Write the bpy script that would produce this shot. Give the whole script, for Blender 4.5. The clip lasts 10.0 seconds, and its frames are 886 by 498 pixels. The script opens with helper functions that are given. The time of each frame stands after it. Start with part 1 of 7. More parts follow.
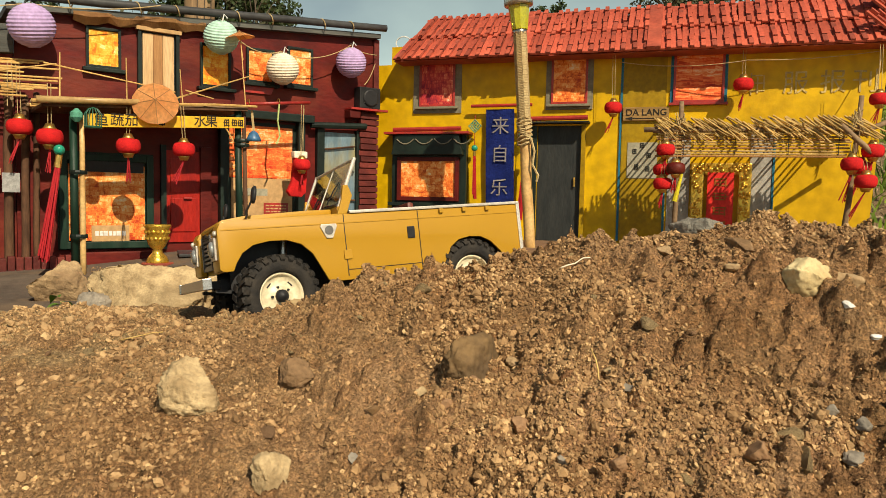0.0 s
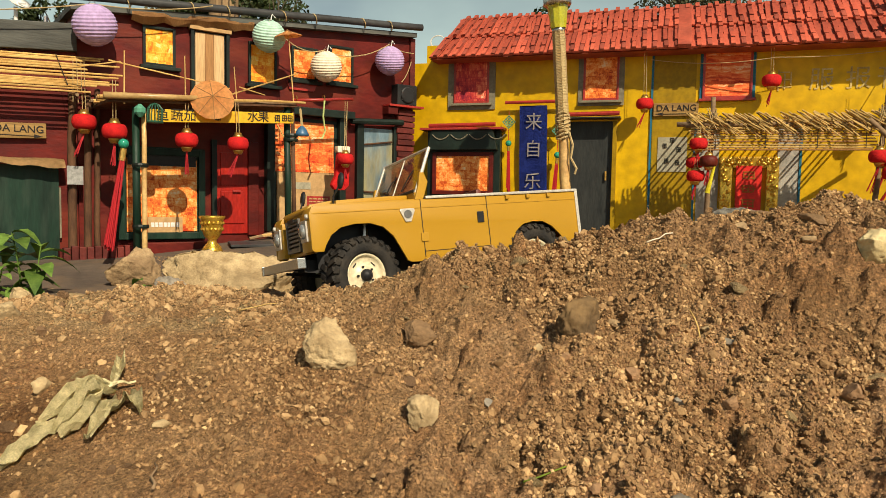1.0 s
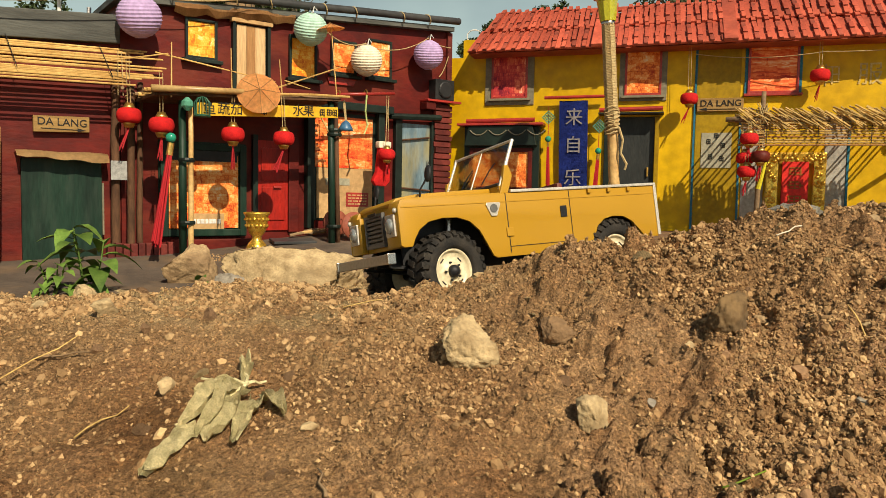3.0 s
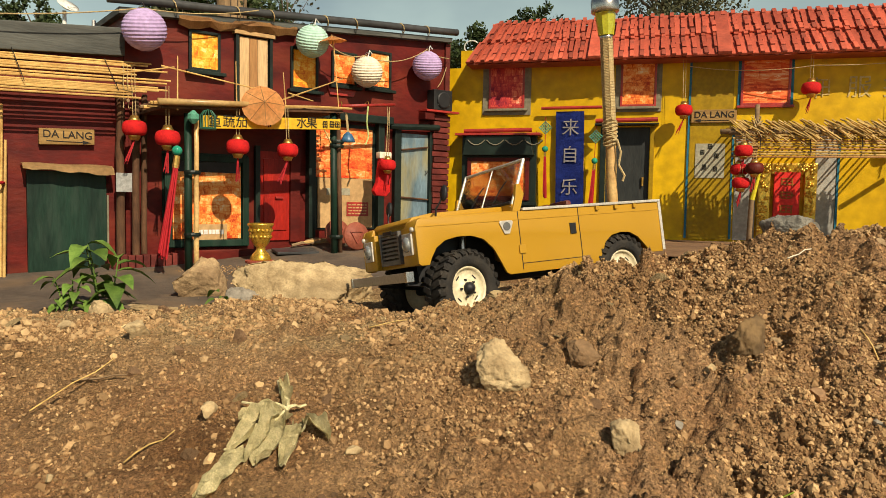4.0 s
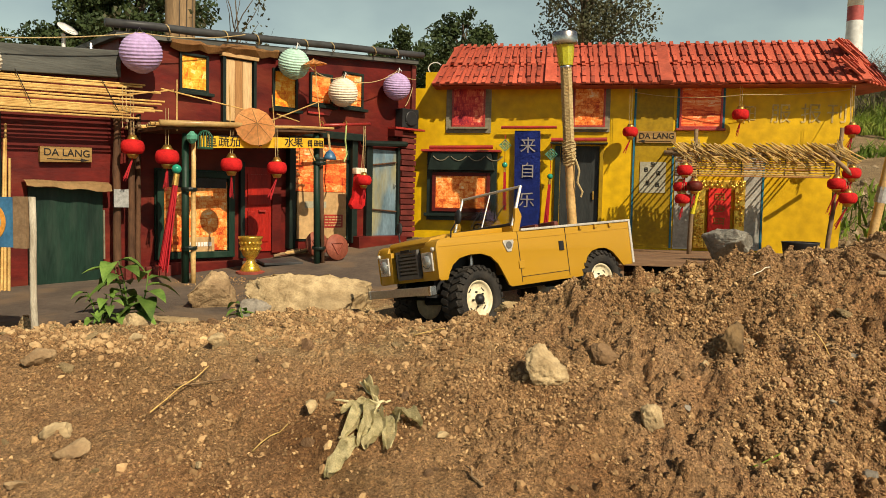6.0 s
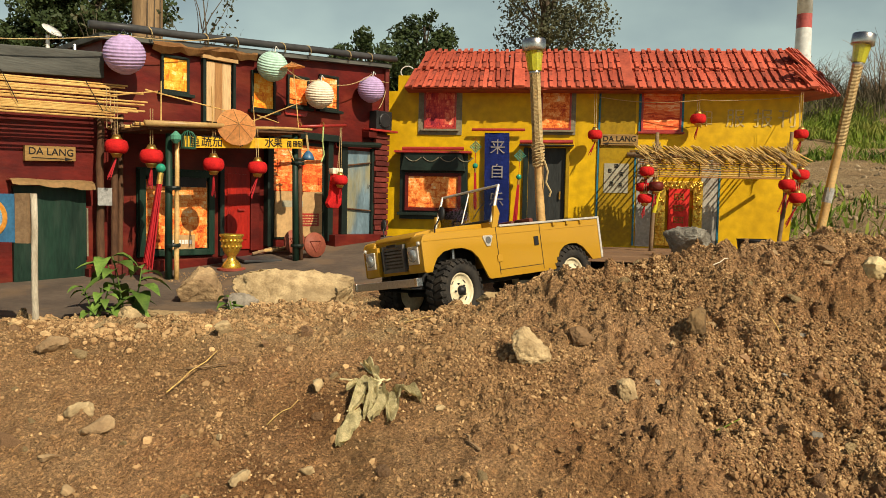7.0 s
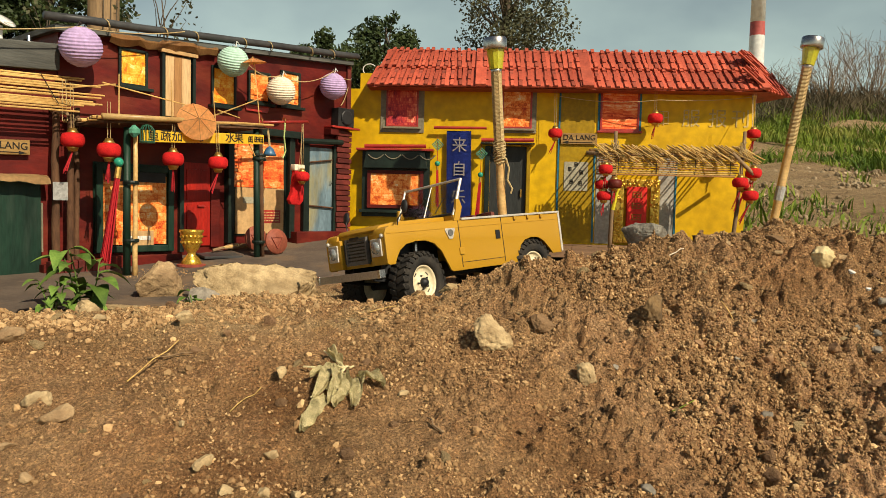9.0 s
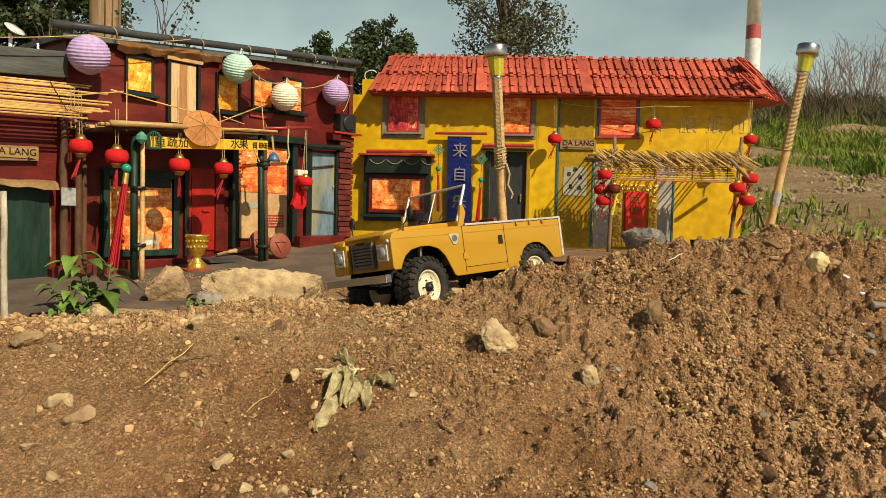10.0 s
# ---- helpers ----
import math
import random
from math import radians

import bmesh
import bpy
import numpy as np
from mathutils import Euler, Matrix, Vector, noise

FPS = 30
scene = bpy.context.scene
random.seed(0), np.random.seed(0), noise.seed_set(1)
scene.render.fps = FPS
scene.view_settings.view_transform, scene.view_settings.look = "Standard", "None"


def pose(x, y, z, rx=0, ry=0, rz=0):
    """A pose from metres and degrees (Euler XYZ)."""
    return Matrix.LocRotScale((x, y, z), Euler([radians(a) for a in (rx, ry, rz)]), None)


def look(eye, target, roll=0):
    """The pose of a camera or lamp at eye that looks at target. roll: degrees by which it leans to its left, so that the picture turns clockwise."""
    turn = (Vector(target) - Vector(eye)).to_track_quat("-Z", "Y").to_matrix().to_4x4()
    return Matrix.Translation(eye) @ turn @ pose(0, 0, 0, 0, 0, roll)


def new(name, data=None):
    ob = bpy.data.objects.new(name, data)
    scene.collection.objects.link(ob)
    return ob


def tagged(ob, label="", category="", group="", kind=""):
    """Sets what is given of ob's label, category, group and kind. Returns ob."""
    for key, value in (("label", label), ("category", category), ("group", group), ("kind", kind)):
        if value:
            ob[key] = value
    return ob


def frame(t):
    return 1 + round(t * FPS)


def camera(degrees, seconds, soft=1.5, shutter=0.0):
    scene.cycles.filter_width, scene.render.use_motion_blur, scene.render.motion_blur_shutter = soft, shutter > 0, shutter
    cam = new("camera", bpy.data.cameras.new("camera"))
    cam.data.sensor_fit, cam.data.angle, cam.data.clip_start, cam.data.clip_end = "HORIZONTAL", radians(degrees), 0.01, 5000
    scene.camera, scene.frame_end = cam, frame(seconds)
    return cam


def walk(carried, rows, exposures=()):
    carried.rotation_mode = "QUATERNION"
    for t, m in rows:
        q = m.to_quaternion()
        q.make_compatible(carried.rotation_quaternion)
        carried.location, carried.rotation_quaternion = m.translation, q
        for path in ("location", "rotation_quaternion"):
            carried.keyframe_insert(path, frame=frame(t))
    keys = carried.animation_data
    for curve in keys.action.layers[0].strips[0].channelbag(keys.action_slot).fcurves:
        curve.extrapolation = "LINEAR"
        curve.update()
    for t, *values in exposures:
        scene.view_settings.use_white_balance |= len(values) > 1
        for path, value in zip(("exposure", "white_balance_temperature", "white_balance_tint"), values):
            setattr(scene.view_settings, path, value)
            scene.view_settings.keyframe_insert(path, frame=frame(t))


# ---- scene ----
cam = camera(62.1, 10.0, soft=0.75)
PATH = [
    (0, (-0.007, 0.024, 0.158), (-0.59, 1.933, 0.025), 1.1),
    (0.5, (-0.048, -0.032, 0.145), (-0.632, 1.876, 0.012), 1.0),
    (1, (-0.079, -0.07, 0.136), (-0.664, 1.838, 0.005), 1.0),
    (1.5, (-0.112, -0.081, 0.136), (-0.696, 1.828, 0.004), 1.0),
    (2, (-0.155, -0.076, 0.125), (-0.738, 1.833, -0.008), 1.0),
    (2.5, (-0.185, -0.073, 0.123), (-0.764, 1.837, -0.01), 1.0),
    (4, (-0.24, -0.109, 0.15), (-0.768, 1.816, 0.019), 1.0),
    (4.5, (-0.258, -0.14, 0.169), (-0.748, 1.795, 0.039), 1.0),
    (5, (-0.279, -0.174, 0.184), (-0.718, 1.773, 0.054), 1.0),
    (6.5, (-0.36, -0.331, 0.177), (-0.623, 1.648, 0.056), 1.2),
    (7, (-0.365, -0.358, 0.173), (-0.579, 1.627, 0.055), 1.2),
    (7.5, (-0.36, -0.359, 0.172), (-0.533, 1.63, 0.056), 1.2),
    (8, (-0.356, -0.353, 0.168), (-0.5, 1.639, 0.054), 1.2),
    (8.5, (-0.359, -0.354, 0.159), (-0.481, 1.639, 0.047), 1.2),
    (9, (-0.365, -0.369, 0.157), (-0.476, 1.625, 0.048), 1.3),
    (9.5, (-0.372, -0.383, 0.158), (-0.475, 1.612, 0.054), 1.3),
    (10, (-0.376, -0.397, 0.162), (-0.479, 1.597, 0.061), 1.3),
]
walk(cam, [(t, look(eye, target, roll)) for t, eye, target, roll in PATH], [(0, 0.0, 6770, 10), (10, 0.0, 6740, 10)])

# ---- light ----
SUN = Vector((0.80, -0.82, 0.96)).normalized()      # towards the sun
world = bpy.data.worlds.new("sky")
scene.world = world
world.use_nodes = True
wn, wl = world.node_tree.nodes, world.node_tree.links
wn.clear()
w_out, w_bg, w_sky = wn.new("ShaderNodeOutputWorld"), wn.new("ShaderNodeBackground"), wn.new("ShaderNodeTexSky")
w_sky.sky_type, w_sky.sun_disc = "NISHITA", False
w_sky.sun_elevation = math.asin(SUN.z)
w_sky.sun_rotation = math.atan2(SUN.x, SUN.y)
w_sky.air_density, w_sky.dust_density, w_sky.ozone_density = 1.0, 1.6, 1.2
w_co, w_map, w_noise, w_ramp, w_mix = (wn.new("ShaderNodeTexCoord"), wn.new("ShaderNodeMapping"), wn.new("ShaderNodeTexNoise"),
                                       wn.new("ShaderNodeValToRGB"), wn.new("ShaderNodeMix"))
w_map.inputs["Scale"].default_value = (1.6, 1.6, 3.2)
w_noise.inputs["Scale"].default_value, w_noise.inputs["Detail"].default_value = 1.7, 5.0
w_ramp.color_ramp.elements[0].position, w_ramp.color_ramp.elements[1].position = 0.36, 0.68
w_ramp.color_ramp.elements[0].color, w_ramp.color_ramp.elements[1].color = (0.48, 0.48, 0.48, 1), (1, 1, 1, 1)
w_mix.data_type = "RGBA"
w_mix.inputs["B"].default_value = (16.2, 20.4, 17.6, 1)          # thin high cloud
wl.new(w_co.outputs["Generated"], w_map.inputs["Vector"])
wl.new(w_map.outputs["Vector"], w_noise.inputs["Vector"])
wl.new(w_noise.outputs["Fac"], w_ramp.inputs["Fac"])
w_sep, w_haze, w_mul = wn.new("ShaderNodeSeparateXYZ"), wn.new("ShaderNodeMapRange"), wn.new("ShaderNodeMath")
w_haze.inputs["From Min"].default_value, w_haze.inputs["From Max"].default_value = 0.0, 0.44     # haze thins out with height
w_haze.inputs["To Min"].default_value, w_haze.inputs["To Max"].default_value = 1.0, 0.03
w_mul.operation = "MULTIPLY"
wl.new(w_co.outputs["Generated"], w_sep.inputs["Vector"])
wl.new(w_sep.outputs["Z"], w_haze.inputs["Value"])
wl.new(w_ramp.outputs["Color"], w_mul.inputs[0]), wl.new(w_haze.outputs["Result"], w_mul.inputs[1])
wl.new(w_mul.outputs["Value"], w_mix.inputs["Factor"])
wl.new(w_sky.outputs["Color"], w_mix.inputs["A"])
wl.new(w_mix.outputs["Result"], w_bg.inputs["Color"])
w_bg.inputs["Strength"].default_value = 0.053
wl.new(w_bg.outputs["Background"], w_out.inputs["Surface"])

sun = new("sun", bpy.data.lights.new("sun", "SUN"))
sun.data.energy, sun.data.angle, sun.data.color = 5.6, radians(0.6), (1.0, 0.88, 0.68)
sun.matrix_world = look(SUN * 30, (0, 0, 0))

# ---- materials ----
def mat(name, color, color2=None, scale=20.0, rough=0.6, metal=0.0, bump=0.0, bump_scale=None, grain=None, stretch=(1, 1, 1),
        random_v=0.0, coat=0.0, trans=0.0, detail=5.0, spread=(0.35, 0.65), emit=0.0, stain=None, stain_scale=4.0, stain_amount=0.5):
    """A surface: two colours mixed by a large and a fine noise, an optional stain colour, relief and gloss variation."""
    m = bpy.data.materials.new(name)
    m.use_nodes = True
    n, l = m.node_tree.nodes, m.node_tree.links
    b = n["Principled BSDF"]
    b.inputs["Metallic"].default_value = metal
    b.inputs["Coat Weight"].default_value = coat
    if metal < 0.2 and rough > 0.4:
        b.inputs["Specular IOR Level"].default_value = 0.25          # matt paints and fibres
    b.inputs["Transmission Weight"].default_value = trans
    co, mp = n.new("ShaderNodeTexCoord"), n.new("ShaderNodeMapping")
    mp.inputs["Scale"].default_value = stretch
    l.new(co.outputs["Object"], mp.inputs["Vector"])

    def noise_tex(sc, det):
        t = n.new("ShaderNodeTexNoise")
        t.inputs["Scale"].default_value, t.inputs["Detail"].default_value = sc, det
        l.new(mp.outputs["Vector"], t.inputs["Vector"])
        return t

    def ramp(src, lo, hi, c0=(0, 0, 0, 1), c1=(1, 1, 1, 1)):
        r = n.new("ShaderNodeValToRGB")
        r.color_ramp.elements[0].position, r.color_ramp.elements[1].position = lo, hi
        r.color_ramp.elements[0].color, r.color_ramp.elements[1].color = c0, c1
        l.new(src, r.inputs["Fac"])
        return r

    def mix(fac, a, bb, blend="MIX"):
        x = n.new("ShaderNodeMix")
        x.data_type, x.blend_type = "RGBA", blend
        if isinstance(fac, float):
            x.inputs["Factor"].default_value = fac
        else:
            l.new(fac, x.inputs["Factor"])
        for key, v in (("A", a), ("B", bb)):
            if isinstance(v, tuple):
                x.inputs[key].default_value = (*v, 1)
            else:
                l.new(v, x.inputs[key])
        return x.outputs["Result"]

    c2 = color2 or tuple(v * 0.7 for v in color)
    big = ramp(noise_tex(scale, detail).outputs["Fac"], *spread)
    col = mix(big.outputs["Color"], color, c2)
    fine = noise_tex(grain or scale * 7, 3.0)
    fr = ramp(fine.outputs["Fac"], 0.3, 0.7, (0.72, 0.72, 0.72, 1), (1.12, 1.12, 1.12, 1))
    col = mix(0.8, col, fr.outputs["Color"], "MULTIPLY")
    if stain:
        sr = ramp(noise_tex(stain_scale, 8.0).outputs["Fac"], 0.5, 0.66, (0, 0, 0, 1), (stain_amount,) * 3 + (1,))
        col = mix(sr.outputs["Color"], col, stain)
    if random_v:
        oi = n.new("ShaderNodeObjectInfo")
        rr = ramp(oi.outputs["Random"], 0.0, 1.0, (1 - random_v,) * 3 + (1,), (1 + random_v,) * 3 + (1,))
        col = mix(1.0, col, rr.outputs["Color"], "MULTIPLY")
    l.new(col, b.inputs["Base Color"])
    ro = n.new("ShaderNodeMapRange")
    ro.inputs["To Min"].default_value, ro.inputs["To Max"].default_value = max(rough - 0.12, 0.02), min(rough + 0.12, 1.0)
    l.new(fine.outputs["Fac"], ro.inputs["Value"])
    l.new(ro.outputs["Result"], b.inputs["Roughness"])
    if bump:
        bn = n.new("ShaderNodeBump")
        bn.inputs["Strength"].default_value, bn.inputs["Distance"].default_value = min(bump, 1.0), 0.002
        l.new(noise_tex(bump_scale or scale * 5, 6.0).outputs["Fac"], bn.inputs["Height"])
        l.new(bn.outputs["Normal"], b.inputs["Normal"])
    if emit:
        l.new(col, b.inputs["Emission Color"])
        b.inputs["Emission Strength"].default_value = emit
    return m


def soil_material():
    m = bpy.data.materials.new("soil")
    m.use_nodes = True
    n, l = m.node_tree.nodes, m.node_tree.links
    b = n["Principled BSDF"]
    b.inputs["Roughness"].default_value = 0.95
    b.inputs["Specular IOR Level"].default_value = 0.15
    co = n.new("ShaderNodeTexCoord")

    def noise_ramp(sc, det, lo, hi, c0, c1, rough=0.6):
        t, r = n.new("ShaderNodeTexNoise"), n.new("ShaderNodeValToRGB")
        t.inputs["Scale"].default_value, t.inputs["Detail"].default_value, t.inputs["Roughness"].default_value = sc, det, rough
        l.new(co.outputs["Object"], t.inputs["Vector"])
        r.color_ramp.elements[0].position, r.color_ramp.elements[1].position = lo, hi
        r.color_ramp.elements[0].color, r.color_ramp.elements[1].color = (*c0, 1), (*c1, 1)
        l.new(t.outputs["Fac"], r.inputs["Fac"])
        return t, r

    def mix(fac, a, bb, blend="MIX"):
        x = n.new("ShaderNodeMix")
        x.data_type, x.blend_type = "RGBA", blend
        if isinstance(fac, float):
            x.inputs["Factor"].default_value = fac
        else:
            l.new(fac, x.inputs["Factor"])
        l.new(a, x.inputs["A"]), l.new(bb, x.inputs["B"])
        return x.outputs["Result"]

    _, base = noise_ramp(7.0, 8.0, 0.36, 0.66, (0.228, 0.111, 0.047), (0.455, 0.248, 0.117))
    _, dry = noise_ramp(6.0, 7.0, 0.36, 0.56, (0, 0, 0), (0.8, 0.8, 0.8))
    _, dryc = noise_ramp(60.0, 4.0, 0.35, 0.65, (0.42, 0.29, 0.14), (0.66, 0.50, 0.27))
    _, redm = noise_ramp(6.5, 6.0, 0.40, 0.58, (0, 0, 0), (0.95, 0.95, 0.95))
    _, redc = noise_ramp(40.0, 4.0, 0.35, 0.65, (0.39, 0.195, 0.095), (0.70, 0.44, 0.25))
    _, fine = noise_ramp(330.0, 6.0, 0.34, 0.66, (0.42, 0.42, 0.42), (1.55, 1.55, 1.50), 0.8)
    sep = n.new("ShaderNodeSeparateXYZ")
    l.new(co.outputs["Object"], sep.inputs["Vector"])

    def zone(fac, terms, floor):
        """Soil kinds lie in zones: the factor is full where all terms are, and falls to floor outside."""
        out = None
        for axis, lo, hi in terms:
            r = n.new("ShaderNodeMapRange")
            r.interpolation_type = "SMOOTHSTEP"
            r.inputs["From Min"].default_value, r.inputs["From Max"].default_value = lo, hi
            l.new(sep.outputs[axis], r.inputs["Value"])
            if out is None:
                out = r.outputs["Result"]
            else:
                k = n.new("ShaderNodeMath")
                k.operation = "MULTIPLY"
                l.new(out, k.inputs[0]), l.new(r.outputs["Result"], k.inputs[1])
                out = k.outputs["Value"]
        k, q = n.new("ShaderNodeMath"), n.new("ShaderNodeMath")
        k.operation, k.inputs[1].default_value, k.inputs[2].default_value = "MULTIPLY_ADD", 1 - floor, floor
        q.operation = "MULTIPLY"
        l.new(out, k.inputs[0]), l.new(k.outputs["Value"], q.inputs[0]), l.new(fac, q.inputs[1])
        return q.outputs["Value"]

    col = mix(zone(dry.outputs["Color"], (("Y", 0.42, 0.62), ("X", -0.25, -0.55)), 0.30), base.outputs["Color"], dryc.outputs["Color"])
    col = mix(zone(redm.outputs["Color"], (("X", -0.34, 0.00), ("Y", 0.66, 0.50)), 0.25), col, redc.outputs["Color"])
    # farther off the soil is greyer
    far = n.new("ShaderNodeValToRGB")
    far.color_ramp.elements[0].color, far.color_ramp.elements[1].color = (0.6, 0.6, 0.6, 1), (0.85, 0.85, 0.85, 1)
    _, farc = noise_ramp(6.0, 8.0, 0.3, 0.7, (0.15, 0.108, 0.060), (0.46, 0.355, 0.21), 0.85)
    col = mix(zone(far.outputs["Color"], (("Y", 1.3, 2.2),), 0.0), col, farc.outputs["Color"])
    # single grains: pale and dark ones among the brown
    for sc, lo, hi, amount in ((420.0, 0.62, 1.6, 0.65), (190.0, 0.80, 1.4, 0.40)):
        g, gs, gr = n.new("ShaderNodeTexVoronoi"), n.new("ShaderNodeSeparateColor"), n.new("ShaderNodeValToRGB")
        g.inputs["Scale"].default_value = sc
        l.new(co.outputs["Object"], g.inputs["Vector"])
        l.new(g.outputs["Color"], gs.inputs["Color"]), l.new(gs.outputs["Red"], gr.inputs["Fac"])
        e = gr.color_ramp.elements
        e[0].position, e[0].color = 0.0, (lo, lo, lo, 1)
        e[1].position, e[1].color = 1.0, (hi, hi * 0.98, hi * 0.9, 1)
        k = e.new(0.72)
        k.color = (1.0, 1.0, 1.0, 1)
        col = mix(amount, col, gr.outputs["Color"], "MULTIPLY")
    col = mix(0.8, col, fine.outputs["Color"], "MULTIPLY")
    l.new(col, b.inputs["Base Color"])
    t1, _ = noise_ramp(190.0, 10.0, 0, 1, (0, 0, 0), (1, 1, 1), 0.78)
    t2 = n.new("ShaderNodeTexVoronoi")
    t2.inputs["Scale"].default_value = 420.0
    l.new(co.outputs["Object"], t2.inputs["Vector"])
    b1, b2 = n.new("ShaderNodeBump"), n.new("ShaderNodeBump")
    b1.inputs["Strength"].default_value, b1.inputs["Distance"].default_value = 1.0, 0.010
    b2.inputs["Strength"].default_value, b2.inputs["Distance"].default_value = 0.8, 0.003
    l.new(t1.outputs["Fac"], b1.inputs["Height"]), l.new(t2.outputs["Distance"], b2.inputs["Height"])
    l.new(b1.outputs["Normal"], b2.inputs["Normal"]), l.new(b2.outputs["Normal"], b.inputs["Normal"])
    return m


def picture_material(name, dark, mid, light, cell=0.010, row=0.008, seed=0.0):
    """A printed street picture in warm colours: house fronts in uneven rows over soft blotches."""
    m = bpy.data.materials.new(name)
    m.use_nodes = True
    n, l = m.node_tree.nodes, m.node_tree.links
    b = n["Principled BSDF"]
    b.inputs["Roughness"].default_value = 0.55
    b.inputs["Specular IOR Level"].default_value = 0.25
    co, sep, flat = n.new("ShaderNodeTexCoord"), n.new("ShaderNodeSeparateXYZ"), n.new("ShaderNodeCombineXYZ")
    l.new(co.outputs["Object"], sep.inputs["Vector"])
    l.new(sep.outputs["X"], flat.inputs["X"]), l.new(sep.outputs["Z"], flat.inputs["Y"])
    flat.inputs["Z"].default_value = seed
    warp, add = n.new("ShaderNodeTexNoise"), n.new("ShaderNodeMix")
    warp.inputs["Scale"].default_value = 45.0
    l.new(flat.outputs["Vector"], warp.inputs["Vector"])
    add.data_type, add.blend_type = "RGBA", "LINEAR_LIGHT"
    add.inputs["Factor"].default_value = 0.006
    l.new(flat.outputs["Vector"], add.inputs["A"]), l.new(warp.outputs["Color"], add.inputs["B"])

    def value(socket, gain, before):
        k = n.new("ShaderNodeMath")
        k.operation, k.inputs[1].default_value = "MULTIPLY_ADD", gain
        l.new(socket, k.inputs[0])
        if before is None:
            k.inputs[2].default_value = 0.0
        else:
            l.new(before, k.inputs[2])
        return k.outputs["Value"]

    total = None
    for w, h, gain in ((cell * 3.1, row * 2.7, 0.22), (cell, row, 0.22), (cell * 0.32, row * 0.45, 0.16)):
        t = n.new("ShaderNodeTexBrick")
        for key, v in (("Scale", 1.0), ("Mortar Size", h * 0.10), ("Mortar Smooth", 0.4), ("Bias", 0.0), ("Brick Width", w), ("Row Height", h)):
            t.inputs[key].default_value = v
        t.inputs["Color1"].default_value, t.inputs["Color2"].default_value, t.inputs["Mortar"].default_value = (0, 0, 0, 1), (1, 1, 1, 1), (0.25, 0.25, 0.25, 1)
        l.new(add.outputs["Result"], t.inputs["Vector"])
        total = value(t.outputs["Color"], gain, total)
    noi = n.new("ShaderNodeTexNoise")
    noi.inputs["Scale"].default_value, noi.inputs["Detail"].default_value = 38.0, 5.0
    l.new(flat.outputs["Vector"], noi.inputs["Vector"])
    total = value(noi.outputs["Fac"], 0.42, total)
    gz = n.new("ShaderNodeSeparateXYZ")
    l.new(co.outputs["Generated"], gz.inputs["Vector"])
    total = value(gz.outputs["Z"], 0.08, total)
    r = n.new("ShaderNodeValToRGB")
    e = r.color_ramp.elements
    e[0].position, e[0].color = 0.30, (*dark, 1)
    e[1].position, e[1].color = 0.84, (0.90, 0.74, 0.52, 1)
    for p, c in ((0.47, mid), (0.66, light)):
        k = e.new(p)
        k.color = (*c, 1)
    l.new(total, r.inputs["Fac"])
    l.new(r.outputs["Color"], b.inputs["Base Color"])
    return m


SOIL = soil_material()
MAROON = mat("maroon_paint", (0.132, 0.010, 0.006), (0.074, 0.006, 0.004), 9, 0.55, bump=0.35, bump_scale=60, stretch=(1, 1, 2.2), stain=(0.22, 0.042, 0.018), stain_scale=6, stain_amount=0.4)
BRICKRED = mat("dark_red_brick_paint", (0.17, 0.030, 0.022), (0.09, 0.016, 0.013), 30, 0.6, bump=0.5, random_v=0.3)
YELLOW = mat("yellow_paint", (0.66, 0.405, 0.0020), (0.56, 0.330, 0.0020), 5, 0.5, bump=0.25, bump_scale=90, stain=(0.50, 0.28, 0.004), stain_scale=7, stain_amount=0.2)
OCHRE_DK = mat("ochre_paint", (0.36, 0.225, 0.003), (0.28, 0.170, 0.003), 12, 0.55, bump=0.3)
GREENBLK = mat("green_black_paint", (0.013, 0.024, 0.018), (0.008, 0.013, 0.011), 14, 0.45, bump=0.4, bump_scale=80)
GREEN = mat("bottle_green_paint", (0.010, 0.036, 0.022), (0.006, 0.020, 0.013), 12, 0.5, bump=0.4, stretch=(3, 3, 0.6), stain=(0.035, 0.055, 0.04), stain_scale=14, stain_amount=0.35)
BLACK = mat("black_paint", (0.014, 0.014, 0.015), (0.028, 0.028, 0.028), 30, 0.45, bump=0.2)
DARKDOOR = mat("charcoal_paint", (0.035, 0.038, 0.036), (0.022, 0.025, 0.025), 16, 0.5, bump=0.3, stretch=(3, 3, 0.7))
REDPAINT = mat("scarlet_paint", (0.40, 0.018, 0.010), (0.27, 0.013, 0.009), 14, 0.42, bump=0.3, stretch=(3, 3, 0.7))
REDTRIM = mat("red_trim_paint", (0.42, 0.030, 0.020), (0.27, 0.022, 0.018), 20, 0.4, bump=0.3)
BLUE = mat("blue_cloth", (0.018, 0.040, 0.27), (0.012, 0.026, 0.18), 22, 0.8, bump=0.4, bump_scale=300)
TEAL = mat("teal_paint", (0.02, 0.16, 0.24), (0.015, 0.11, 0.18), 20, 0.5)
GREYWALL = mat("grey_plaster", (0.40, 0.38, 0.33), (0.29, 0.275, 0.24), 16, 0.8, bump=0.4)
GREYFRAME = mat("grey_frame_paint", (0.22, 0.195, 0.13), (0.16, 0.145, 0.10), 20, 0.6, bump=0.3)
GREYWOOD = mat("weathered_grey_wood", (0.115, 0.118, 0.105), (0.060, 0.062, 0.056), 10, 0.75, bump=0.5, stretch=(0.6, 3, 5))
PIPE = mat("grey_plastic_pipe", (0.065, 0.066, 0.066), (0.040, 0.041, 0.042), 10, 0.45, bump=0.1)
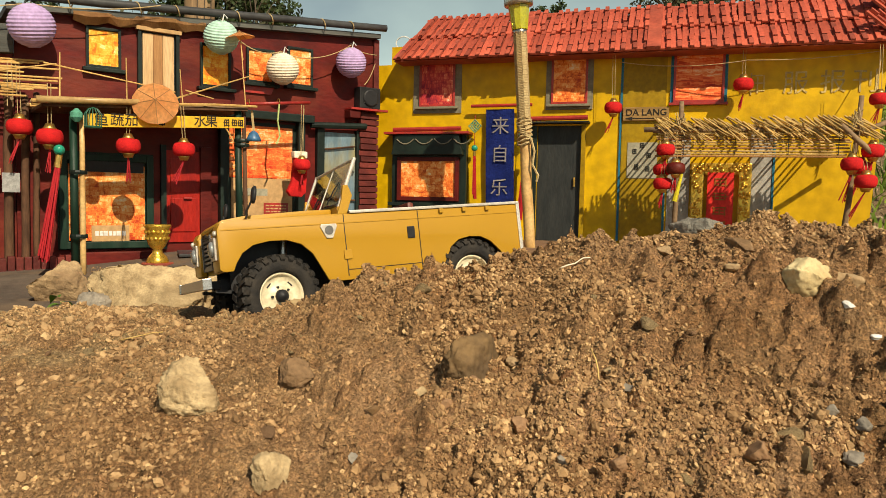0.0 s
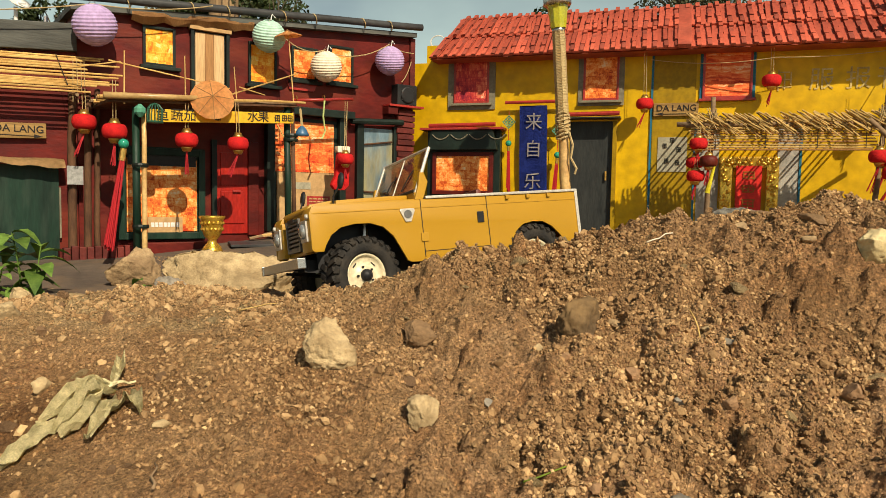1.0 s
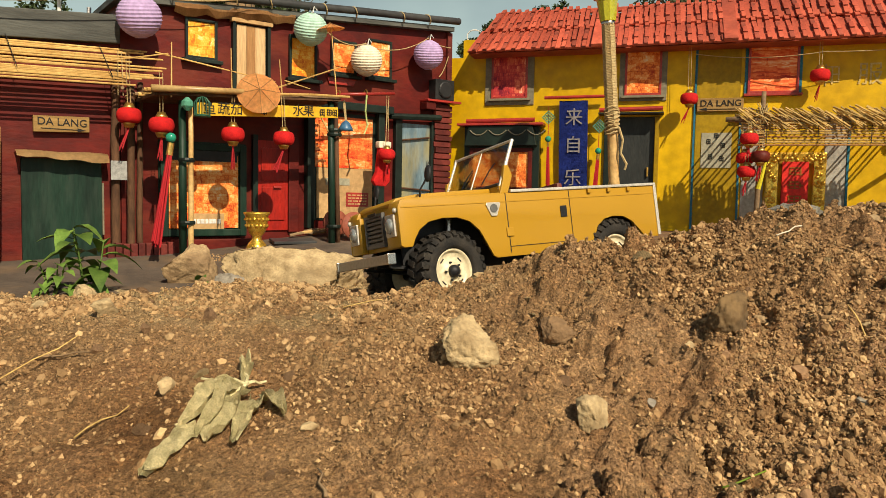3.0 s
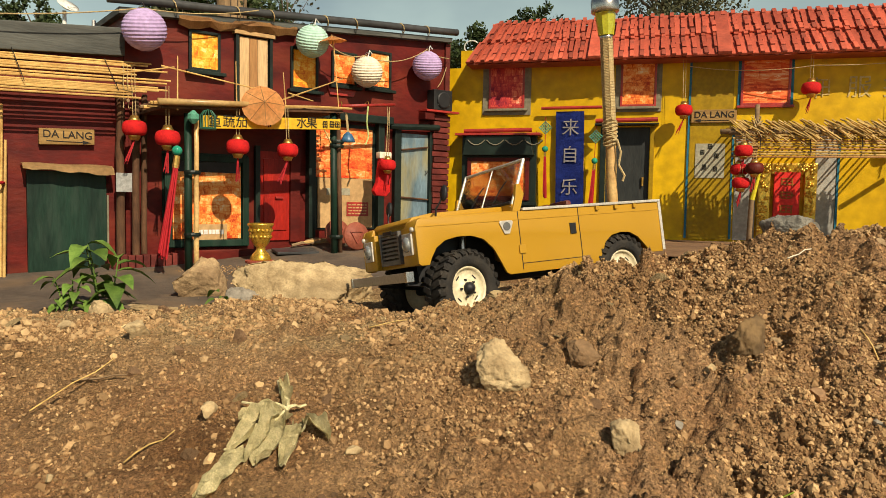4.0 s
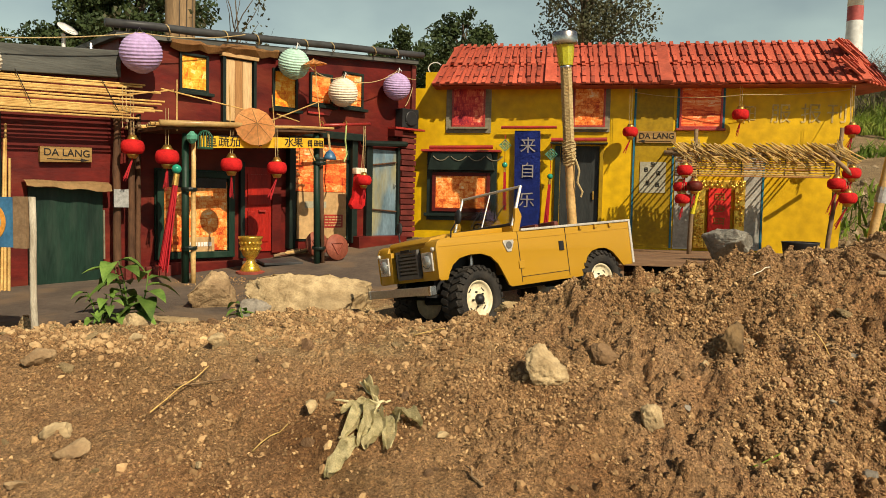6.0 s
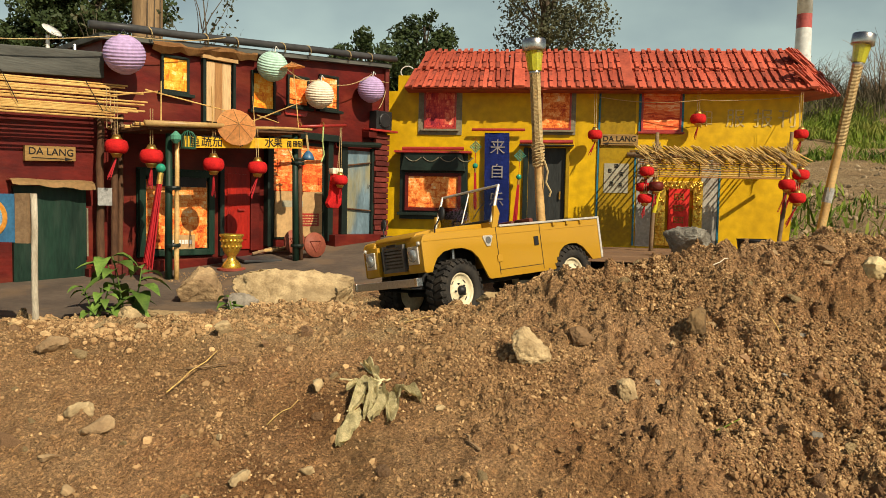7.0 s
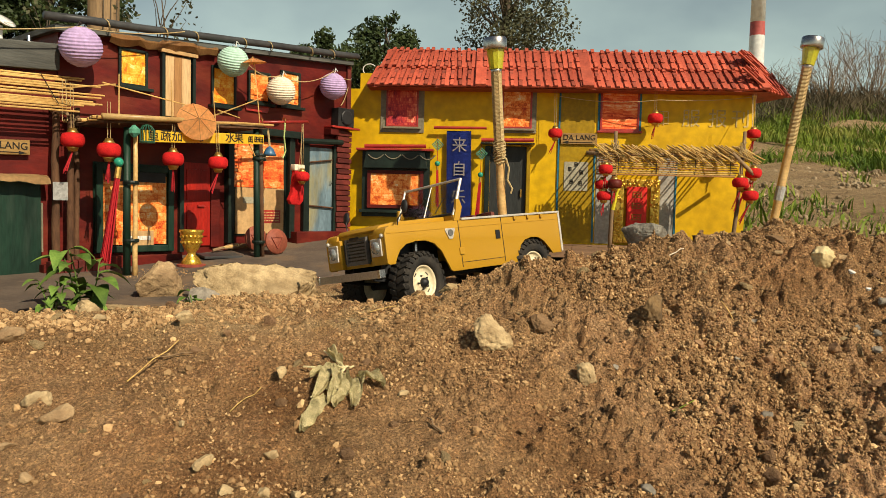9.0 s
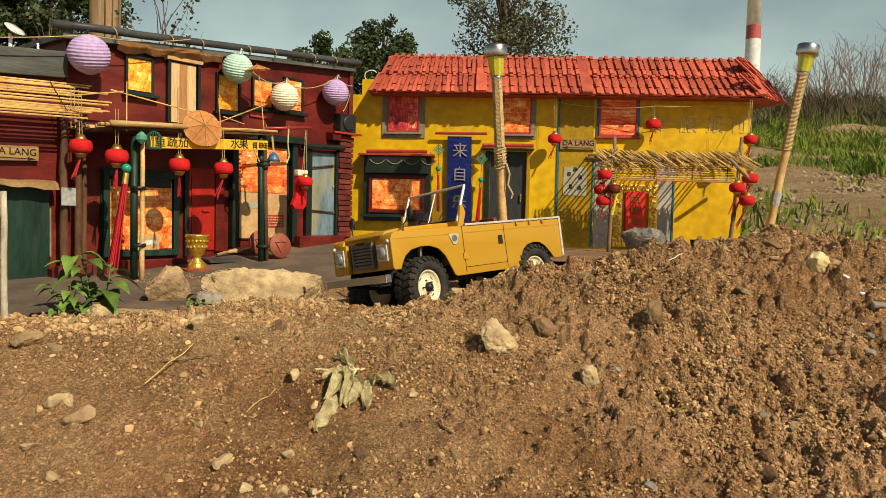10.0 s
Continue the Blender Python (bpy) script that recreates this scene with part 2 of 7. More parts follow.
PINE = mat("bare_pine_board", (0.62, 0.42, 0.22), (0.50, 0.31, 0.14), 12, 0.6, bump=0.2, stretch=(5, 5, 0.5), random_v=0.15)
OAK = mat("brown_wood_strip", (0.42, 0.22, 0.08), (0.33, 0.16, 0.06), 12, 0.6, bump=0.2, stretch=(5, 5, 0.5))
CARD = mat("cardboard", (0.52, 0.33, 0.15), (0.44, 0.27, 0.12), 14, 0.85, bump=0.15)
BAMBOO = mat("bamboo", (0.60, 0.40, 0.16), (0.44, 0.26, 0.09), 22, 0.4, bump=0.15, stretch=(1, 1, 1), random_v=0.18)
CANE = mat("split_cane", (0.66, 0.43, 0.15), (0.50, 0.29, 0.09), 26, 0.42, random_v=0.2)
TWIG = mat("dry_stick", (0.30, 0.20, 0.11), (0.19, 0.12, 0.065), 30, 0.8, bump=0.5, random_v=0.2)
BARKPOST = mat("barked_post", (0.135, 0.066, 0.034), (0.06, 0.030, 0.017), 25, 0.85, bump=0.8, stretch=(2, 2, 0.6))
STRAW = mat("thatch_straw", (0.62, 0.42, 0.15), (0.40, 0.255, 0.085), 50, 0.75, random_v=0.3)
STRING = mat("jute_string", (0.55, 0.42, 0.21), (0.42, 0.30, 0.14), 120, 0.9, bump=0.6, bump_scale=600)
TILE = mat("terracotta_tile", (0.55, 0.118, 0.066), (0.42, 0.078, 0.044), 14, 0.6, bump=0.4, bump_scale=120, random_v=0.22, stain=(0.20, 0.045, 0.03), stain_scale=9, stain_amount=0.55)
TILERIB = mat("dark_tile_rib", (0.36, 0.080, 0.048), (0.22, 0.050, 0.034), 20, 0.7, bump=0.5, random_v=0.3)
PAVE = mat("grey_street_board", (0.135, 0.104, 0.078), (0.088, 0.068, 0.053), 9, 0.9, bump=0.7, bump_scale=220, stain=(0.19, 0.125, 0.072), stain_scale=7, stain_amount=0.8)
DECK = mat("deck_wood", (0.26, 0.155, 0.085), (0.17, 0.10, 0.06), 10, 0.7, bump=0.4, stretch=(0.5, 4, 4))
GOLD = mat("gold_foil", (0.86, 0.56, 0.10), (0.62, 0.36, 0.04), 50, 0.30, metal=0.75, bump=0.35, bump_scale=160)
BRASS = mat("brass_trim", (0.75, 0.47, 0.13), (0.55, 0.32, 0.07), 40, 0.35, metal=0.9)
VELVET = mat("red_velvet", (0.62, 0.014, 0.014), (0.45, 0.010, 0.012), 60, 0.85, bump=0.5, bump_scale=700)
TASSEL = mat("red_thread", (0.48, 0.016, 0.022), (0.32, 0.010, 0.016), 60, 0.7, stretch=(6, 6, 0.5))
REDPAPER = mat("red_paper", (0.74, 0.032, 0.022), (0.62, 0.026, 0.020), 20, 0.5)
YELLOWSTRIP = mat("yellow_sign_board", (0.78, 0.47, 0.03), (0.68, 0.38, 0.02), 14, 0.5)
SIGNWOOD = mat("sign_wood", (0.36, 0.22, 0.075), (0.25, 0.145, 0.045), 14, 0.65, bump=0.3, stretch=(0.5, 3, 5))
INK = mat("black_ink", (0.02, 0.018, 0.016), None, 30, 0.6)
CARVED = mat("pale_character_paint", (0.66, 0.50, 0.18), (0.36, 0.25, 0.07), 40, 0.6)
SILVERINK = mat("tan_character_paint", (0.30, 0.28, 0.28), (0.15, 0.145, 0.17), 60, 0.6)
PAPERGREY = mat("grey_notice_paper", (0.40, 0.38, 0.28), (0.30, 0.28, 0.20), 20, 0.85)
WHITE = mat("white_plastic", (0.78, 0.77, 0.72), (0.68, 0.67, 0.62), 20, 0.45)
LAVENDER = mat("lavender_paper", (0.50, 0.37, 0.62), (0.46, 0.33, 0.57), 14, 0.8, bump=0.2)
MINT = mat("mint_paper", (0.47, 0.70, 0.58), (0.42, 0.64, 0.53), 14, 0.8, bump=0.2)
CREAMPAPER = mat("cream_paper", (0.84, 0.75, 0.58), (0.78, 0.69, 0.52), 14, 0.8, bump=0.2)
PARASOL = mat("orange_oiled_paper", (0.86, 0.45, 0.17), (0.74, 0.34, 0.11), 20, 0.6)
JADE = mat("jade_bead", (0.02, 0.30, 0.19), (0.015, 0.24, 0.15), 30, 0.2)
CORDGREEN = mat("green_cord", (0.10, 0.33, 0.22), (0.06, 0.22, 0.15), 90, 0.8)
CAGE = mat("green_cage_wire", (0.02, 0.11, 0.065), (0.014, 0.07, 0.04), 40, 0.4)
BLUEGLASS = mat("blue_painted_glass", (0.16, 0.24, 0.29), (0.09, 0.14, 0.17), 12, 0.15, stretch=(2, 2, 0.6), stain=(0.50, 0.36, 0.04), stain_scale=5, stain_amount=0.5)
STEEL = mat("brushed_steel", (0.55, 0.52, 0.48), (0.44, 0.41, 0.37), 60, 0.28, metal=1.0, stretch=(1, 1, 8))
LAMPGLASS = mat("yellow_green_lamp_glass", (0.75, 0.70, 0.06), (0.60, 0.58, 0.04), 30, 0.12, trans=0.35)
PIC_A = picture_material("orange_street_picture", (0.45, 0.040, 0.010), (0.82, 0.20, 0.030), (0.93, 0.47, 0.14))
PIC_B = picture_material("red_blind_picture", (0.34, 0.018, 0.010), (0.74, 0.095, 0.020), (0.88, 0.30, 0.09), 0.060, 0.0065, 3.0)
PIC_C = picture_material("amber_picture", (0.70, 0.13, 0.010), (0.90, 0.34, 0.020), (0.95, 0.60, 0.10), 0.012, 0.010, 5.0)
PIC_D = picture_material("purple_shrine_picture", (0.20, 0.012, 0.030), (0.52, 0.045, 0.040), (0.74, 0.20, 0.10), 0.014, 0.020, 7.0)
STONES = [mat("pale_stone", (0.50, 0.37, 0.19), (0.36, 0.25, 0.12), 30, 0.9, bump=0.9, random_v=0.2),
          mat("brown_stone", (0.36, 0.215, 0.11), (0.24, 0.14, 0.075), 30, 0.9, bump=0.9, random_v=0.25),
          mat("grey_stone", (0.30, 0.265, 0.21), (0.19, 0.165, 0.13), 30, 0.85, bump=0.9, random_v=0.25),
          mat("reddish_stone", (0.34, 0.205, 0.110), (0.25, 0.140, 0.070), 30, 0.9, bump=0.9, random_v=0.2)]
LIMESTONE = mat("pale_limestone", (0.56, 0.42, 0.23), (0.32, 0.225, 0.115), 40, 0.92, bump=1.0, bump_scale=230, stain=(0.22, 0.16, 0.085), stain_scale=12, stain_amount=0.6)
GREYROCK = mat("grey_boulder", (0.30, 0.28, 0.23), (0.17, 0.16, 0.135), 40, 0.92, bump=1.0, bump_scale=260, stain=(0.10, 0.085, 0.065), stain_scale=14, stain_amount=0.6)
PAINT = mat("ochre_car_paint", (0.46, 0.248, 0.018), (0.44, 0.236, 0.017), 20, 0.42, coat=0.15, grain=900)
SILVER = mat("silver_plastic", (0.50, 0.48, 0.44), (0.44, 0.42, 0.39), 40, 0.35, metal=0.7)
ALLOY = mat("pale_capping_rail", (0.62, 0.58, 0.50), (0.52, 0.48, 0.41), 40, 0.4, metal=0.3)
RUBBER = mat("tyre_rubber", (0.020, 0.019, 0.018), (0.045, 0.038, 0.030), 50, 0.85, bump=0.5)
CREAM = mat("cream_rim_paint", (0.74, 0.65, 0.44), (0.68, 0.59, 0.39), 30, 0.4)
PLASTIC = mat("black_plastic", (0.016, 0.016, 0.017), (0.024, 0.024, 0.025), 60, 0.5)
GRILLE = mat("grey_grille_plastic", (0.13, 0.125, 0.115), (0.09, 0.088, 0.08), 60, 0.4)
VINYL = mat("maroon_vinyl", (0.17, 0.045, 0.028), (0.12, 0.032, 0.022), 40, 0.45)
LEAF = mat("leaf_green", (0.15, 0.24, 0.045), (0.075, 0.145, 0.025), 40, 0.5, random_v=0.3)
DRYLEAF = mat("withered_leaf", (0.80, 0.70, 0.40), (0.52, 0.45, 0.23), 120, 0.85, bump=0.6)
GRASS = mat("grass_blade", (0.20, 0.27, 0.025), (0.06, 0.115, 0.012), 5, 0.7, stain=(0.32, 0.30, 0.07), stain_scale=3, stain_amount=0.6)
FOLIAGE = mat("tree_foliage", (0.050, 0.075, 0.022), (0.024, 0.040, 0.013), 1.2, 0.65)
BIRCHLEAF = mat("thin_foliage", (0.095, 0.095, 0.045), (0.05, 0.055, 0.028), 1.2, 0.7)
BARK = mat("tree_bark", (0.12, 0.09, 0.06), (0.07, 0.055, 0.04), 6, 0.9, bump=0.8)
TANROCK = mat("tan_rock", (0.46, 0.32, 0.17), (0.29, 0.19, 0.10), 40, 0.92, bump=1.0, bump_scale=240, stain=(0.20, 0.13, 0.07), stain_scale=12, stain_amount=0.6)
BROWNROCK = mat("dark_brown_rock", (0.20, 0.125, 0.055), (0.115, 0.075, 0.040), 26, 0.85, bump=0.9, bump_scale=110)
DULLROCK = mat("dull_brown_rock", (0.26, 0.160, 0.082), (0.19, 0.115, 0.058), 40, 0.9, bump=0.9, bump_scale=240)
PALEROCK = mat("yellowish_rock", (0.66, 0.54, 0.30), (0.52, 0.40, 0.20), 24, 0.9, bump=0.8, bump_scale=110)
POLEWOOD = mat("utility_pole_wood", (0.36, 0.24, 0.125), (0.22, 0.145, 0.08), 14, 0.85, bump=0.8, stretch=(3, 3, 0.3))
TOWER = mat("white_tower_paint", (0.66, 0.68, 0.66), (0.60, 0.62, 0.60), 0.2, 0.5)
TOWERRED = mat("red_band_paint", (0.45, 0.10, 0.09), None, 0.3, 0.5)


def glass_material(name, color, rough=0.03):
    m = bpy.data.materials.new(name)
    m.use_nodes = True
    b = m.node_tree.nodes["Principled BSDF"]
    b.inputs["Base Color"].default_value = (*color, 1)
    b.inputs["Roughness"].default_value, b.inputs["Transmission Weight"].default_value, b.inputs["IOR"].default_value = rough, 1.0, 1.3
    return m


GLASS = glass_material("smoky_acrylic", (0.46, 0.43, 0.36))
HEADGLASS = mat("headlight_reflector", (0.42, 0.44, 0.43), (0.30, 0.32, 0.31), 160, 0.12, metal=0.5)
LENS = glass_material("headlight_lens", (0.95, 0.96, 0.95), 0.12)

# ---- mesh helpers ----
BASE = {}


def thing(name, fac, base, label, category, group="", kind=""):
    """An Empty at the thing's base. Its parts are modelled in the coordinates of fac and moved to the base."""
    ob = new(name)
    ob.empty_display_size = 0.02
    ob.matrix_world = fac @ Matrix.Translation(base)
    BASE[ob.name] = Vector(base)
    return tagged(ob, label, category, group, kind)


def base_of(ob):
    while ob.name not in BASE:
        ob = ob.parent
    return BASE[ob.name]


def finish(bm, smooth=False, angle=35):
    if smooth:
        for f in bm.faces:
            f.smooth = True
        for e in bm.edges:
            if len(e.link_faces) == 2 and e.calc_face_angle(0) > radians(angle):
                e.smooth = False


def part(name, bm, material, parent, label="", smooth=False, bevel=0.0, kind=""):
    if bevel:
        bmesh.ops.bevel(bm, geom=[e for e in bm.edges if len(e.link_faces) == 2 and e.calc_face_angle(0) > 0.6], offset=bevel, segments=2, affect="EDGES", profile=0.6, clamp_overlap=True)
    finish(bm, smooth)
    bm.transform(Matrix.Translation(-base_of(parent)))
    me = bpy.data.meshes.new(name)
    bm.to_mesh(me)
    bm.free()
    me.materials.append(material)
    ob = new(name, me)
    ob.parent = parent
    return tagged(ob, label, kind=kind)


def single(name, bm, material, fac, base, label, category, group="", kind="", smooth=False, bevel=0.0):
    """A thing that is one mesh."""
    if bevel:
        bmesh.ops.bevel(bm, geom=[e for e in bm.edges if len(e.link_faces) == 2 and e.calc_face_angle(0) > 0.6], offset=bevel, segments=2, affect="EDGES", profile=0.6, clamp_overlap=True)
    finish(bm, smooth)
    bm.transform(Matrix.Translation(-Vector(base)))
    me = bpy.data.meshes.new(name)
    bm.to_mesh(me)
    bm.free()
    me.materials.append(material)
    ob = new(name, me)
    ob.matrix_world = fac @ Matrix.Translation(base)
    BASE[ob.name] = Vector(base)
    return tagged(ob, label, category, group, kind)


def box(x0, x1, y0, y1, z0, z1, bm=None):
    bm = bm or bmesh.new()
    m = Matrix.LocRotScale(((x0 + x1) / 2, (y0 + y1) / 2, (z0 + z1) / 2), None, (abs(x1 - x0), abs(y1 - y0), abs(z1 - z0)))
    bmesh.ops.create_cube(bm, size=1, matrix=m)
    return bm


def rod(p, q, r, r2=None, seg=8, bm=None, wobble=0.0, steps=1, seed=0):
    """A round stick from p to q, tapered, with an optional crook."""
    bm = bm or bmesh.new()
    p, q = Vector(p), Vector(q)
    d = q - p
    a = d.normalized().orthogonal().normalized()
    b = d.normalized().cross(a)
    rnd = random.Random(seed)
    r2 = r if r2 is None else r2
    rings = []
    for i in range(steps + 1):
        k = i / steps
        c = p + d * k + (a * rnd.uniform(-wobble, wobble) + b * rnd.uniform(-wobble, wobble) if 0 < i < steps else Vector())
        rr = r + (r2 - r) * k
        rings.append([bm.verts.new(c + (a * math.cos(t) + b * math.sin(t)) * rr) for t in (2 * math.pi * s / seg for s in range(seg))])
    for u, v in zip(rings, rings[1:]):
        for s in range(seg):
            bm.faces.new((u[s], u[(s + 1) % seg], v[(s + 1) % seg], v[s]))
    bm.faces.new(rings[0][::-1]), bm.faces.new(rings[-1])
    return bm


def tube(points, r, seg=6, bm=None):
    """A cord or wire through points."""
    bm = bm or bmesh.new()
    pts = [Vector(p) for p in points]
    rings, a = [], None
    for i, p in enumerate(pts):
        d = (pts[min(i + 1, len(pts) - 1)] - pts[max(i - 1, 0)]).normalized()
        a = d.orthogonal().normalized() if a is None else (a - d * a.dot(d)).normalized()
        b = d.cross(a)
        rings.append([bm.verts.new(p + (a * math.cos(2 * math.pi * s / seg) + b * math.sin(2 * math.pi * s / seg)) * r) for s in range(seg)])
    for u, v in zip(rings, rings[1:]):
        for s in range(seg):
            bm.faces.new((u[s], u[(s + 1) % seg], v[(s + 1) % seg], v[s]))
    bm.faces.new(rings[0][::-1]), bm.faces.new(rings[-1])
    return bm


def sag(p, q, drop, n=10):
    p, q = Vector(p), Vector(q)
    return [p.lerp(q, i / n) - Vector((0, 0, drop * 4 * (i / n) * (1 - i / n))) for i in range(n + 1)]


def lathe(profile, centre=(0, 0, 0), seg=20, bm=None, turn=None, caps=True):
    """A turned shape: profile of (radius, height)."""
    bm = bm or bmesh.new()
    m = Matrix.Translation(centre) @ (turn or Matrix.Identity(4))
    rings = [[bm.verts.new(m @ Vector((r * math.cos(2 * math.pi * s / seg), r * math.sin(2 * math.pi * s / seg), z))) for s in range(seg)] for r, z in profile]
    for u, v in zip(rings, rings[1:]):
        for s in range(seg):
            bm.faces.new((u[s], u[(s + 1) % seg], v[(s + 1) % seg], v[s]))
    if caps:
        bm.faces.new(rings[0][::-1]), bm.faces.new(rings[-1])
    return bm


def prism(poly, y0, y1, bm=None):
    """A polygon in x and z, thick from y0 to y1."""
    bm = bm or bmesh.new()
    a, b = [bm.verts.new((x, y0, z)) for x, z in poly], [bm.verts.new((x, y1, z)) for x, z in poly]
    n = len(poly)
    fs = [bm.faces.new(a), bm.faces.new(b[::-1])]
    for i in range(n):
        fs.append(bm.faces.new((a[i], b[i], b[(i + 1) % n], a[(i + 1) % n])))
    bmesh.ops.recalc_face_normals(bm, faces=fs)
    return bm


def frame_bars(x0, x1, z0, z1, w, y0, y1):
    """A picture frame of four bars, outer edges given."""
    bm = box(x0, x0 + w, y0, y1, z0, z1)
    box(x1 - w, x1, y0, y1, z0, z1, bm)
    box(x0 + w, x1 - w, y0 + 0.0004, y1, z1 - w, z1, bm)
    box(x0 + w, x1 - w, y0 + 0.0004, y1, z0, z0 + w, bm)
    return bm


def writing(text, size, fac_point, material, name, parent, depth=0.0006, spacing=1.0, vertical=False):
    """Raised lettering that faces -y, its middle at fac_point."""
    cu = bpy.data.curves.new("lettering", "FONT")
    cu.body = "\n".join(text) if vertical else text
    cu.size, cu.extrude, cu.align_x, cu.align_y = size, depth, "CENTER", "CENTER"
    cu.space_character, cu.space_line = spacing, spacing
    tmp = new("lettering", cu)
    bpy.context.view_layer.update()
    me = bpy.data.meshes.new_from_object(tmp.evaluated_get(bpy.context.evaluated_depsgraph_get()))
    bpy.data.objects.remove(tmp)
    bpy.data.curves.remove(cu)
    me.transform(Matrix.Translation(Vector(fac_point) - base_of(parent)) @ Matrix.Rotation(radians(90), 4, "X"))
    me.name = name
    me.materials.clear()
    me.materials.append(material)
    ob = new(name, me)
    ob.parent = parent
    return ob


def bars(rows, x0, x1, z0, z1, y, seed=1):
    """Unreadable writing: short strokes."""
    rnd, bm = random.Random(seed), bmesh.new()
    h = (z1 - z0) / rows
    for i in range(rows):
        x = x0
        while x < x1 - 0.002:
            w = min(rnd.uniform(0.1, 0.28) * (x1 - x0), x1 - x)
            box(x, x + w * 0.8, y - 0.0006, y, z0 + h * (i + 0.28), z0 + h * (i + 0.72), bm)
            x += w
    return bm


def strokes(x, z, w, h, y, seed, t=0.003):
    """One brushed character that cannot be read: a handful of strokes."""
    rnd, bm = random.Random(seed), bmesh.new()
    for i in range(3):
        zz = z + h * (0.15 + 0.33 * i)
        box(x + w * rnd.uniform(0, 0.2), x + w * rnd.uniform(0.75, 1), y - 0.0015, y, zz, zz + t, bm)
    for i in range(3):
        xx = x + w * (0.1 + 0.35 * i)
        box(xx, xx + t, y - 0.0018, y, z + h * rnd.uniform(0, 0.25), z + h * rnd.uniform(0.7, 1), bm)
    return bm


WORLD = Matrix.Identity(4)
YEL = Matrix.Translation((0, 2.01, 0))                                     # yellow front: x along it, y into it
RED = Matrix(((0.598, -0.8015, 0, -0.807), (0.8015, 0.598, 0, 1.97), (0, 0, 1, 0), (0, 0, 0, 1)))  # maroon front, x = 0 at its corner


def street_z(y):
    return -0.012 + 0.112 * (min(max(y, 1.05), 1.96) - 1.25)

# ---- ground ----
def value_noise(x, y, seed):
    xi, yi = np.floor(x).astype(np.int64), np.floor(y).astype(np.int64)
    xf, yf = x - xi, y - yi
    u, v = xf * xf * (3 - 2 * xf), yf * yf * (3 - 2 * yf)

    def rnd(a, b):
        h = (a * 374761393 + b * 668265263 + seed * 982451653) & 0x7FFFFFFF
        h = ((h ^ (h >> 13)) * 1274126177) & 0x7FFFFFFF
        return ((h ^ (h >> 16)) & 0xFFFF) / 65535.0

    return (rnd(xi, yi) * (1 - u) + rnd(xi + 1, yi) * u) * (1 - v) + (rnd(xi, yi + 1) * (1 - u) + rnd(xi + 1, yi + 1) * u) * v - 0.5


def fbm(x, y, freq, octaves, seed, gain=0.5):
    total, amp = 0.0, 1.0
    for o in range(octaves):
        total = total + amp * value_noise(x * freq + 17.3 * o, y * freq - 9.1 * o, seed + o)
        freq, amp = freq * 2.03, amp * gain
    return total


def smooth_step(a, b, v):
    k = np.clip((v - a) / (b - a), 0, 1)
    return k * k * (3 - 2 * k)


PROFILE_Y = (-60, -3, -1, 0.0, 0.276, 0.42, 0.56, 0.66, 0.74, 0.80, 0.88, 0.95, 1.10, 1.25, 1.96, 2.2, 4.5, 9.0, 14.0, 60, 800)
PROFILE_Z = (-0.6, -0.45, -0.27, -0.155, -0.077, -0.032, 0.010, 0.026, 0.032, 0.024, -0.004, -0.022, -0.030, -0.020, 0.045, 0.08, 0.45, 1.50, 1.6, 1.7, 2.0)
MOUND_X = (-2, -0.50, -0.35, -0.22, -0.10, 0.0, 0.12, 0.45, 0.9, 2.0)
MOUND_A = (0, 0, 0.022, 0.048, 0.074, 0.098, 0.098, 0.092, 0.07, 0.03)


def clods(x, y, cell, seed, share):
    """Rounded lumps pressed into the soil, one at most in a cell; share of the cells that hold one."""
    wx, wy = x + 0.30 * cell * value_noise(x / cell * 2.6, y / cell * 2.6, seed + 5), y + 0.30 * cell * value_noise(x / cell * 2.6 + 40, y / cell * 2.6, seed + 6)
    xi, yi = np.floor(wx / cell).astype(np.int64), np.floor(wy / cell).astype(np.int64)

    def pick(a, b, k):
        h = (a * 374761393 + b * 668265263 + (seed * 7 + k) * 982451653) & 0x7FFFFFFF
        h = ((h ^ (h >> 13)) * 1274126177) & 0x7FFFFFFF
        return ((h ^ (h >> 16)) & 0xFFFF) / 65535.0

    top = np.zeros_like(x)
    for i in (-1, 0, 1):
        for j in (-1, 0, 1):
            cx, cy = xi + i, yi + j
            r = cell * (0.22 + 0.38 * pick(cx, cy, 3) ** 1.5)
            dx, dy = wx - (cx + 0.15 + 0.7 * pick(cx, cy, 1)) * cell, wy - (cy + 0.15 + 0.7 * pick(cx, cy, 2)) * cell
            h = np.sqrt(np.clip(r * r - dx * dx - dy * dy * (0.8 + 0.6 * pick(cx, cy, 5)), 0, None)) * (0.6 + 0.5 * pick(cx, cy, 6))
            top = np.maximum(top, np.where(pick(cx, cy, 4) < share, h, 0))
    return top


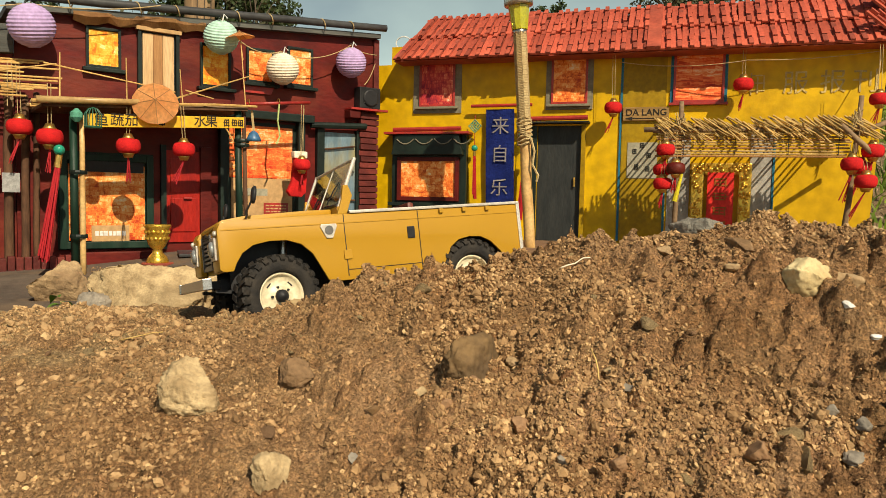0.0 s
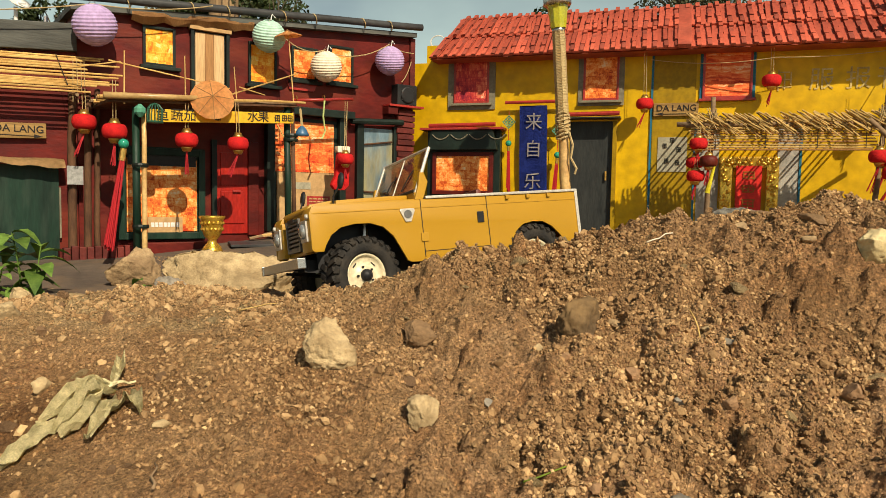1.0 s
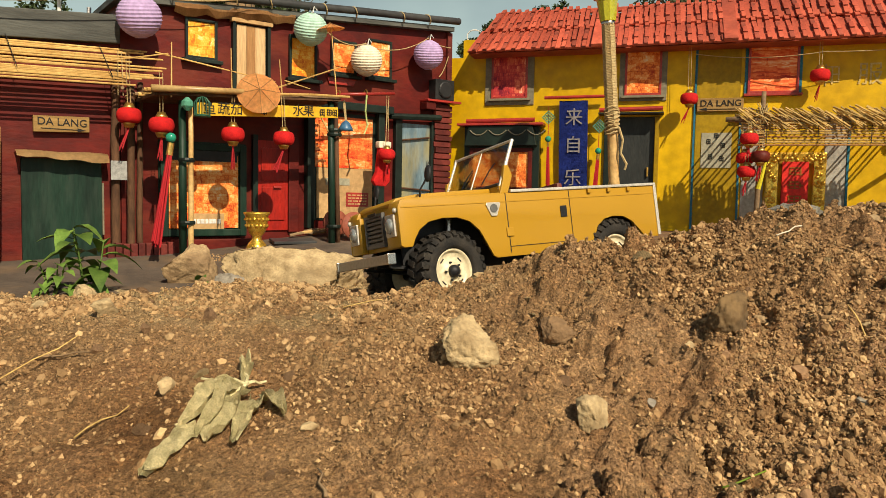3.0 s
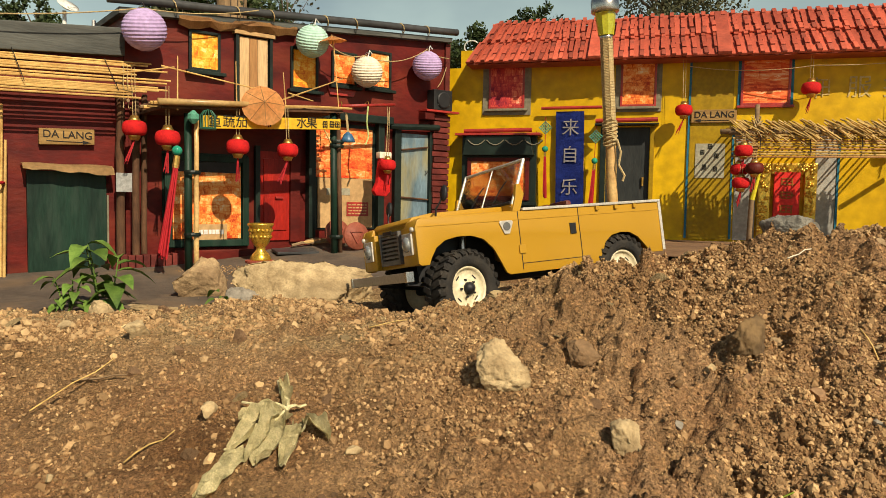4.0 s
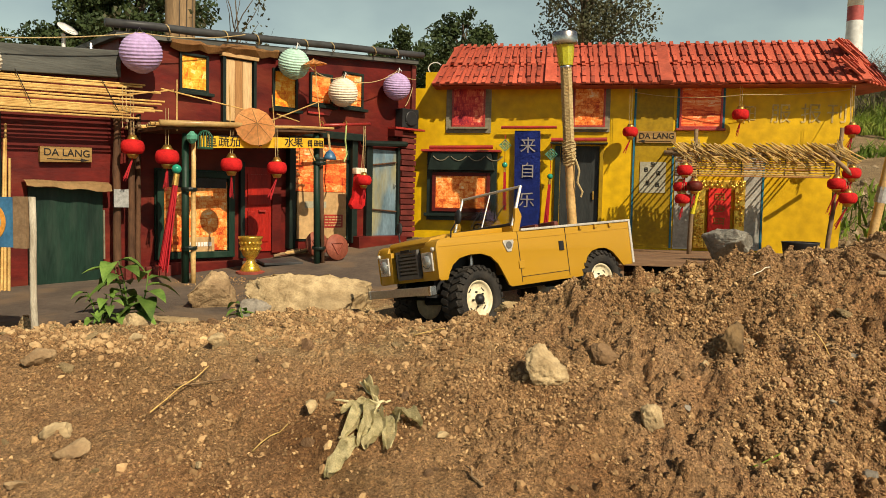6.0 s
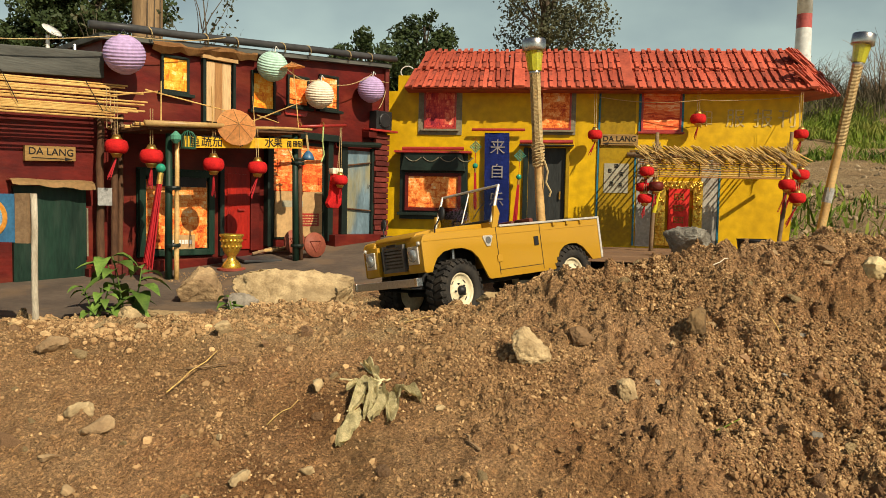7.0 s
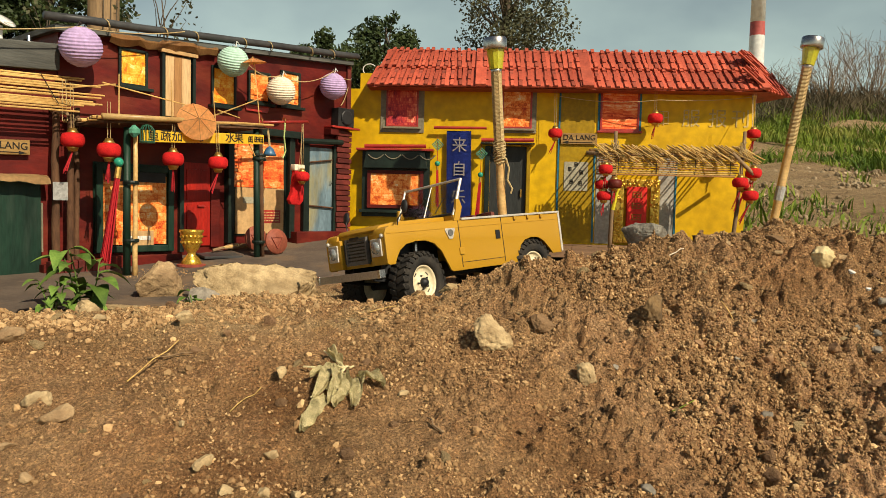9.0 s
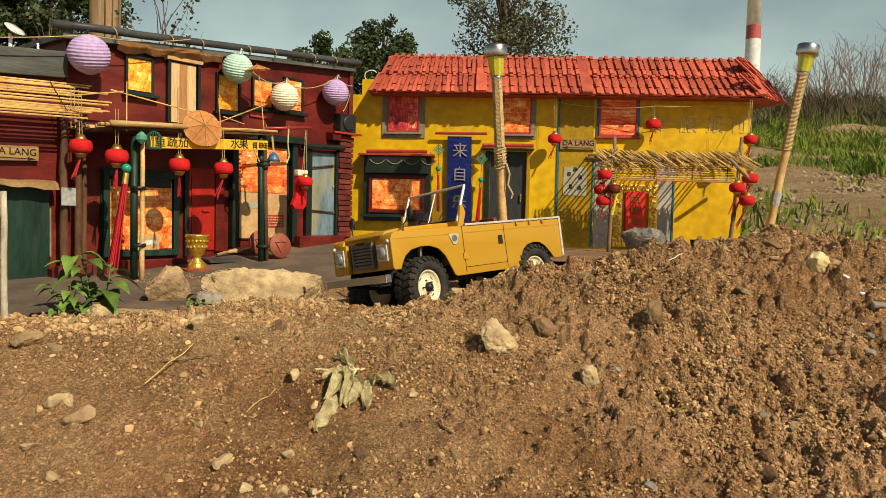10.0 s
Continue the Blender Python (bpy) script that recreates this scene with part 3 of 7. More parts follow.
def height(x, y, rough=True):
    z = np.interp(y, PROFILE_Y, PROFILE_Z)
    near = smooth_step(2.4, 1.9, y) * smooth_step(-3, -1.5, y)
    amp = np.interp(x, MOUND_X, MOUND_A)
    back = np.interp(x, (-0.4, -0.1, 0.1, 0.4), (0.97, 1.02, 1.35, 1.6))
    rise = smooth_step(0.53, 0.78, y)
    fall = 1 - smooth_step(0.80, 1.0, (y - 0.8) / (back - 0.8) * 0.2 + 0.8)
    z = z + amp * rise * fall
    # the foot of the mound is cut back a little towards the viewer
    z = z - 0.028 * smooth_step(-0.35, -0.05, x) * smooth_step(0.55, 0.45, y) * smooth_step(-0.3, 0.2, y)
    # left of the mound the crest is lower
    z = z - np.interp(x, (-1.4, -1.05, -0.75, -0.45, -0.30), (0.085, 0.060, 0.028, 0.017, 0.0)) * smooth_step(0.50, 0.72, y) * smooth_step(1.00, 0.84, y)
    # the soil lies lower where the street board reaches over it
    z = z - 0.020 * smooth_step(-0.84, -0.94, x) * smooth_step(0.80, 0.90, y) * smooth_step(1.32, 1.20, y)
    # bed under the wheels
    fx, fy = x + 0.514, y - 0.886
    along, across = fx * 0.698 + fy * 0.716, -fx * 0.716 + fy * 0.698
    bed = -0.018 + 0.061 * along - 0.153 * across - 0.010
    w = smooth_step(0.14, 0.10, np.abs(across)) * smooth_step(0.36, 0.31, along) * smooth_step(-0.11, -0.06, along)
    z = z * (1 - w) + bed * w
    if rough:
        rg = near * smooth_step(1.22, 1.02, y + 0.0 * x) + near * 0.0
        lump = fbm(x, y, 9.0, 3, 3) * 0.015 + fbm(x, y, 30.0, 3, 11) * 0.010 + (0.25 - np.abs(fbm(x, y, 21.0, 3, 71))) * 0.014 * smooth_step(-0.6, -0.1, x + 0.35 * (y - 0.5))
        crumb = np.abs(fbm(x, y, 70.0, 2, 23)) * 0.008 + np.clip(fbm(x, y, 120.0, 2, 31), 0, 1) * 0.009
        right = 0.55 + 0.75 * smooth_step(-0.55, -0.15, x + 0.35 * (y - 0.5))
        loose = np.clip((right - 0.55) / 0.75 + 0.35 * smooth_step(0.54, 0.64, y), 0, 1) * (0.35 + 1.3 * np.clip(fbm(x, y, 7.0, 3, 57) + 0.35, 0, 1))
        lumps = clods(x, y, 0.030, 81, 0.30 * loose) + clods(x, y, 0.0155, 83, 0.10 + 0.62 * loose) + clods(x, y, 0.0082, 85, 0.12 + 0.60 * loose)
        z = z + rg * (1 - 0.75 * w) * (lump * (0.8 + 0.4 * right) + crumb * (right - 0.30) + lumps)
        far = smooth_step(2.0, 2.6, y) + smooth_step(0.6, 1.2, np.abs(x + 0.3)) * smooth_step(1.0, 1.4, y) * 0.5
        z = z + np.clip(far, 0, 1) * (fbm(x, y, 1.7, 4, 41) * 0.10 + fbm(x, y, 9.0, 3, 47) * 0.03)
    return z


def ground_z(x, y):
    return float(height(np.array([x]), np.array([y]), True)[0])


def ground_axis(lo, hi, step, far_lo, far_hi):
    mid = np.arange(lo, hi + step / 2, step)
    right, left, s = [], [], step
    v = mid[-1]
    while v < far_hi:
        s *= 1.22
        v += s
        right.append(v)
    v, s = mid[0], step
    while v > far_lo:
        s *= 1.22
        v -= s
        left.append(v)
    return np.array(left[::-1] + list(mid) + right)


def build_ground():
    xs, ys = ground_axis(-1.20, 0.50, 0.0023, -700, 700), ground_axis(0.18, 1.02, 0.0023, -700, 700)
    gx, gy = np.meshgrid(xs, ys)
    gz = height(gx.ravel(), gy.ravel())
    co = np.stack([gx.ravel(), gy.ravel(), gz], 1)
    nx, ny = len(xs), len(ys)
    i = (np.arange(ny - 1)[:, None] * nx + np.arange(nx - 1)).ravel()
    quads = np.stack([i, i + 1, i + nx + 1, i + nx], 1)
    me = bpy.data.meshes.new("ground")
    me.from_pydata(co.tolist(), [], quads.tolist())
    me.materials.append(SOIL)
    me.polygons.foreach_set("use_smooth", [True] * len(me.polygons))
    tagged(new("ground", me), "brown crumbly soil bank with stones, rising to a mound", "ground", kind="structure")


build_ground()

# the street board before the houses
bm = bmesh.new()
edge = [(-1.70, 0.60), (-1.35, 0.76), (-1.12, 0.85), (-0.97, 0.94), (-0.86, 1.07), (-0.72, 1.25), (-0.55, 1.42), (-0.52, 1.97)]
back = [(-0.80, 1.985), (-1.30, 1.31), (-1.78, 0.67)]
top = [bm.verts.new((x, y, street_z(y) + 0.004)) for x, y in edge + back]
low = [bm.verts.new((x, y, street_z(y) - 0.05)) for x, y in edge + back]
bm.faces.new(top)
for a in range(len(top)):
    b = (a + 1) % len(top)
    bm.faces.new((top[a], low[a], low[b], top[b]))
bmesh.ops.recalc_face_normals(bm, faces=bm.faces)
bmesh.ops.triangulate(bm, faces=bm.faces)
single("pavement", bm, PAVE, WORLD, (-1.2, 1.3, street_z(1.3)), "dusty grey street board before the maroon house", "pavement", kind="structure")


# ---- stones ----
def rock_mesh(name, seed, size, material, sub=2, cut=6, smooth=False, near=0.42, far=0.78, peak=0.0):
    """A broken stone: a ball cut by random planes and roughened."""
    rnd, bm = random.Random(seed), bmesh.new()
    bmesh.ops.create_icosphere(bm, subdivisions=sub, radius=1)
    for _ in range(cut):
        nrm = Vector((rnd.gauss(0, 1), rnd.gauss(0, 1), rnd.gauss(0, 0.8))).normalized()
        d = rnd.uniform(near, far)
        for v in bm.verts:
            e = v.co.dot(nrm) - d
            if e > 0:
                v.co -= nrm * e
    if peak:                                                   # drawn up to a point
        for v in bm.verts:
            k = 1 - peak * min(max((v.co.z + 0.45) / 1.1, 0), 1)
            v.co.x, v.co.y = v.co.x * k + 0.25 * peak * max(v.co.z, 0), v.co.y * k
    off = Vector((seed * 3.1, seed * 1.7, 0))
    for v in bm.verts:
        v.co *= 1 + 0.10 * noise.noise(v.co * 1.7 + off) + (0.085 * noise.noise(v.co * 5 + off) if sub > 2 else 0) + (0.10 * (0.3 - abs(noise.noise(v.co * 9 + off))) + 0.05 * noise.noise(v.co * 17 + off) + 0.035 * noise.noise(v.co * 34 + off) if sub > 3 else 0)
        v.co = Vector((v.co.x * size[0], v.co.y * size[1], v.co.z * size[2]))
    if smooth:
        finish(bm, True, 16)
    me = bpy.data.meshes.new(name)
    bm.to_mesh(me)
    bm.free()
    me.materials.append(material)
    return me


def rock(name, x, y, size, seed, material, label, rot=0.0, sink=0.35, tilt=0.0, z=None, sub=5, cut=15, peak=0.0):
    ob = new(name, rock_mesh(name, seed, size, material, sub, cut, True, peak=peak))
    zz = ground_z(x, y) if z is None else z
    ob.matrix_world = pose(x, y, zz + size[2] * (1 - 2 * sink), 0, tilt, rot)
    return tagged(ob, label, "rock")


rock("boulder", -0.365, 1.29, (0.070, 0.055, 0.068), 3, GREYROCK, "rough grey boulder standing before the yellow house", 10, 0.12)
rock("boulder", 0.055, 1.58, (0.075, 0.06, 0.056), 8, GREYROCK, "rough grey boulder lying behind the mound", 30, 0.12, z=0.055)
rock("rounded_stone", -0.245, 1.38, (0.050, 0.036, 0.030), 12, LIMESTONE, "rounded pale stone lying before the wooden deck", 0, 0.2)
rock("flat_stone", -0.15, 1.36, (0.055, 0.045, 0.022), 14, LIMESTONE, "flat pale stone lying before the wooden deck", 20, 0.25)
rock("pointed_rock", -1.01, 1.03, (0.060, 0.050, 0.056), 21, TANROCK, "pointed brown rock at the edge of the street", 40, 0.18, peak=0.3)
rock("rounded_stone", -0.90, 0.99, (0.046, 0.036, 0.034), 24, STONES[2], "rounded greyish stone beside the pointed rock", 0, 0.46)
rock("stone_block", -0.797, 1.05, (0.140, 0.064, 0.062), 27, LIMESTONE, "long broken pale limestone block", 22, 0.31, 4, cut=9)
rock("flat_stone", -1.045, 0.925, (0.075, 0.045, 0.022), 31, LIMESTONE, "flat pale stone slab behind the green weed", 12, 0.05)
rock("pale_stone", -1.01, 0.81, (0.036, 0.028, 0.026), 33, LIMESTONE, "pale stone lying under the green weed", 30, 0.4)
rock("pale_rock", -0.354, 0.505, (0.034, 0.024, 0.024), 41, LIMESTONE, "pale pointed rock lying on the soil", 200, 0.32, cut=9, peak=0.40)
rock("brown_rock", -0.291, 0.552, (0.024, 0.018, 0.016), 43, DULLROCK, "dull brown rock half buried in soil", 5, 0.5)
rock("tan_rock", -0.149, 0.578, (0.033, 0.018, 0.026), 45, BROWNROCK, "dark brown angular rock half buried in the mound", 65, 0.45, 25, cut=7)
rock("tan_stone", -0.249, 0.440, (0.017, 0.012, 0.016), 47, LIMESTONE, "tan stone lying on the soil", 30, 0.4, cut=9)
rock("pale_rock", 0.097, 0.665, (0.026, 0.020, 0.022), 49, PALEROCK, "pale yellowish rock on the mound", 50, 0.35)
rock("flat_stone", -0.41, 0.79, (0.034, 0.022, 0.012), 53, STONES[0], "flat tan stone beside the front wheel", 10, 0.3)


NAMED = [(-0.354, 0.505, 0.034), (-0.291, 0.552, 0.030), (-0.149, 0.578, 0.032), (-0.249, 0.440, 0.024), (0.097, 0.665, 0.03)]


def settled(rows, material, label, name, flat):
    """Single stones at their own places: x, y and half their width."""
    for k, (x, y, r) in enumerate(rows):
        rnd = random.Random(int(x * 9000 + y * 700))
        size = (r, r * rnd.uniform(0.62, 0.85), r * flat * rnd.uniform(0.85, 1.15))
        rock(name, x, y, size, 300 + k + int(r * 9000), material, label, rnd.uniform(0, 180), 0.36, rnd.uniform(-12, 12), sub=4, cut=11)
        NAMED.append((x, y, r * 1.5))


settled(((-0.823, 0.357, 0.0165), (-0.735, 0.526, 0.0170), (-0.609, 0.262, 0.0125), (-0.555, 0.290, 0.0088), (-0.655, 0.324, 0.0062), (-0.583, 0.423, 0.0140), (-0.579, 0.230, 0.0085),
         (-0.548, 0.236, 0.0085), (-0.520, 0.242, 0.0080), (-0.881, 0.584, 0.0150), (-0.445, 0.399, 0.0095), (-0.046, 0.583, 0.0055), (-0.183, 0.547, 0.0085)),
        LIMESTONE, "pale stone lying on bare soil", "pale_stone", 0.62)
settled(((-0.937, 0.472, 0.0240), (-0.786, 0.332, 0.0190), (-0.766, 0.252, 0.0110), (-0.809, 0.287, 0.0100), (-0.008, 0.732, 0.0130), (0.045, 0.687, 0.0100), (-0.122, 0.602, 0.0100), (0.130, 0.671, 0.0130)),
        TANROCK, "tan stone bedded in the soil", "tan_stone", 0.50)
settled(((-0.029, 0.559, 0.0080), (-0.210, 0.483, 0.0064), (-0.067, 0.497, 0.0066), (-0.064, 0.404, 0.0120), (-0.218, 0.264, 0.0100), (0.112, 0.540, 0.0098), (0.120, 0.560, 0.0085), (0.105, 0.575, 0.0070), (0.150, 0.600, 0.0110)),
        STONES[2], "blue-grey pebble bedded in the mound", "grey_pebble", 0.60)
settled(((-0.103, 0.529, 0.0105), (-0.030, 0.500, 0.0100), (-0.118, 0.400, 0.0068), (0.052, 0.523, 0.0130), (-0.156, 0.526, 0.0062), (-0.095, 0.577, 0.0060), (-0.140, 0.545, 0.0072)),
        STONES[3], "reddish stone bedded in the mound", "reddish_stone", 0.58)
settled(((0.124, 0.637, 0.0075), (0.141, 0.626, 0.0085)), WHITE, "white chip of stone on the mound", "white_chip", 0.35)
for x, y, a, r in ((0.056, 0.712, -50, 0.026), (0.078, 0.690, -58, 0.022), (0.010, 0.748, -20, 0.018)):
    rock("slate_shard", x, y, (r, r * 0.30, r * 0.26), int(r * 5000), DULLROCK, "long dark shard of slate on the crest of the mound", a, 0.30, 10, sub=4, cut=10)
    NAMED.append((x, y, r))

# ---- yellow house ----
yellow = thing("yellow_house", YEL, (-0.15, 0.15, 0.05), "bright yellow model house with a red tiled roof", "house")


def window_part(parent, x0, x1, z0, z1, picture, frame_mat, sill_mat=None, fw=0.006, proud=0.008, back_mat=None, margin=0.014):
    """A window with surround, frame, pane and sill under a house; the front wall lies at y = 0."""
    w = part("window", box(x0 - margin, x1 + margin, -0.004, 0.004, z0 - margin, z1 + margin * 0.6), back_mat or frame_mat, parent)
    part("frame", frame_bars(x0, x1, z0, z1, fw, -proud, -0.0035), frame_mat, w, bevel=0.0008)
    part("pane", box(x0 + fw * 0.8, x1 - fw * 0.8, -0.0056, -0.0040, z0 + fw * 0.8, z1 - fw * 0.8), picture, w, "printed picture behind the opening")
    part("sill", box(x0 - 0.009, x1 + 0.009, -proud - 0.007, -0.003, z0 - 0.007, z0 - 0.0005), sill_mat or frame_mat, w, bevel=0.001)
    return w


# front wall with its doorway cut through
bm = prism([(-0.824, 0.0), (-0.824, 0.538), (-0.776, 0.538), (-0.776, 0.588), (0.478, 0.588), (0.446, 0.0), (-0.236, 0.0), (-0.236, 0.362), (-0.353, 0.362), (-0.353, 0.0)], 0.0, 0.02)
part("wall", bm, YELLOW, yellow)
bm = prism([(0.426, 0.0), (0.446, 0.0), (0.478, 0.588), (0.458, 0.588)], 0.02, 0.28)
part("side_wall", bm, YELLOW, yellow)
part("side_wall", box(-0.824, -0.804, 0.02, 0.28, 0.0, 0.538), YELLOW, yellow)
part("back_wall", box(-0.824, 0.452, 0.28, 0.30, 0.0, 0.538), YELLOW, yellow)
part("wall_panel", box(-0.132, -0.024, -0.0025, 0.001, 0.058, 0.54), OCHRE_DK, yellow, "duller ochre painted panel")
part("wall_panel", box(-0.014, 0.040, -0.0025, 0.001, 0.058, 0.345), GREYWALL, yellow, "bare grey plaster panel")
part("wall_panel", box(0.182, 0.232, -0.0025, 0.001, 0.058, 0.345), GREYWALL, yellow, "bare grey plaster panel")
for x, z0, z1 in ((-0.1355, 0.06, 0.545), (-0.0215, 0.06, 0.36), (0.236, 0.06, 0.345)):
    bm = prism([(x - 0.003, z0), (x + 0.003, z0), (x + 0.002, (z0 + z1) / 2), (x + 0.004, z1), (x - 0.002, z1), (x - 0.003, (z0 + z1) / 2)], -0.0045, 0.0)
    part("painted_line", bm, TEAL, yellow, "teal painted line")
window_part(yellow, -0.690, -0.586, 0.418, 0.548, PIC_D, REDTRIM, GREYFRAME, back_mat=GREYFRAME, margin=0.018)
window_part(yellow, -0.319, -0.223, 0.418, 0.551, PIC_A, REDTRIM, GREYFRAME, back_mat=GREYFRAME)
window_part(yellow, -0.008, 0.114, 0.416, 0.549, PIC_B, REDTRIM, REDTRIM, back_mat=TEAL, margin=0.007)
# bay window
bay = part("bay_window", box(-0.762, -0.545, -0.022, 0.002, 0.128, 0.345), GREENBLK, yellow, "dark green bay window")
part("frame", frame_bars(-0.744, -0.564, 0.155, 0.276, 0.011, -0.032, -0.021), MAROON, bay, "maroon frame", bevel=0.001)
part("pane", box(-0.736, -0.572, -0.0265, -0.0225, 0.163, 0.268), PIC_A, bay, "printed picture behind the opening")
part("canopy", prism([(-0.757, 0.282), (-0.550, 0.282), (-0.562, 0.338), (-0.745, 0.338)], -0.046, -0.021), GREENBLK, bay, bevel=0.002)
for k in range(4):
    x = -0.74 + 0.055 * k
    part("cord", tube(sag((x, -0.0475, 0.325), (x + 0.05, -0.0475, 0.325), 0.014, 5), 0.0018, 5), GREYFRAME, bay)
part("bay_roof", box(-0.778, -0.532, -0.052, 0.0, 0.3385, 0.345), REDTRIM, bay, "red roof board", bevel=0.001)
part("bay_roof", rod((-0.752, -0.044, 0.351), (-0.556, -0.044, 0.353), 0.006), REDTRIM, bay)
part("sill", box(-0.768, -0.540, -0.040, -0.0205, 0.1405, 0.150), GREENBLK, bay, bevel=0.001)
# door
door = part("door", box(-0.3525, -0.2365, 0.006, 0.016, 0.05, 0.3615), DARKDOOR, yellow, "charcoal door")
part("door_frame", box(-0.369, -0.3535, -0.008, 0.004, 0.05, 0.362), GREENBLK, door, bevel=0.001)
part("door_frame", box(-0.2355, -0.224, -0.008, 0.004, 0.05, 0.362), OCHRE_DK, door, bevel=0.001)
part("lintel", box(-0.384, -0.214, -0.040, 0.0, 0.366, 0.370), BLACK, door)
part("lintel", rod((-0.382, -0.034, 0.377), (-0.217, -0.034, 0.379), 0.0062), REDTRIM, door, "red round bar")
part("handle", rod((-0.252, 0.001, 0.20), (-0.252, 0.001, 0.225), 0.003), BRASS, door)

# roof
RIDGE, EAVE = Vector((0, 0.105, 0.674)), Vector((0, -0.078, 0.536))
SLOPE = math.degrees(math.atan2(RIDGE.z - EAVE.z, RIDGE.y - EAVE.y))
bm = bmesh.new()
pts = [(-0.742, -0.074, 0.533), (0.478, -0.074, 0.533), (0.582, 0.03, 0.533), (0.486, 0.30, 0.533), (-0.742, 0.30, 0.533), (-0.706, 0.105, 0.668), (0.492, 0.105, 0.668)]
v = [bm.verts.new(p) for p in pts]
for f in ((0, 1, 6, 5), (1, 2, 6), (2, 3, 6), (3, 4, 5, 6), (4, 0, 5), (0, 4, 3, 2, 1)):
    bm.faces.new([v[i] for i in f])
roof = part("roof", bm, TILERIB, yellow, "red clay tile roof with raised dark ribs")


def tile_meshes():
    made = []
    for k in range(4):
        rnd, bm = random.Random(k + 5), bmesh.new()
        L, w = 0.124, 0.0268
        box(0, w - 0.0008, 0, L, -0.001, 0.004, bm)
        rib = []
        y = 0.0
        for i, ln in enumerate((0.03, 0.032, 0.034, 0.026)):
            n0 = len(bm.faces)
            hgt = 0.0095 + rnd.uniform(-0.0015, 0.0015) + (0.002 if i % 2 else 0)
            x1 = w + 0.001 + rnd.uniform(-0.0012, 0.0012)
            box(x1 - 0.0105, x1, y + 0.0016 + (-0.008 if i == 0 else 0) * rnd.random(), y + ln, 0.0035, hgt, bm)
            bm.faces.ensure_lookup_table()
            rib += list(range(n0, len(bm.faces)))
            y += ln
        # right and front rib faces, and random others, take the darker red
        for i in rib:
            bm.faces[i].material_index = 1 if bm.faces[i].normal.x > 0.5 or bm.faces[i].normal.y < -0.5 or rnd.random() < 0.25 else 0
        bmesh.ops.recalc_face_normals(bm, faces=bm.faces)
        me = bpy.data.meshes.new("roof_tile")
        bm.to_mesh(me)
        bm.free()
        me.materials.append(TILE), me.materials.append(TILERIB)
        made.append(me)
    return made


TILES = tile_meshes()


def lay_tile(me, m):
    ob = new("roof_tile", me)
    ob.parent = roof
    ob.matrix_basis = Matrix.Translation(-base_of(roof)) @ m
    return ob


rnd = random.Random(7)
for row in range(2):
    k0 = row * 0.113
    col, x = 0, -0.742
    while x < 0.455:
        lift = 0.006 * row
        y = EAVE.y + k0 * math.cos(radians(SLOPE))
        z = EAVE.z + k0 * math.sin(radians(SLOPE)) + lift
        lean = 0.20 * (1 - min(max((x + 0.742) / 0.25, 0), 1)) - 0.03 * rnd.random()     # tiles fan out towards the left hip
        m = pose(x + lean * 0.16 * row, y + rnd.uniform(-0.004, 0.004), z, SLOPE + rnd.uniform(-0.8, 0.8), rnd.uniform(-2, 2), -lean * 60 + rnd.uniform(-1.2, 1.2))
        lay_tile(TILES[rnd.randrange(4)], m)
        x += 0.0268
        col += 1
for i in range(7):                                             # hip end
    k = (i + 0.5) / 7
    for row in range(2):
        if row == 1 and i > 3:
            continue
        a, b, top = Vector((0.478, -0.076, 0.533)), Vector((0.584, 0.032, 0.533)), Vector((0.492, 0.105, 0.668))
        e1 = (b - a).normalized()
        nn = e1.cross(top - a).normalized()
        e2 = nn.cross(e1)
        p = a.lerp(b, k * 0.96 - 0.06).lerp(top, 0.44 * row) + nn * (0.002 + 0.006 * row) - e2 * 0.004
        m = Matrix((e1, e2, nn)).transposed().to_4x4()
        lay_tile(TILES[i % 4], Matrix.Translation(p) @ m @ pose(0, 0, 0, 0, 0, 26 - 5 * i) @ Matrix.Diagonal((0.80, 0.86, 1, 1)))
for x, w in ((-0.405, 0.034), (-0.075, 0.034), (0.462, 0.024)):
    bm = box(0, w, -0.004, 0.244, 0.004, 0.0135)
    bmesh.ops.bevel(bm, geom=bm.edges[:], offset=0.001, segments=1, affect="EDGES")
    bm.transform(Matrix.Translation((x, EAVE.y, EAVE.z)) @ pose(0, 0, 0, SLOPE))
    part("verge_board", bm, TILE, roof)
part("ridge_board", box(-0.705, 0.49, 0.098, 0.118, 0.672, 0.684), TILE, roof, bevel=0.002)

# ---- maroon house ----
maroon = thing("maroon_house", RED, (-0.45, 0.12, -0.02), "dark maroon model shop house with a grey pipe along its eaves", "house")
bm = prism([(-0.885, -0.08), (-0.885, 0.548), (0.0, 0.612), (0.0, -0.05)], 0.0, 0.02)
part("wall", bm, MAROON, maroon)
part("side_wall", prism([(-0.02, -0.05), (-0.02, 0.61), (0.0, 0.612), (0.0, -0.05)], 0.02, 0.16), MAROON, maroon)
part("side_wall", box(-0.885, -0.865, 0.02, 0.28, 0.0, 0.547), MAROON, maroon)
bm = prism([(-0.90, 0.535), (-0.90, 0.548), (0.0, 0.614), (0.0, 0.602)], -0.022, 0.26)
part("roof", bm, GREYWOOD, maroon)
pipe = part("eaves_pipe", rod((-0.925, -0.028, 0.560), (0.012, -0.028, 0.630), 0.0095, seg=16, wobble=0.0015, steps=9), PIPE, maroon, "grey plastic pipe", smooth=True)
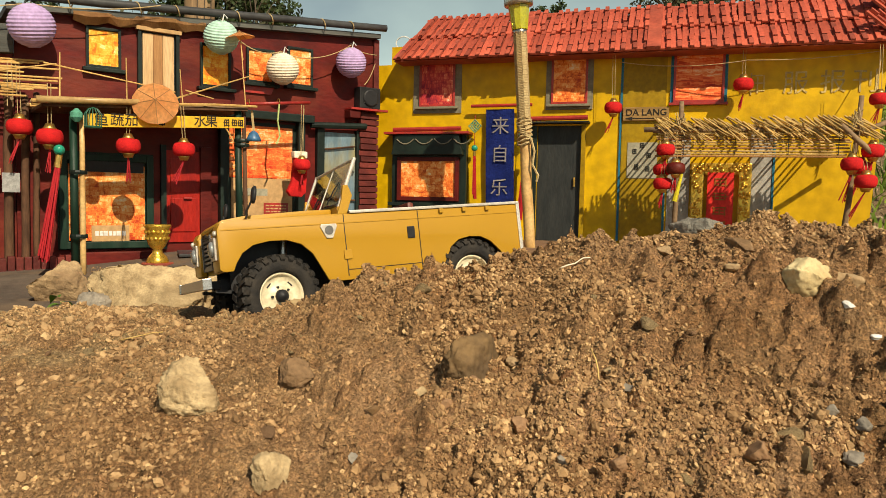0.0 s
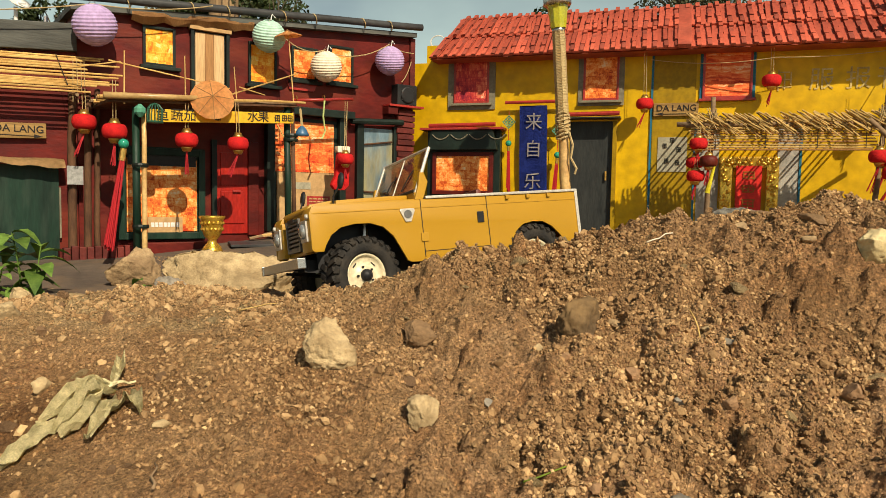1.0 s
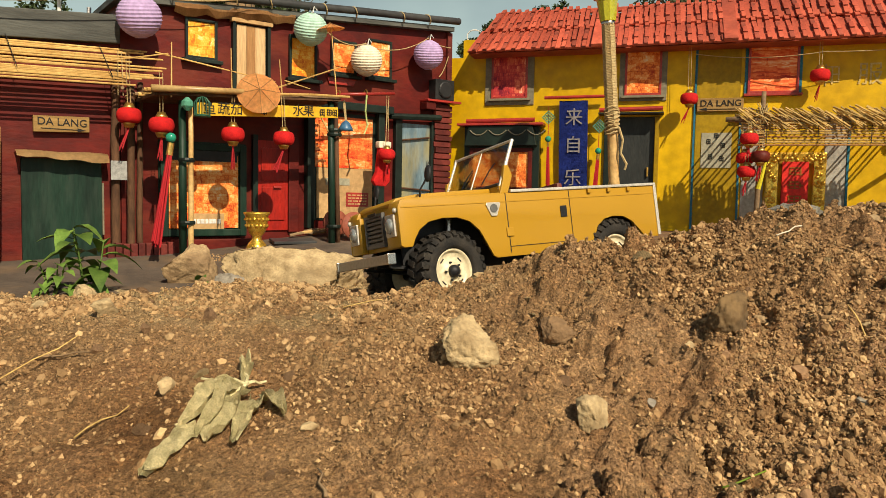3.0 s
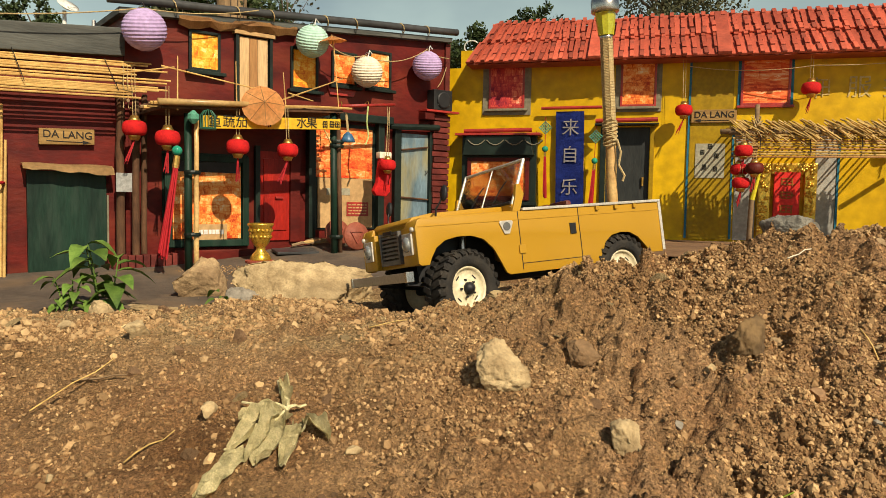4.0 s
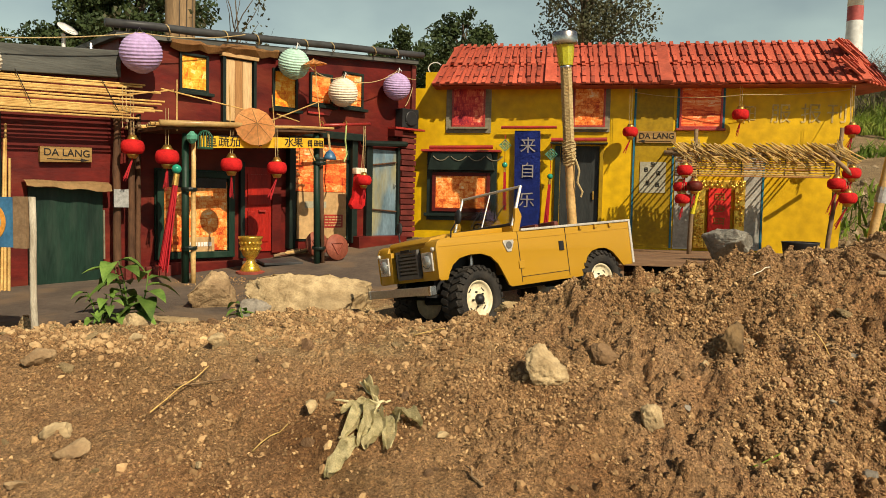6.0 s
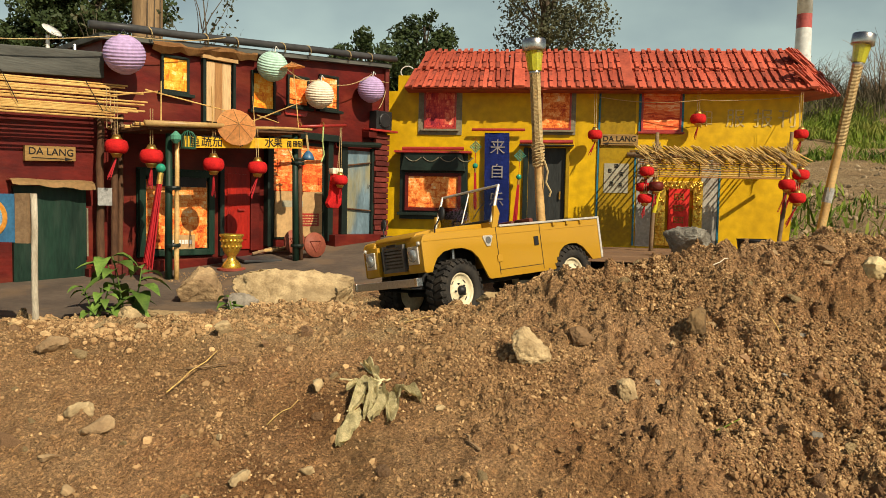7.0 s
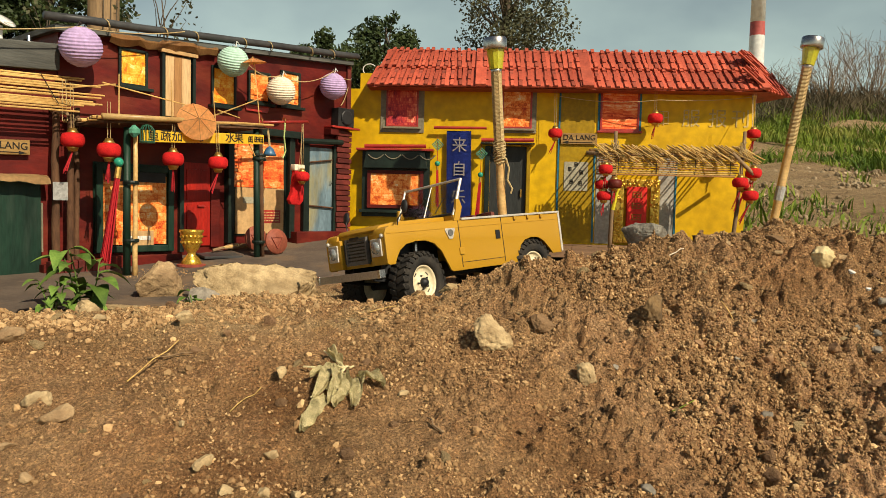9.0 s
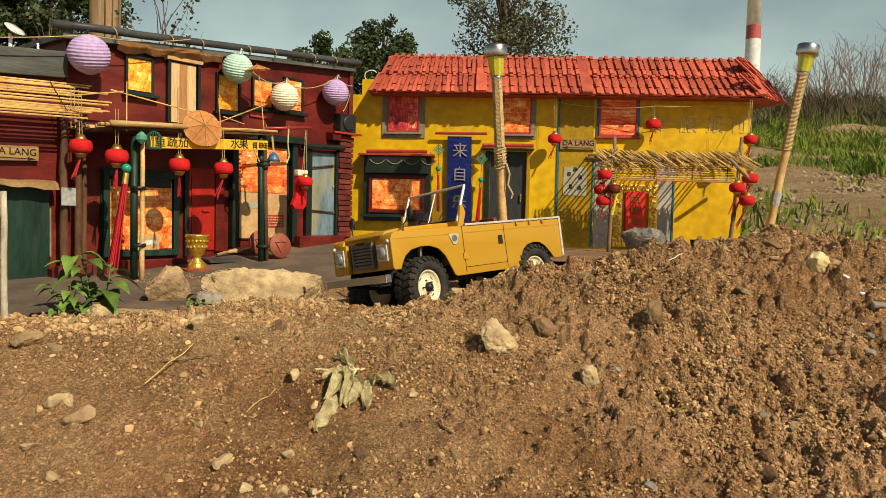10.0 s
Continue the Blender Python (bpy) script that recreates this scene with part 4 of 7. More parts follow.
for k in range(7):
    u = -0.80 + 0.115 * k + 0.03 * (k % 2)
    z = 0.557 + (u + 0.925) * 0.0758
    part("tie", tube([Vector((u, -0.030 + 0.0120 * math.cos(a), z + 0.0120 * math.sin(a))) + Vector((0.004 * a, 0, 0)) for a in np.linspace(0, 6.3, 10)], 0.0014, 5), STRING, pipe)
# torn fascia strip
bm = bmesh.new()
rows = []
for i in range(13):
    u = -0.775 + 0.024 * i
    z = 0.545 + (u + 0.9) * 0.076
    d = 0.022 + 0.010 * abs(math.sin(i * 1.1))
    rows.append([bm.verts.new((u, -0.020, z)), bm.verts.new((u, -0.026 - 0.004 * math.sin(i), z - d * 0.5)), bm.verts.new((u, -0.016, z - d))])
for a, b in zip(rows, rows[1:]):
    for j in (0, 1):
        bm.faces.new((a[j], b[j], b[j + 1], a[j + 1]))
bmesh.ops.solidify(bm, geom=bm.faces[:], thickness=0.002)
part("fascia_strip", bm, OAK, maroon, "torn brown fascia strip")
for u0, u1, z0, z1, pic in ((-0.742, -0.681, 0.440, 0.521, PIC_C), (-0.490, -0.427, 0.424, 0.519, PIC_C), (-0.375, -0.313, 0.447, 0.524, PIC_A), (-0.264, -0.205, 0.450, 0.541, PIC_A)):
    w = part("window", box(u0 - 0.004, u1 + 0.004, -0.003, 0.003, z0 - 0.004, z1 + 0.004), GREENBLK, maroon)
    part("frame", frame_bars(u0 - 0.006, u1 + 0.006, z0 - 0.003, z1 + 0.006, 0.006, -0.010, -0.0025), GREENBLK, w, bevel=0.0008)
    part("pane", box(u0, u1, -0.0052, -0.0032, z0 + 0.002, z1 - 0.001), pic, w, "printed picture behind the opening")
    part("sill", box(u0 - 0.014, u1 + 0.016, -0.020, -0.002, z0 - 0.012, z0 - 0.004), GREENBLK, w, bevel=0.001)
# boarded window
bw = part("boarded_window", box(-0.632, -0.555, -0.004, 0.003, 0.372, 0.532), BLACK, maroon, "window boarded with bare timber strips")
for u0, u1, m in ((-0.629, -0.606, PINE), (-0.6055, -0.585, OAK), (-0.5845, -0.559, PINE)):
    part("board", box(u0, u1, -0.010, -0.0035, 0.376, 0.528), m, bw, bevel=0.0006)
part("frame", box(-0.640, -0.6325, -0.014, -0.002, 0.366, 0.540), GREENBLK, bw)
part("frame", box(-0.5545, -0.547, -0.014, -0.002, 0.366, 0.540), GREENBLK, bw)
part("frame", box(-0.644, -0.543, -0.018, -0.002, 0.5325, 0.541), CARD, bw)
# shop window
sw = part("shop_window", box(-0.808, -0.606, -0.005, 0.003, 0.032, 0.250), GREEN, maroon, "shop window framed in bottle green")
part("frame", frame_bars(-0.806, -0.608, 0.034, 0.246, 0.0155, -0.016, -0.0045), GREEN, sw, bevel=0.0015)
part("pane", box(-0.787, -0.627, -0.0105, -0.0055, 0.052, 0.222), PIC_A, sw, "large printed street picture")
part("header", box(-0.785, -0.630, -0.013, -0.0108, 0.206, 0.230), BLACK, sw)
part("notice", box(-0.742, -0.662, -0.0125, -0.0108, 0.050, 0.086), CARD, sw)
part("lettering", bars(1, -0.735, -0.668, 0.056, 0.080, -0.0126, 4), WHITE, sw)
# red door
rd = part("door", box(-0.577, -0.498, -0.005, 0.003, 0.045, 0.263), REDPAINT, maroon, "scarlet door")
part("panel", box(-0.568, -0.507, -0.008, -0.0045, 0.07, 0.15), REDPAINT, rd, bevel=0.001)
part("panel", box(-0.568, -0.507, -0.008, -0.0045, 0.165, 0.245), REDPAINT, rd, bevel=0.001)
part("handle", box(-0.538, -0.518, -0.014, -0.0075, 0.148, 0.153), REDTRIM, rd, bevel=0.001)
part("door_frame", box(-0.590, -0.578, -0.012, 0.002, 0.03, 0.275), GREENBLK, rd)
part("door_frame", box(-0.497, -0.470, -0.010, 0.002, 0.04, 0.275), MAROON, rd, bevel=0.002)
# poster doorway
pd = part("poster_doorway", box(-0.432, -0.246, -0.004, 0.003, 0.07, 0.345), GREENBLK, maroon, "doorway pasted with an orange poster")
part("poster", box(-0.424, -0.256, -0.0065, -0.0045, 0.205, 0.336), picture_material("orange_shop_poster", (0.52, 0.035, 0.012), (0.86, 0.15, 0.03), (0.93, 0.36, 0.10), 0.016, 0.007, 9.0), pd, "orange printed poster")
part("cardboard", box(-0.420, -0.256, -0.0075, -0.0046, 0.075, 0.204), CARD, pd, "sheet of cardboard")
part("paper_slip", box(-0.395, -0.325, -0.0085, -0.0077, 0.160, 0.178), PAPERGREY, pd)
part("label", box(-0.335, -0.268, -0.0085, -0.0077, 0.105, 0.142), REDTRIM, pd)
part("lettering", bars(4, -0.330, -0.273, 0.108, 0.139, -0.0086, 9), CARD, pd)
part("door_post", box(-0.452, -0.433, -0.022, 0.0, 0.05, 0.365), GREENBLK, pd, bevel=0.002)
part("door_post", box(-0.245, -0.226, -0.022, 0.0, 0.06, 0.372), GREENBLK, pd, bevel=0.002)
part("lintel", box(-0.458, -0.205, -0.034, -0.0005, 0.352, 0.372), GREENBLK, pd, bevel=0.002)
# blue door
bd = part("door", box(-0.166, -0.068, -0.004, 0.003, 0.078, 0.335), BLUEGLASS, maroon, "streaked blue painted door")
part("door_frame", box(-0.188, -0.1665, -0.016, 0.0, 0.06, 0.345), GREENBLK, bd, bevel=0.002)
part("door_frame", box(-0.0675, -0.056, -0.014, 0.0, 0.07, 0.345), GREENBLK, bd, bevel=0.002)
part("lintel", rod((-0.212, -0.024, 0.348), (-0.046, -0.024, 0.356), 0.0085), GREENBLK, bd)
part("rail", rod((-0.164, -0.010, 0.288), (-0.072, -0.010, 0.300), 0.0025), BARKPOST, bd)
part("rail", rod((-0.166, -0.010, 0.158), (-0.070, -0.010, 0.152), 0.0025), BARKPOST, bd)
part("handle", tube([(-0.076, -0.006, 0.235), (-0.079, -0.018, 0.232), (-0.076, -0.006, 0.222)], 0.0014), STEEL, bd)
part("step", box(-0.24, -0.06, -0.050, -0.001, 0.035, 0.080), MAROON, maroon, bevel=0.002)
# wall trims
part("painted_panel", prism([(-0.385, 0.418), (-0.315, 0.418), (-0.305, 0.440), (-0.392, 0.440)], -0.006, 0.001), REDTRIM, maroon)
part("ledge", box(-0.100, 0.016, -0.040, -0.001, 0.398, 0.404), REDTRIM, maroon, bevel=0.001)
part("ledge_block", box(-0.10, -0.068, -0.034, -0.001, 0.376, 0.397), MAROON, maroon, bevel=0.002)
ac = part("vent_box", box(-0.071, -0.006, -0.034, -0.0005, 0.405, 0.462), BLACK, maroon, "black ventilation box", bevel=0.002)
part("grille_ring", lathe([(0.020, 0), (0.023, 0.003), (0.020, 0.005)], (-0.038, -0.0345, 0.433), 18, turn=Matrix.Rotation(radians(90), 4, "X")), PLASTIC, ac)
for k in range(4):
    part("grille_bar", box(-0.058, -0.018, -0.0365, -0.0345, 0.419 + 0.008 * k, 0.4215 + 0.008 * k), GRILLE, ac)
part("cable", tube(sag((-0.05, -0.02, 0.47), (-0.002, -0.005, 0.55), 0.012), 0.0012), STRING, maroon)
# brick pier at the corner
pier = part("brick_pier", box(-0.058, -0.004, -0.012, 0.0, 0.07, 0.397), MAROON, maroon)
rnd = random.Random(12)
for k in range(19):
    z = 0.075 + 0.0168 * k
    part("brick", box(-0.060 + rnd.uniform(-0.002, 0.002), -0.003, -0.020 + rnd.uniform(-0.003, 0.003), -0.0122, z, z + 0.0140), BRICKRED, pier, bevel=0.001)
part("corner_strip", box(-0.012, 0.004, -0.008, 0.0, 0.41, 0.60), BRICKRED, maroon)
# foot bricks
foot = part("plinth", box(-0.93, -0.605, -0.030, -0.001, -0.05, 0.012), MAROON, maroon)
for k in range(9):
    u = -0.925 + 0.0155 * k
    part("brick", box(u, u + 0.0135, -0.052, -0.0302, -0.03, 0.022 + rnd.uniform(-0.003, 0.003)), BRICKRED, foot, bevel=0.0015)
part("step", box(-0.79, -0.605, -0.05, -0.0305, -0.03, 0.028), MAROON, foot, bevel=0.002)

# annex
annex = thing("annex", RED, (-1.2, 0.12, -0.05), "low maroon annex wall with a weathered grey beam on top", "house")
part("wall", prism([(-1.75, -0.12), (-1.75, 0.40), (-0.886, 0.450), (-0.886, -0.08)], 0.004, 0.024), MAROON, annex)
part("wall_post", rod((-1.128, 0.002, -0.03), (-1.128, 0.002, 0.40), 0.006), GREENBLK, annex, "dark green painted stripe board")
part("beam", prism([(-1.75, 0.385), (-1.75, 0.432), (-0.888, 0.506), (-0.888, 0.447)], -0.018, 0.02), GREYWOOD, annex, "weathered grey beam", bevel=0.002)
gd = part("door", box(-1.076, -0.926, -0.006, 0.004, -0.06, 0.197), GREEN, annex, "bottle green door")
part("door_edge", box(-0.9255, -0.922, -0.008, 0.003, 0.04, 0.15), GREYFRAME, gd)
bm = bmesh.new()                                              # curled cardboard awning
rows = []
for i in range(11):
    u = -1.087 + 0.0170 * i
    rows.append([bm.verts.new((u, 0.0, 0.211)), bm.verts.new((u, -0.018, 0.212 + 0.001 * math.sin(i))), bm.verts.new((u, -0.034, 0.207 - 0.002 * (i % 3))), bm.verts.new((u, -0.040, 0.200 - 0.0016 * i * 0.6 - 0.002 * math.sin(i * 1.7)))])
for a, b in zip(rows, rows[1:]):
    for j in range(3):
        bm.faces.new((a[j], b[j], b[j + 1], a[j + 1]))
bmesh.ops.solidify(bm, geom=bm.faces[:], thickness=0.0025)
part("awning", bm, CARD, gd, "curled cardboard awning", smooth=True)
for u, o, top, r in ((-0.905, 0.030, 0.39, 0.0095), (-0.875, 0.034, 0.36, 0.0085), (-0.850, 0.012, 0.37, 0.007)):
    part("post", rod((u, -o, -0.05), (u + 0.004, -o + 0.004, top), r, r * 0.85, 8, wobble=0.002, steps=6, seed=int(u * 100)), BARKPOST, annex, "barked stick post", smooth=True)

# ---- street side of the yellow house ----
deck = thing("deck", WORLD, (-0.25, 1.78, 0.036), "low deck of dark brown boards before the yellow house", "deck")
rnd = random.Random(3)
for k in range(7):
    y0 = 1.552 + 0.065 * k
    part("board", box(-0.56 + rnd.uniform(-0.01, 0.01), 0.10, y0, y0 + 0.063, 0.038, 0.0535 + rnd.uniform(-0.001, 0.001)), DECK, deck, bevel=0.0012)
for x in (-0.5, -0.2, 0.06):
    part("bearer", box(x - 0.012, x + 0.012, 1.565, 2.0, -0.02, 0.0378), DECK, deck)

# ---- truck ----
TRUCK = pose(-0.514, 0.886, -0.018, 8.7, 3.5, 225.7)
truck = thing("toy_truck", TRUCK, (-0.14, 0, 0), "ochre yellow open-topped toy off-road truck with cream wheels", "toy truck")
SIDE = [(0.058, 0.139), (0.066, 0.136), (0.070, 0.128), (0.070, 0.080), (0.066, 0.077), (0.054, 0.077), (0.050, 0.086), (0.042, 0.098), (0.028, 0.107), (0.008, 0.1105), (-0.014, 0.110),
        (-0.032, 0.104), (-0.046, 0.091), (-0.056, 0.072), (-0.064, 0.056), (-0.070, 0.053), (-0.230, 0.053), (-0.236, 0.056), (-0.240, 0.072), (-0.247, 0.085), (-0.260, 0.094),
        (-0.277, 0.097), (-0.296, 0.096), (-0.312, 0.088), (-0.326, 0.074), (-0.336, 0.062), (-0.362, 0.062), (-0.364, 0.066), (-0.364, 0.139)]
for s in (1, -1):
    bm = prism(SIDE, 0.0805 * s, 0.0845 * s)
    bmesh.ops.recalc_face_normals(bm, faces=bm.faces)
    panel = part("body_side", bm, PAINT, truck, bevel=0.0012, smooth=True)
    y0, y1 = (0.0845, 0.0852) if s > 0 else (-0.0852, -0.0845)
    for x in (-0.0915, -0.199):                                # shut lines
        part("shut_line", box(x - 0.0005, x + 0.0005, y0, y1, 0.058, 0.139), BLACK, panel)
    part("shut_line", box(-0.199, -0.0915, y0, y1, 0.066, 0.0668), BLACK, panel)
    part("swage", box(-0.362, 0.066, y0, y1 if s > 0 else y1, 0.1268, 0.1282), PAINT, panel)
    part("hinge", box(-0.0985, -0.0875, 0.0850 * s, 0.0866 * s, 0.080, 0.092), PAINT, panel, bevel=0.0006)
    part("door_handle", box(-0.192, -0.181, 0.0846 * s, 0.0862 * s, 0.101, 0.117), BLACK, panel, "black door handle recess", bevel=0.0008)
    vent = part("side_vent", prism([(-0.060, 0.127), (-0.080, 0.127), (-0.0815, 0.124), (-0.0745, 0.1085), (-0.066, 0.1085), (-0.0585, 0.124)], 0.0846 * s, 0.0864 * s), ALLOY, panel, "pale three-sided vent surround", bevel=0.0008)
    part("vent_mesh", lathe([(0.0058, 0), (0.0058, 0.0008)], (-0.070, (0.0865 if s > 0 else -0.0873), 0.119), 16, turn=Matrix.Rotation(radians(90), 4, "X") if s < 0 else Matrix.Translation((0, 0.0008, 0)) @ Matrix.Rotation(radians(90), 4, "X")), GRILLE, vent)
    part("capping_rail", box(-0.3645, -0.100, 0.0755 * s, 0.0868 * s, 0.1392, 0.1432), ALLOY, truck, "pale capping rail", bevel=0.001)
    for x in (-0.235, -0.272, -0.310):
        part("rope_cleat", box(x - 0.003, x + 0.003, 0.0850 * s, 0.0885 * s, 0.1325, 0.1388), PAINT, panel, bevel=0.001)
    # wing top and inner side
    part("wing", prism([(0.058, 0.139), (0.066, 0.136), (0.0695, 0.129), (0.0695, 0.118), (-0.086, 0.121), (-0.086, 0.1405)], 0.052 * s, 0.0804 * s), PAINT, truck, bevel=0.0015, smooth=True)
    face = part("wing_front", box(0.0615, 0.0698, 0.0425 * s, 0.0804 * s, 0.078, 0.1286), PAINT, truck, bevel=0.002, smooth=True)
    hl = part("headlight", box(0.0700, 0.0730, 0.0480 * s, 0.0750 * s, 0.092, 0.121), ALLOY, face, "square headlight surround", bevel=0.002)
    part("headlight_lens", lathe([(0.0105, 0), (0.0095, 0.0025), (0.006, 0.0042), (0.002, 0.0048)], (0.0731, 0.0615 * s, 0.1065), 20, turn=Matrix.Rotation(radians(90), 4, "Y")), HEADGLASS, face, "round headlight glass", smooth=True)
    part("side_lamp", lathe([(0.0036, 0), (0.0032, 0.003), (0.001, 0.004)], (0.0700, 0.0768 * s, 0.1245), 12, turn=Matrix.Rotation(radians(90), 4, "Y")), ALLOY, face, smooth=True)
    # mirror
    mirror = part("mirror", lathe([(0.004, -0.002), (0.0085, -0.0015), (0.0092, 0.001), (0.007, 0.003)], (0.021, 0.083 * s, 0.169), 14, turn=Matrix.Rotation(radians(80), 4, "Y") @ Matrix.Diagonal((1.25, 0.8, 1, 1))), PLASTIC, truck, "black wing mirror", smooth=True)
    part("mirror_arm", tube([(0.030, 0.070 * s, 0.139), (0.030, 0.073 * s, 0.150), (0.026, 0.079 * s, 0.158), (0.022, 0.083 * s, 0.168)], 0.0013), PLASTIC, mirror)
# bonnet
bm = prism([(0.064, 0.137), (0.058, 0.1425), (0.03, 0.1465), (-0.05, 0.1490), (-0.086, 0.1490), (-0.086, 0.1405), (0.062, 0.1335)], -0.0575, 0.0575)
part("bonnet", bm, PAINT, truck, bevel=0.003, smooth=True)
# radiator panel and grille
part("radiator_panel", box(0.053, 0.0600, -0.0505, 0.0505, 0.078, 0.1345), PAINT, truck)
gr = part("grille", frame_bars(-0.030, 0.030, 0.083, 0.128, 0.004, -0.003, 0.003), GRILLE, truck, "grey slatted grille")
gr.data.transform(Matrix.Translation(base_of(truck)))
gr.data.transform(Matrix.Translation(-base_of(truck)) @ Matrix.Translation((0.0655, 0, 0)) @ Matrix.Rotation(radians(90), 4, "Z"))
for k in range(7):
    part("slat", box(0.0602, 0.0670, -0.027, 0.027, 0.0865 + 0.0056 * k, 0.0895 + 0.0056 * k), GRILLE, gr)
part("grille_mesh", box(0.0602, 0.0618, -0.046, 0.046, 0.086, 0.121), mat("grille_mesh", (0.10, 0.09, 0.07), (0.05, 0.045, 0.035), 300, 0.5), gr)
part("badge", box(0.0690, 0.0700, -0.013, 0.013, 0.1255, 0.1295), PLASTIC, gr)
# bumper and chassis
bm = box(0.084, 0.092, -0.0895, 0.0895, 0.058, 0.0705)
part("bumper", bm, SILVER, truck, "grey steel bumper", bevel=0.001)
for s in (1, -1):
    part("bumper_bracket", box(0.055, 0.0838, 0.026 * s - 0.004, 0.026 * s + 0.004, 0.059, 0.069), PLASTIC, truck)
    part("bumper_end", box(0.082, 0.0930, 0.0835 * s, 0.0905 * s, 0.0575, 0.0712), STEEL, truck, bevel=0.001)
    part("chassis_rail", box(-0.352, 0.06, 0.026 * s - 0.005, 0.026 * s + 0.005, 0.056, 0.070), PLASTIC, truck)
    part("wheel_well", box(-0.075, 0.050, 0.040 * s, 0.0415 * s, 0.056, 0.133), PLASTIC, truck)
    part("wheel_well", box(-0.345, -0.225, 0.046 * s, 0.0475 * s, 0.064, 0.118), PLASTIC, truck)
    part("leaf_spring", prism([(0.07, 0.058), (0.0, 0.048), (-0.07, 0.057), (-0.07, 0.053), (0.0, 0.043), (0.07, 0.054)], 0.040 * s, 0.046 * s), PLASTIC, truck)
    part("damper", rod((-0.012, 0.052 * s, 0.052), (-0.020, 0.050 * s, 0.112), 0.0045), STEEL, truck)
    part("damper", rod((-0.268, 0.052 * s, 0.052), (-0.258, 0.050 * s, 0.096), 0.004), STEEL, truck)
for x in (0.0, -0.277):
    ax = part("axle", rod((x, -0.062, 0.042), (x, 0.062, 0.042), 0.0065, seg=12), PLASTIC, truck, smooth=True)
    part("differential", lathe([(0.004, -0.012), (0.013, -0.008), (0.0155, 0), (0.013, 0.008), (0.004, 0.012)], (x, 0.012, 0.042), 16, turn=Matrix.Rotation(radians(90), 4, "Y")), PLASTIC, ax, smooth=True)
part("prop_shaft", rod((-0.01, 0.012, 0.05), (-0.27, 0.012, 0.05), 0.004), PLASTIC, truck)
part("gearbox", box(-0.19, -0.05, -0.025, 0.030, 0.044, 0.075), PLASTIC, truck, bevel=0.003)
# floor, bed, tailgate, seats
part("floor", box(-0.205, -0.086, -0.0803, 0.0803, 0.066, 0.070), PLASTIC, truck)
part("bulkhead", box(-0.0905, -0.0862, -0.0803, 0.0803, 0.072, 0.1495), PAINT, truck)
part("bed_floor", box(-0.360, -0.206, -0.0803, 0.0803, 0.098, 0.102), PAINT, truck)
part("bed_front", box(-0.2085, -0.2052, -0.0803, 0.0803, 0.072, 0.1388), PAINT, truck)
tg = part("tailgate", box(-0.3655, -0.3605, -0.0800, 0.0800, 0.064, 0.1400), PAINT, truck, bevel=0.001)
for s in (1, -1):
    part("corner_strip", box(-0.3666, -0.3612, 0.0808 * s, 0.0860 * s, 0.064, 0.1432), ALLOY, tg, bevel=0.0006)
for y in (-0.048, 0.0, 0.048):
    seat = part("seat", box(-0.190, -0.135, y - 0.021, y + 0.021, 0.086, 0.100), VINYL, truck, "maroon vinyl seat", bevel=0.004, smooth=True)
    bm = box(-0.203, -0.193, y - 0.021, y + 0.021, 0.098, 0.152)
    part("backrest", bm, VINYL, seat, bevel=0.004, smooth=True)
dash = part("dashboard", box(-0.104, -0.0910, -0.076, 0.076, 0.118, 0.146), PLASTIC, truck, bevel=0.003)
sw_turn = Matrix.Rotation(radians(-58), 4, "Y")
bm = bmesh.new()
ring = [sw_turn @ Vector((0.019 * math.cos(a), 0.019 * math.sin(a), 0)) + Vector((-0.127, -0.045, 0.148)) for a in np.linspace(0, 2 * math.pi, 19)]
stw = part("steering_wheel", tube(ring, 0.0018, 6), PLASTIC, truck)
part("steering_column", rod((-0.1265, -0.045, 0.148), (-0.100, -0.045, 0.132), 0.002), PLASTIC, stw)
for k in range(3):
    part("spoke", rod((-0.127, -0.045, 0.148), ring[6 * k], 0.0011, seg=5), STEEL, stw)
# windscreen
A, B = Vector((-0.0880, 0, 0.1495)), Vector((-0.1180, 0, 0.212))
ws = part("windscreen", rod(B + Vector((0, -0.0775, 0)), B + Vector((0, 0.0775, 0)), 0.0024), ALLOY, truck, "folding windscreen in a pale metal frame")
part("frame_bar", rod(A + Vector((0, -0.0775, 0.002)), A + Vector((0, 0.0775, 0.002)), 0.0028), PLASTIC, ws)
for s in (1, -1):
    part("frame_bar", rod(A + Vector((0, 0.0775 * s, -0.004)), B + Vector((0, 0.0775 * s, 0.001)), 0.0026), ALLOY, ws)
    part("pillar_bracket", prism([(-0.0845, 0.139), (-0.0975, 0.139), (-0.1075, 0.163), (-0.1025, 0.177), (-0.096, 0.177), (-0.092, 0.158)], 0.0775 * s, 0.0835 * s), PAINT, ws, bevel=0.0008)
part("frame_bar", rod(A.lerp(B, 0.02), A.lerp(B, 0.98), 0.0014), ALLOY, ws)
bm = bmesh.new()
n = Vector((-0.9, 0, -0.43)).normalized() * 0.0008
bmesh.ops.create_cube(bm, size=1, matrix=Matrix.LocRotScale(A.lerp(B, 0.5), Matrix.Rotation(math.atan2(A.x - B.x, B.z - A.z) * -1, 3, "Y"), (0.0012, 0.150, 0.064)))
glass_pane = part("glass", bm, GLASS, ws, "smoky windscreen pane")
glass_pane.visible_shadow = False
for y in (-0.03, 0.03):
    part("wiper", tube([(-0.0905, y, 0.158), (-0.098, y + 0.012, 0.176), (-0.104, y + 0.020, 0.186)], 0.0009), PLASTIC, ws)


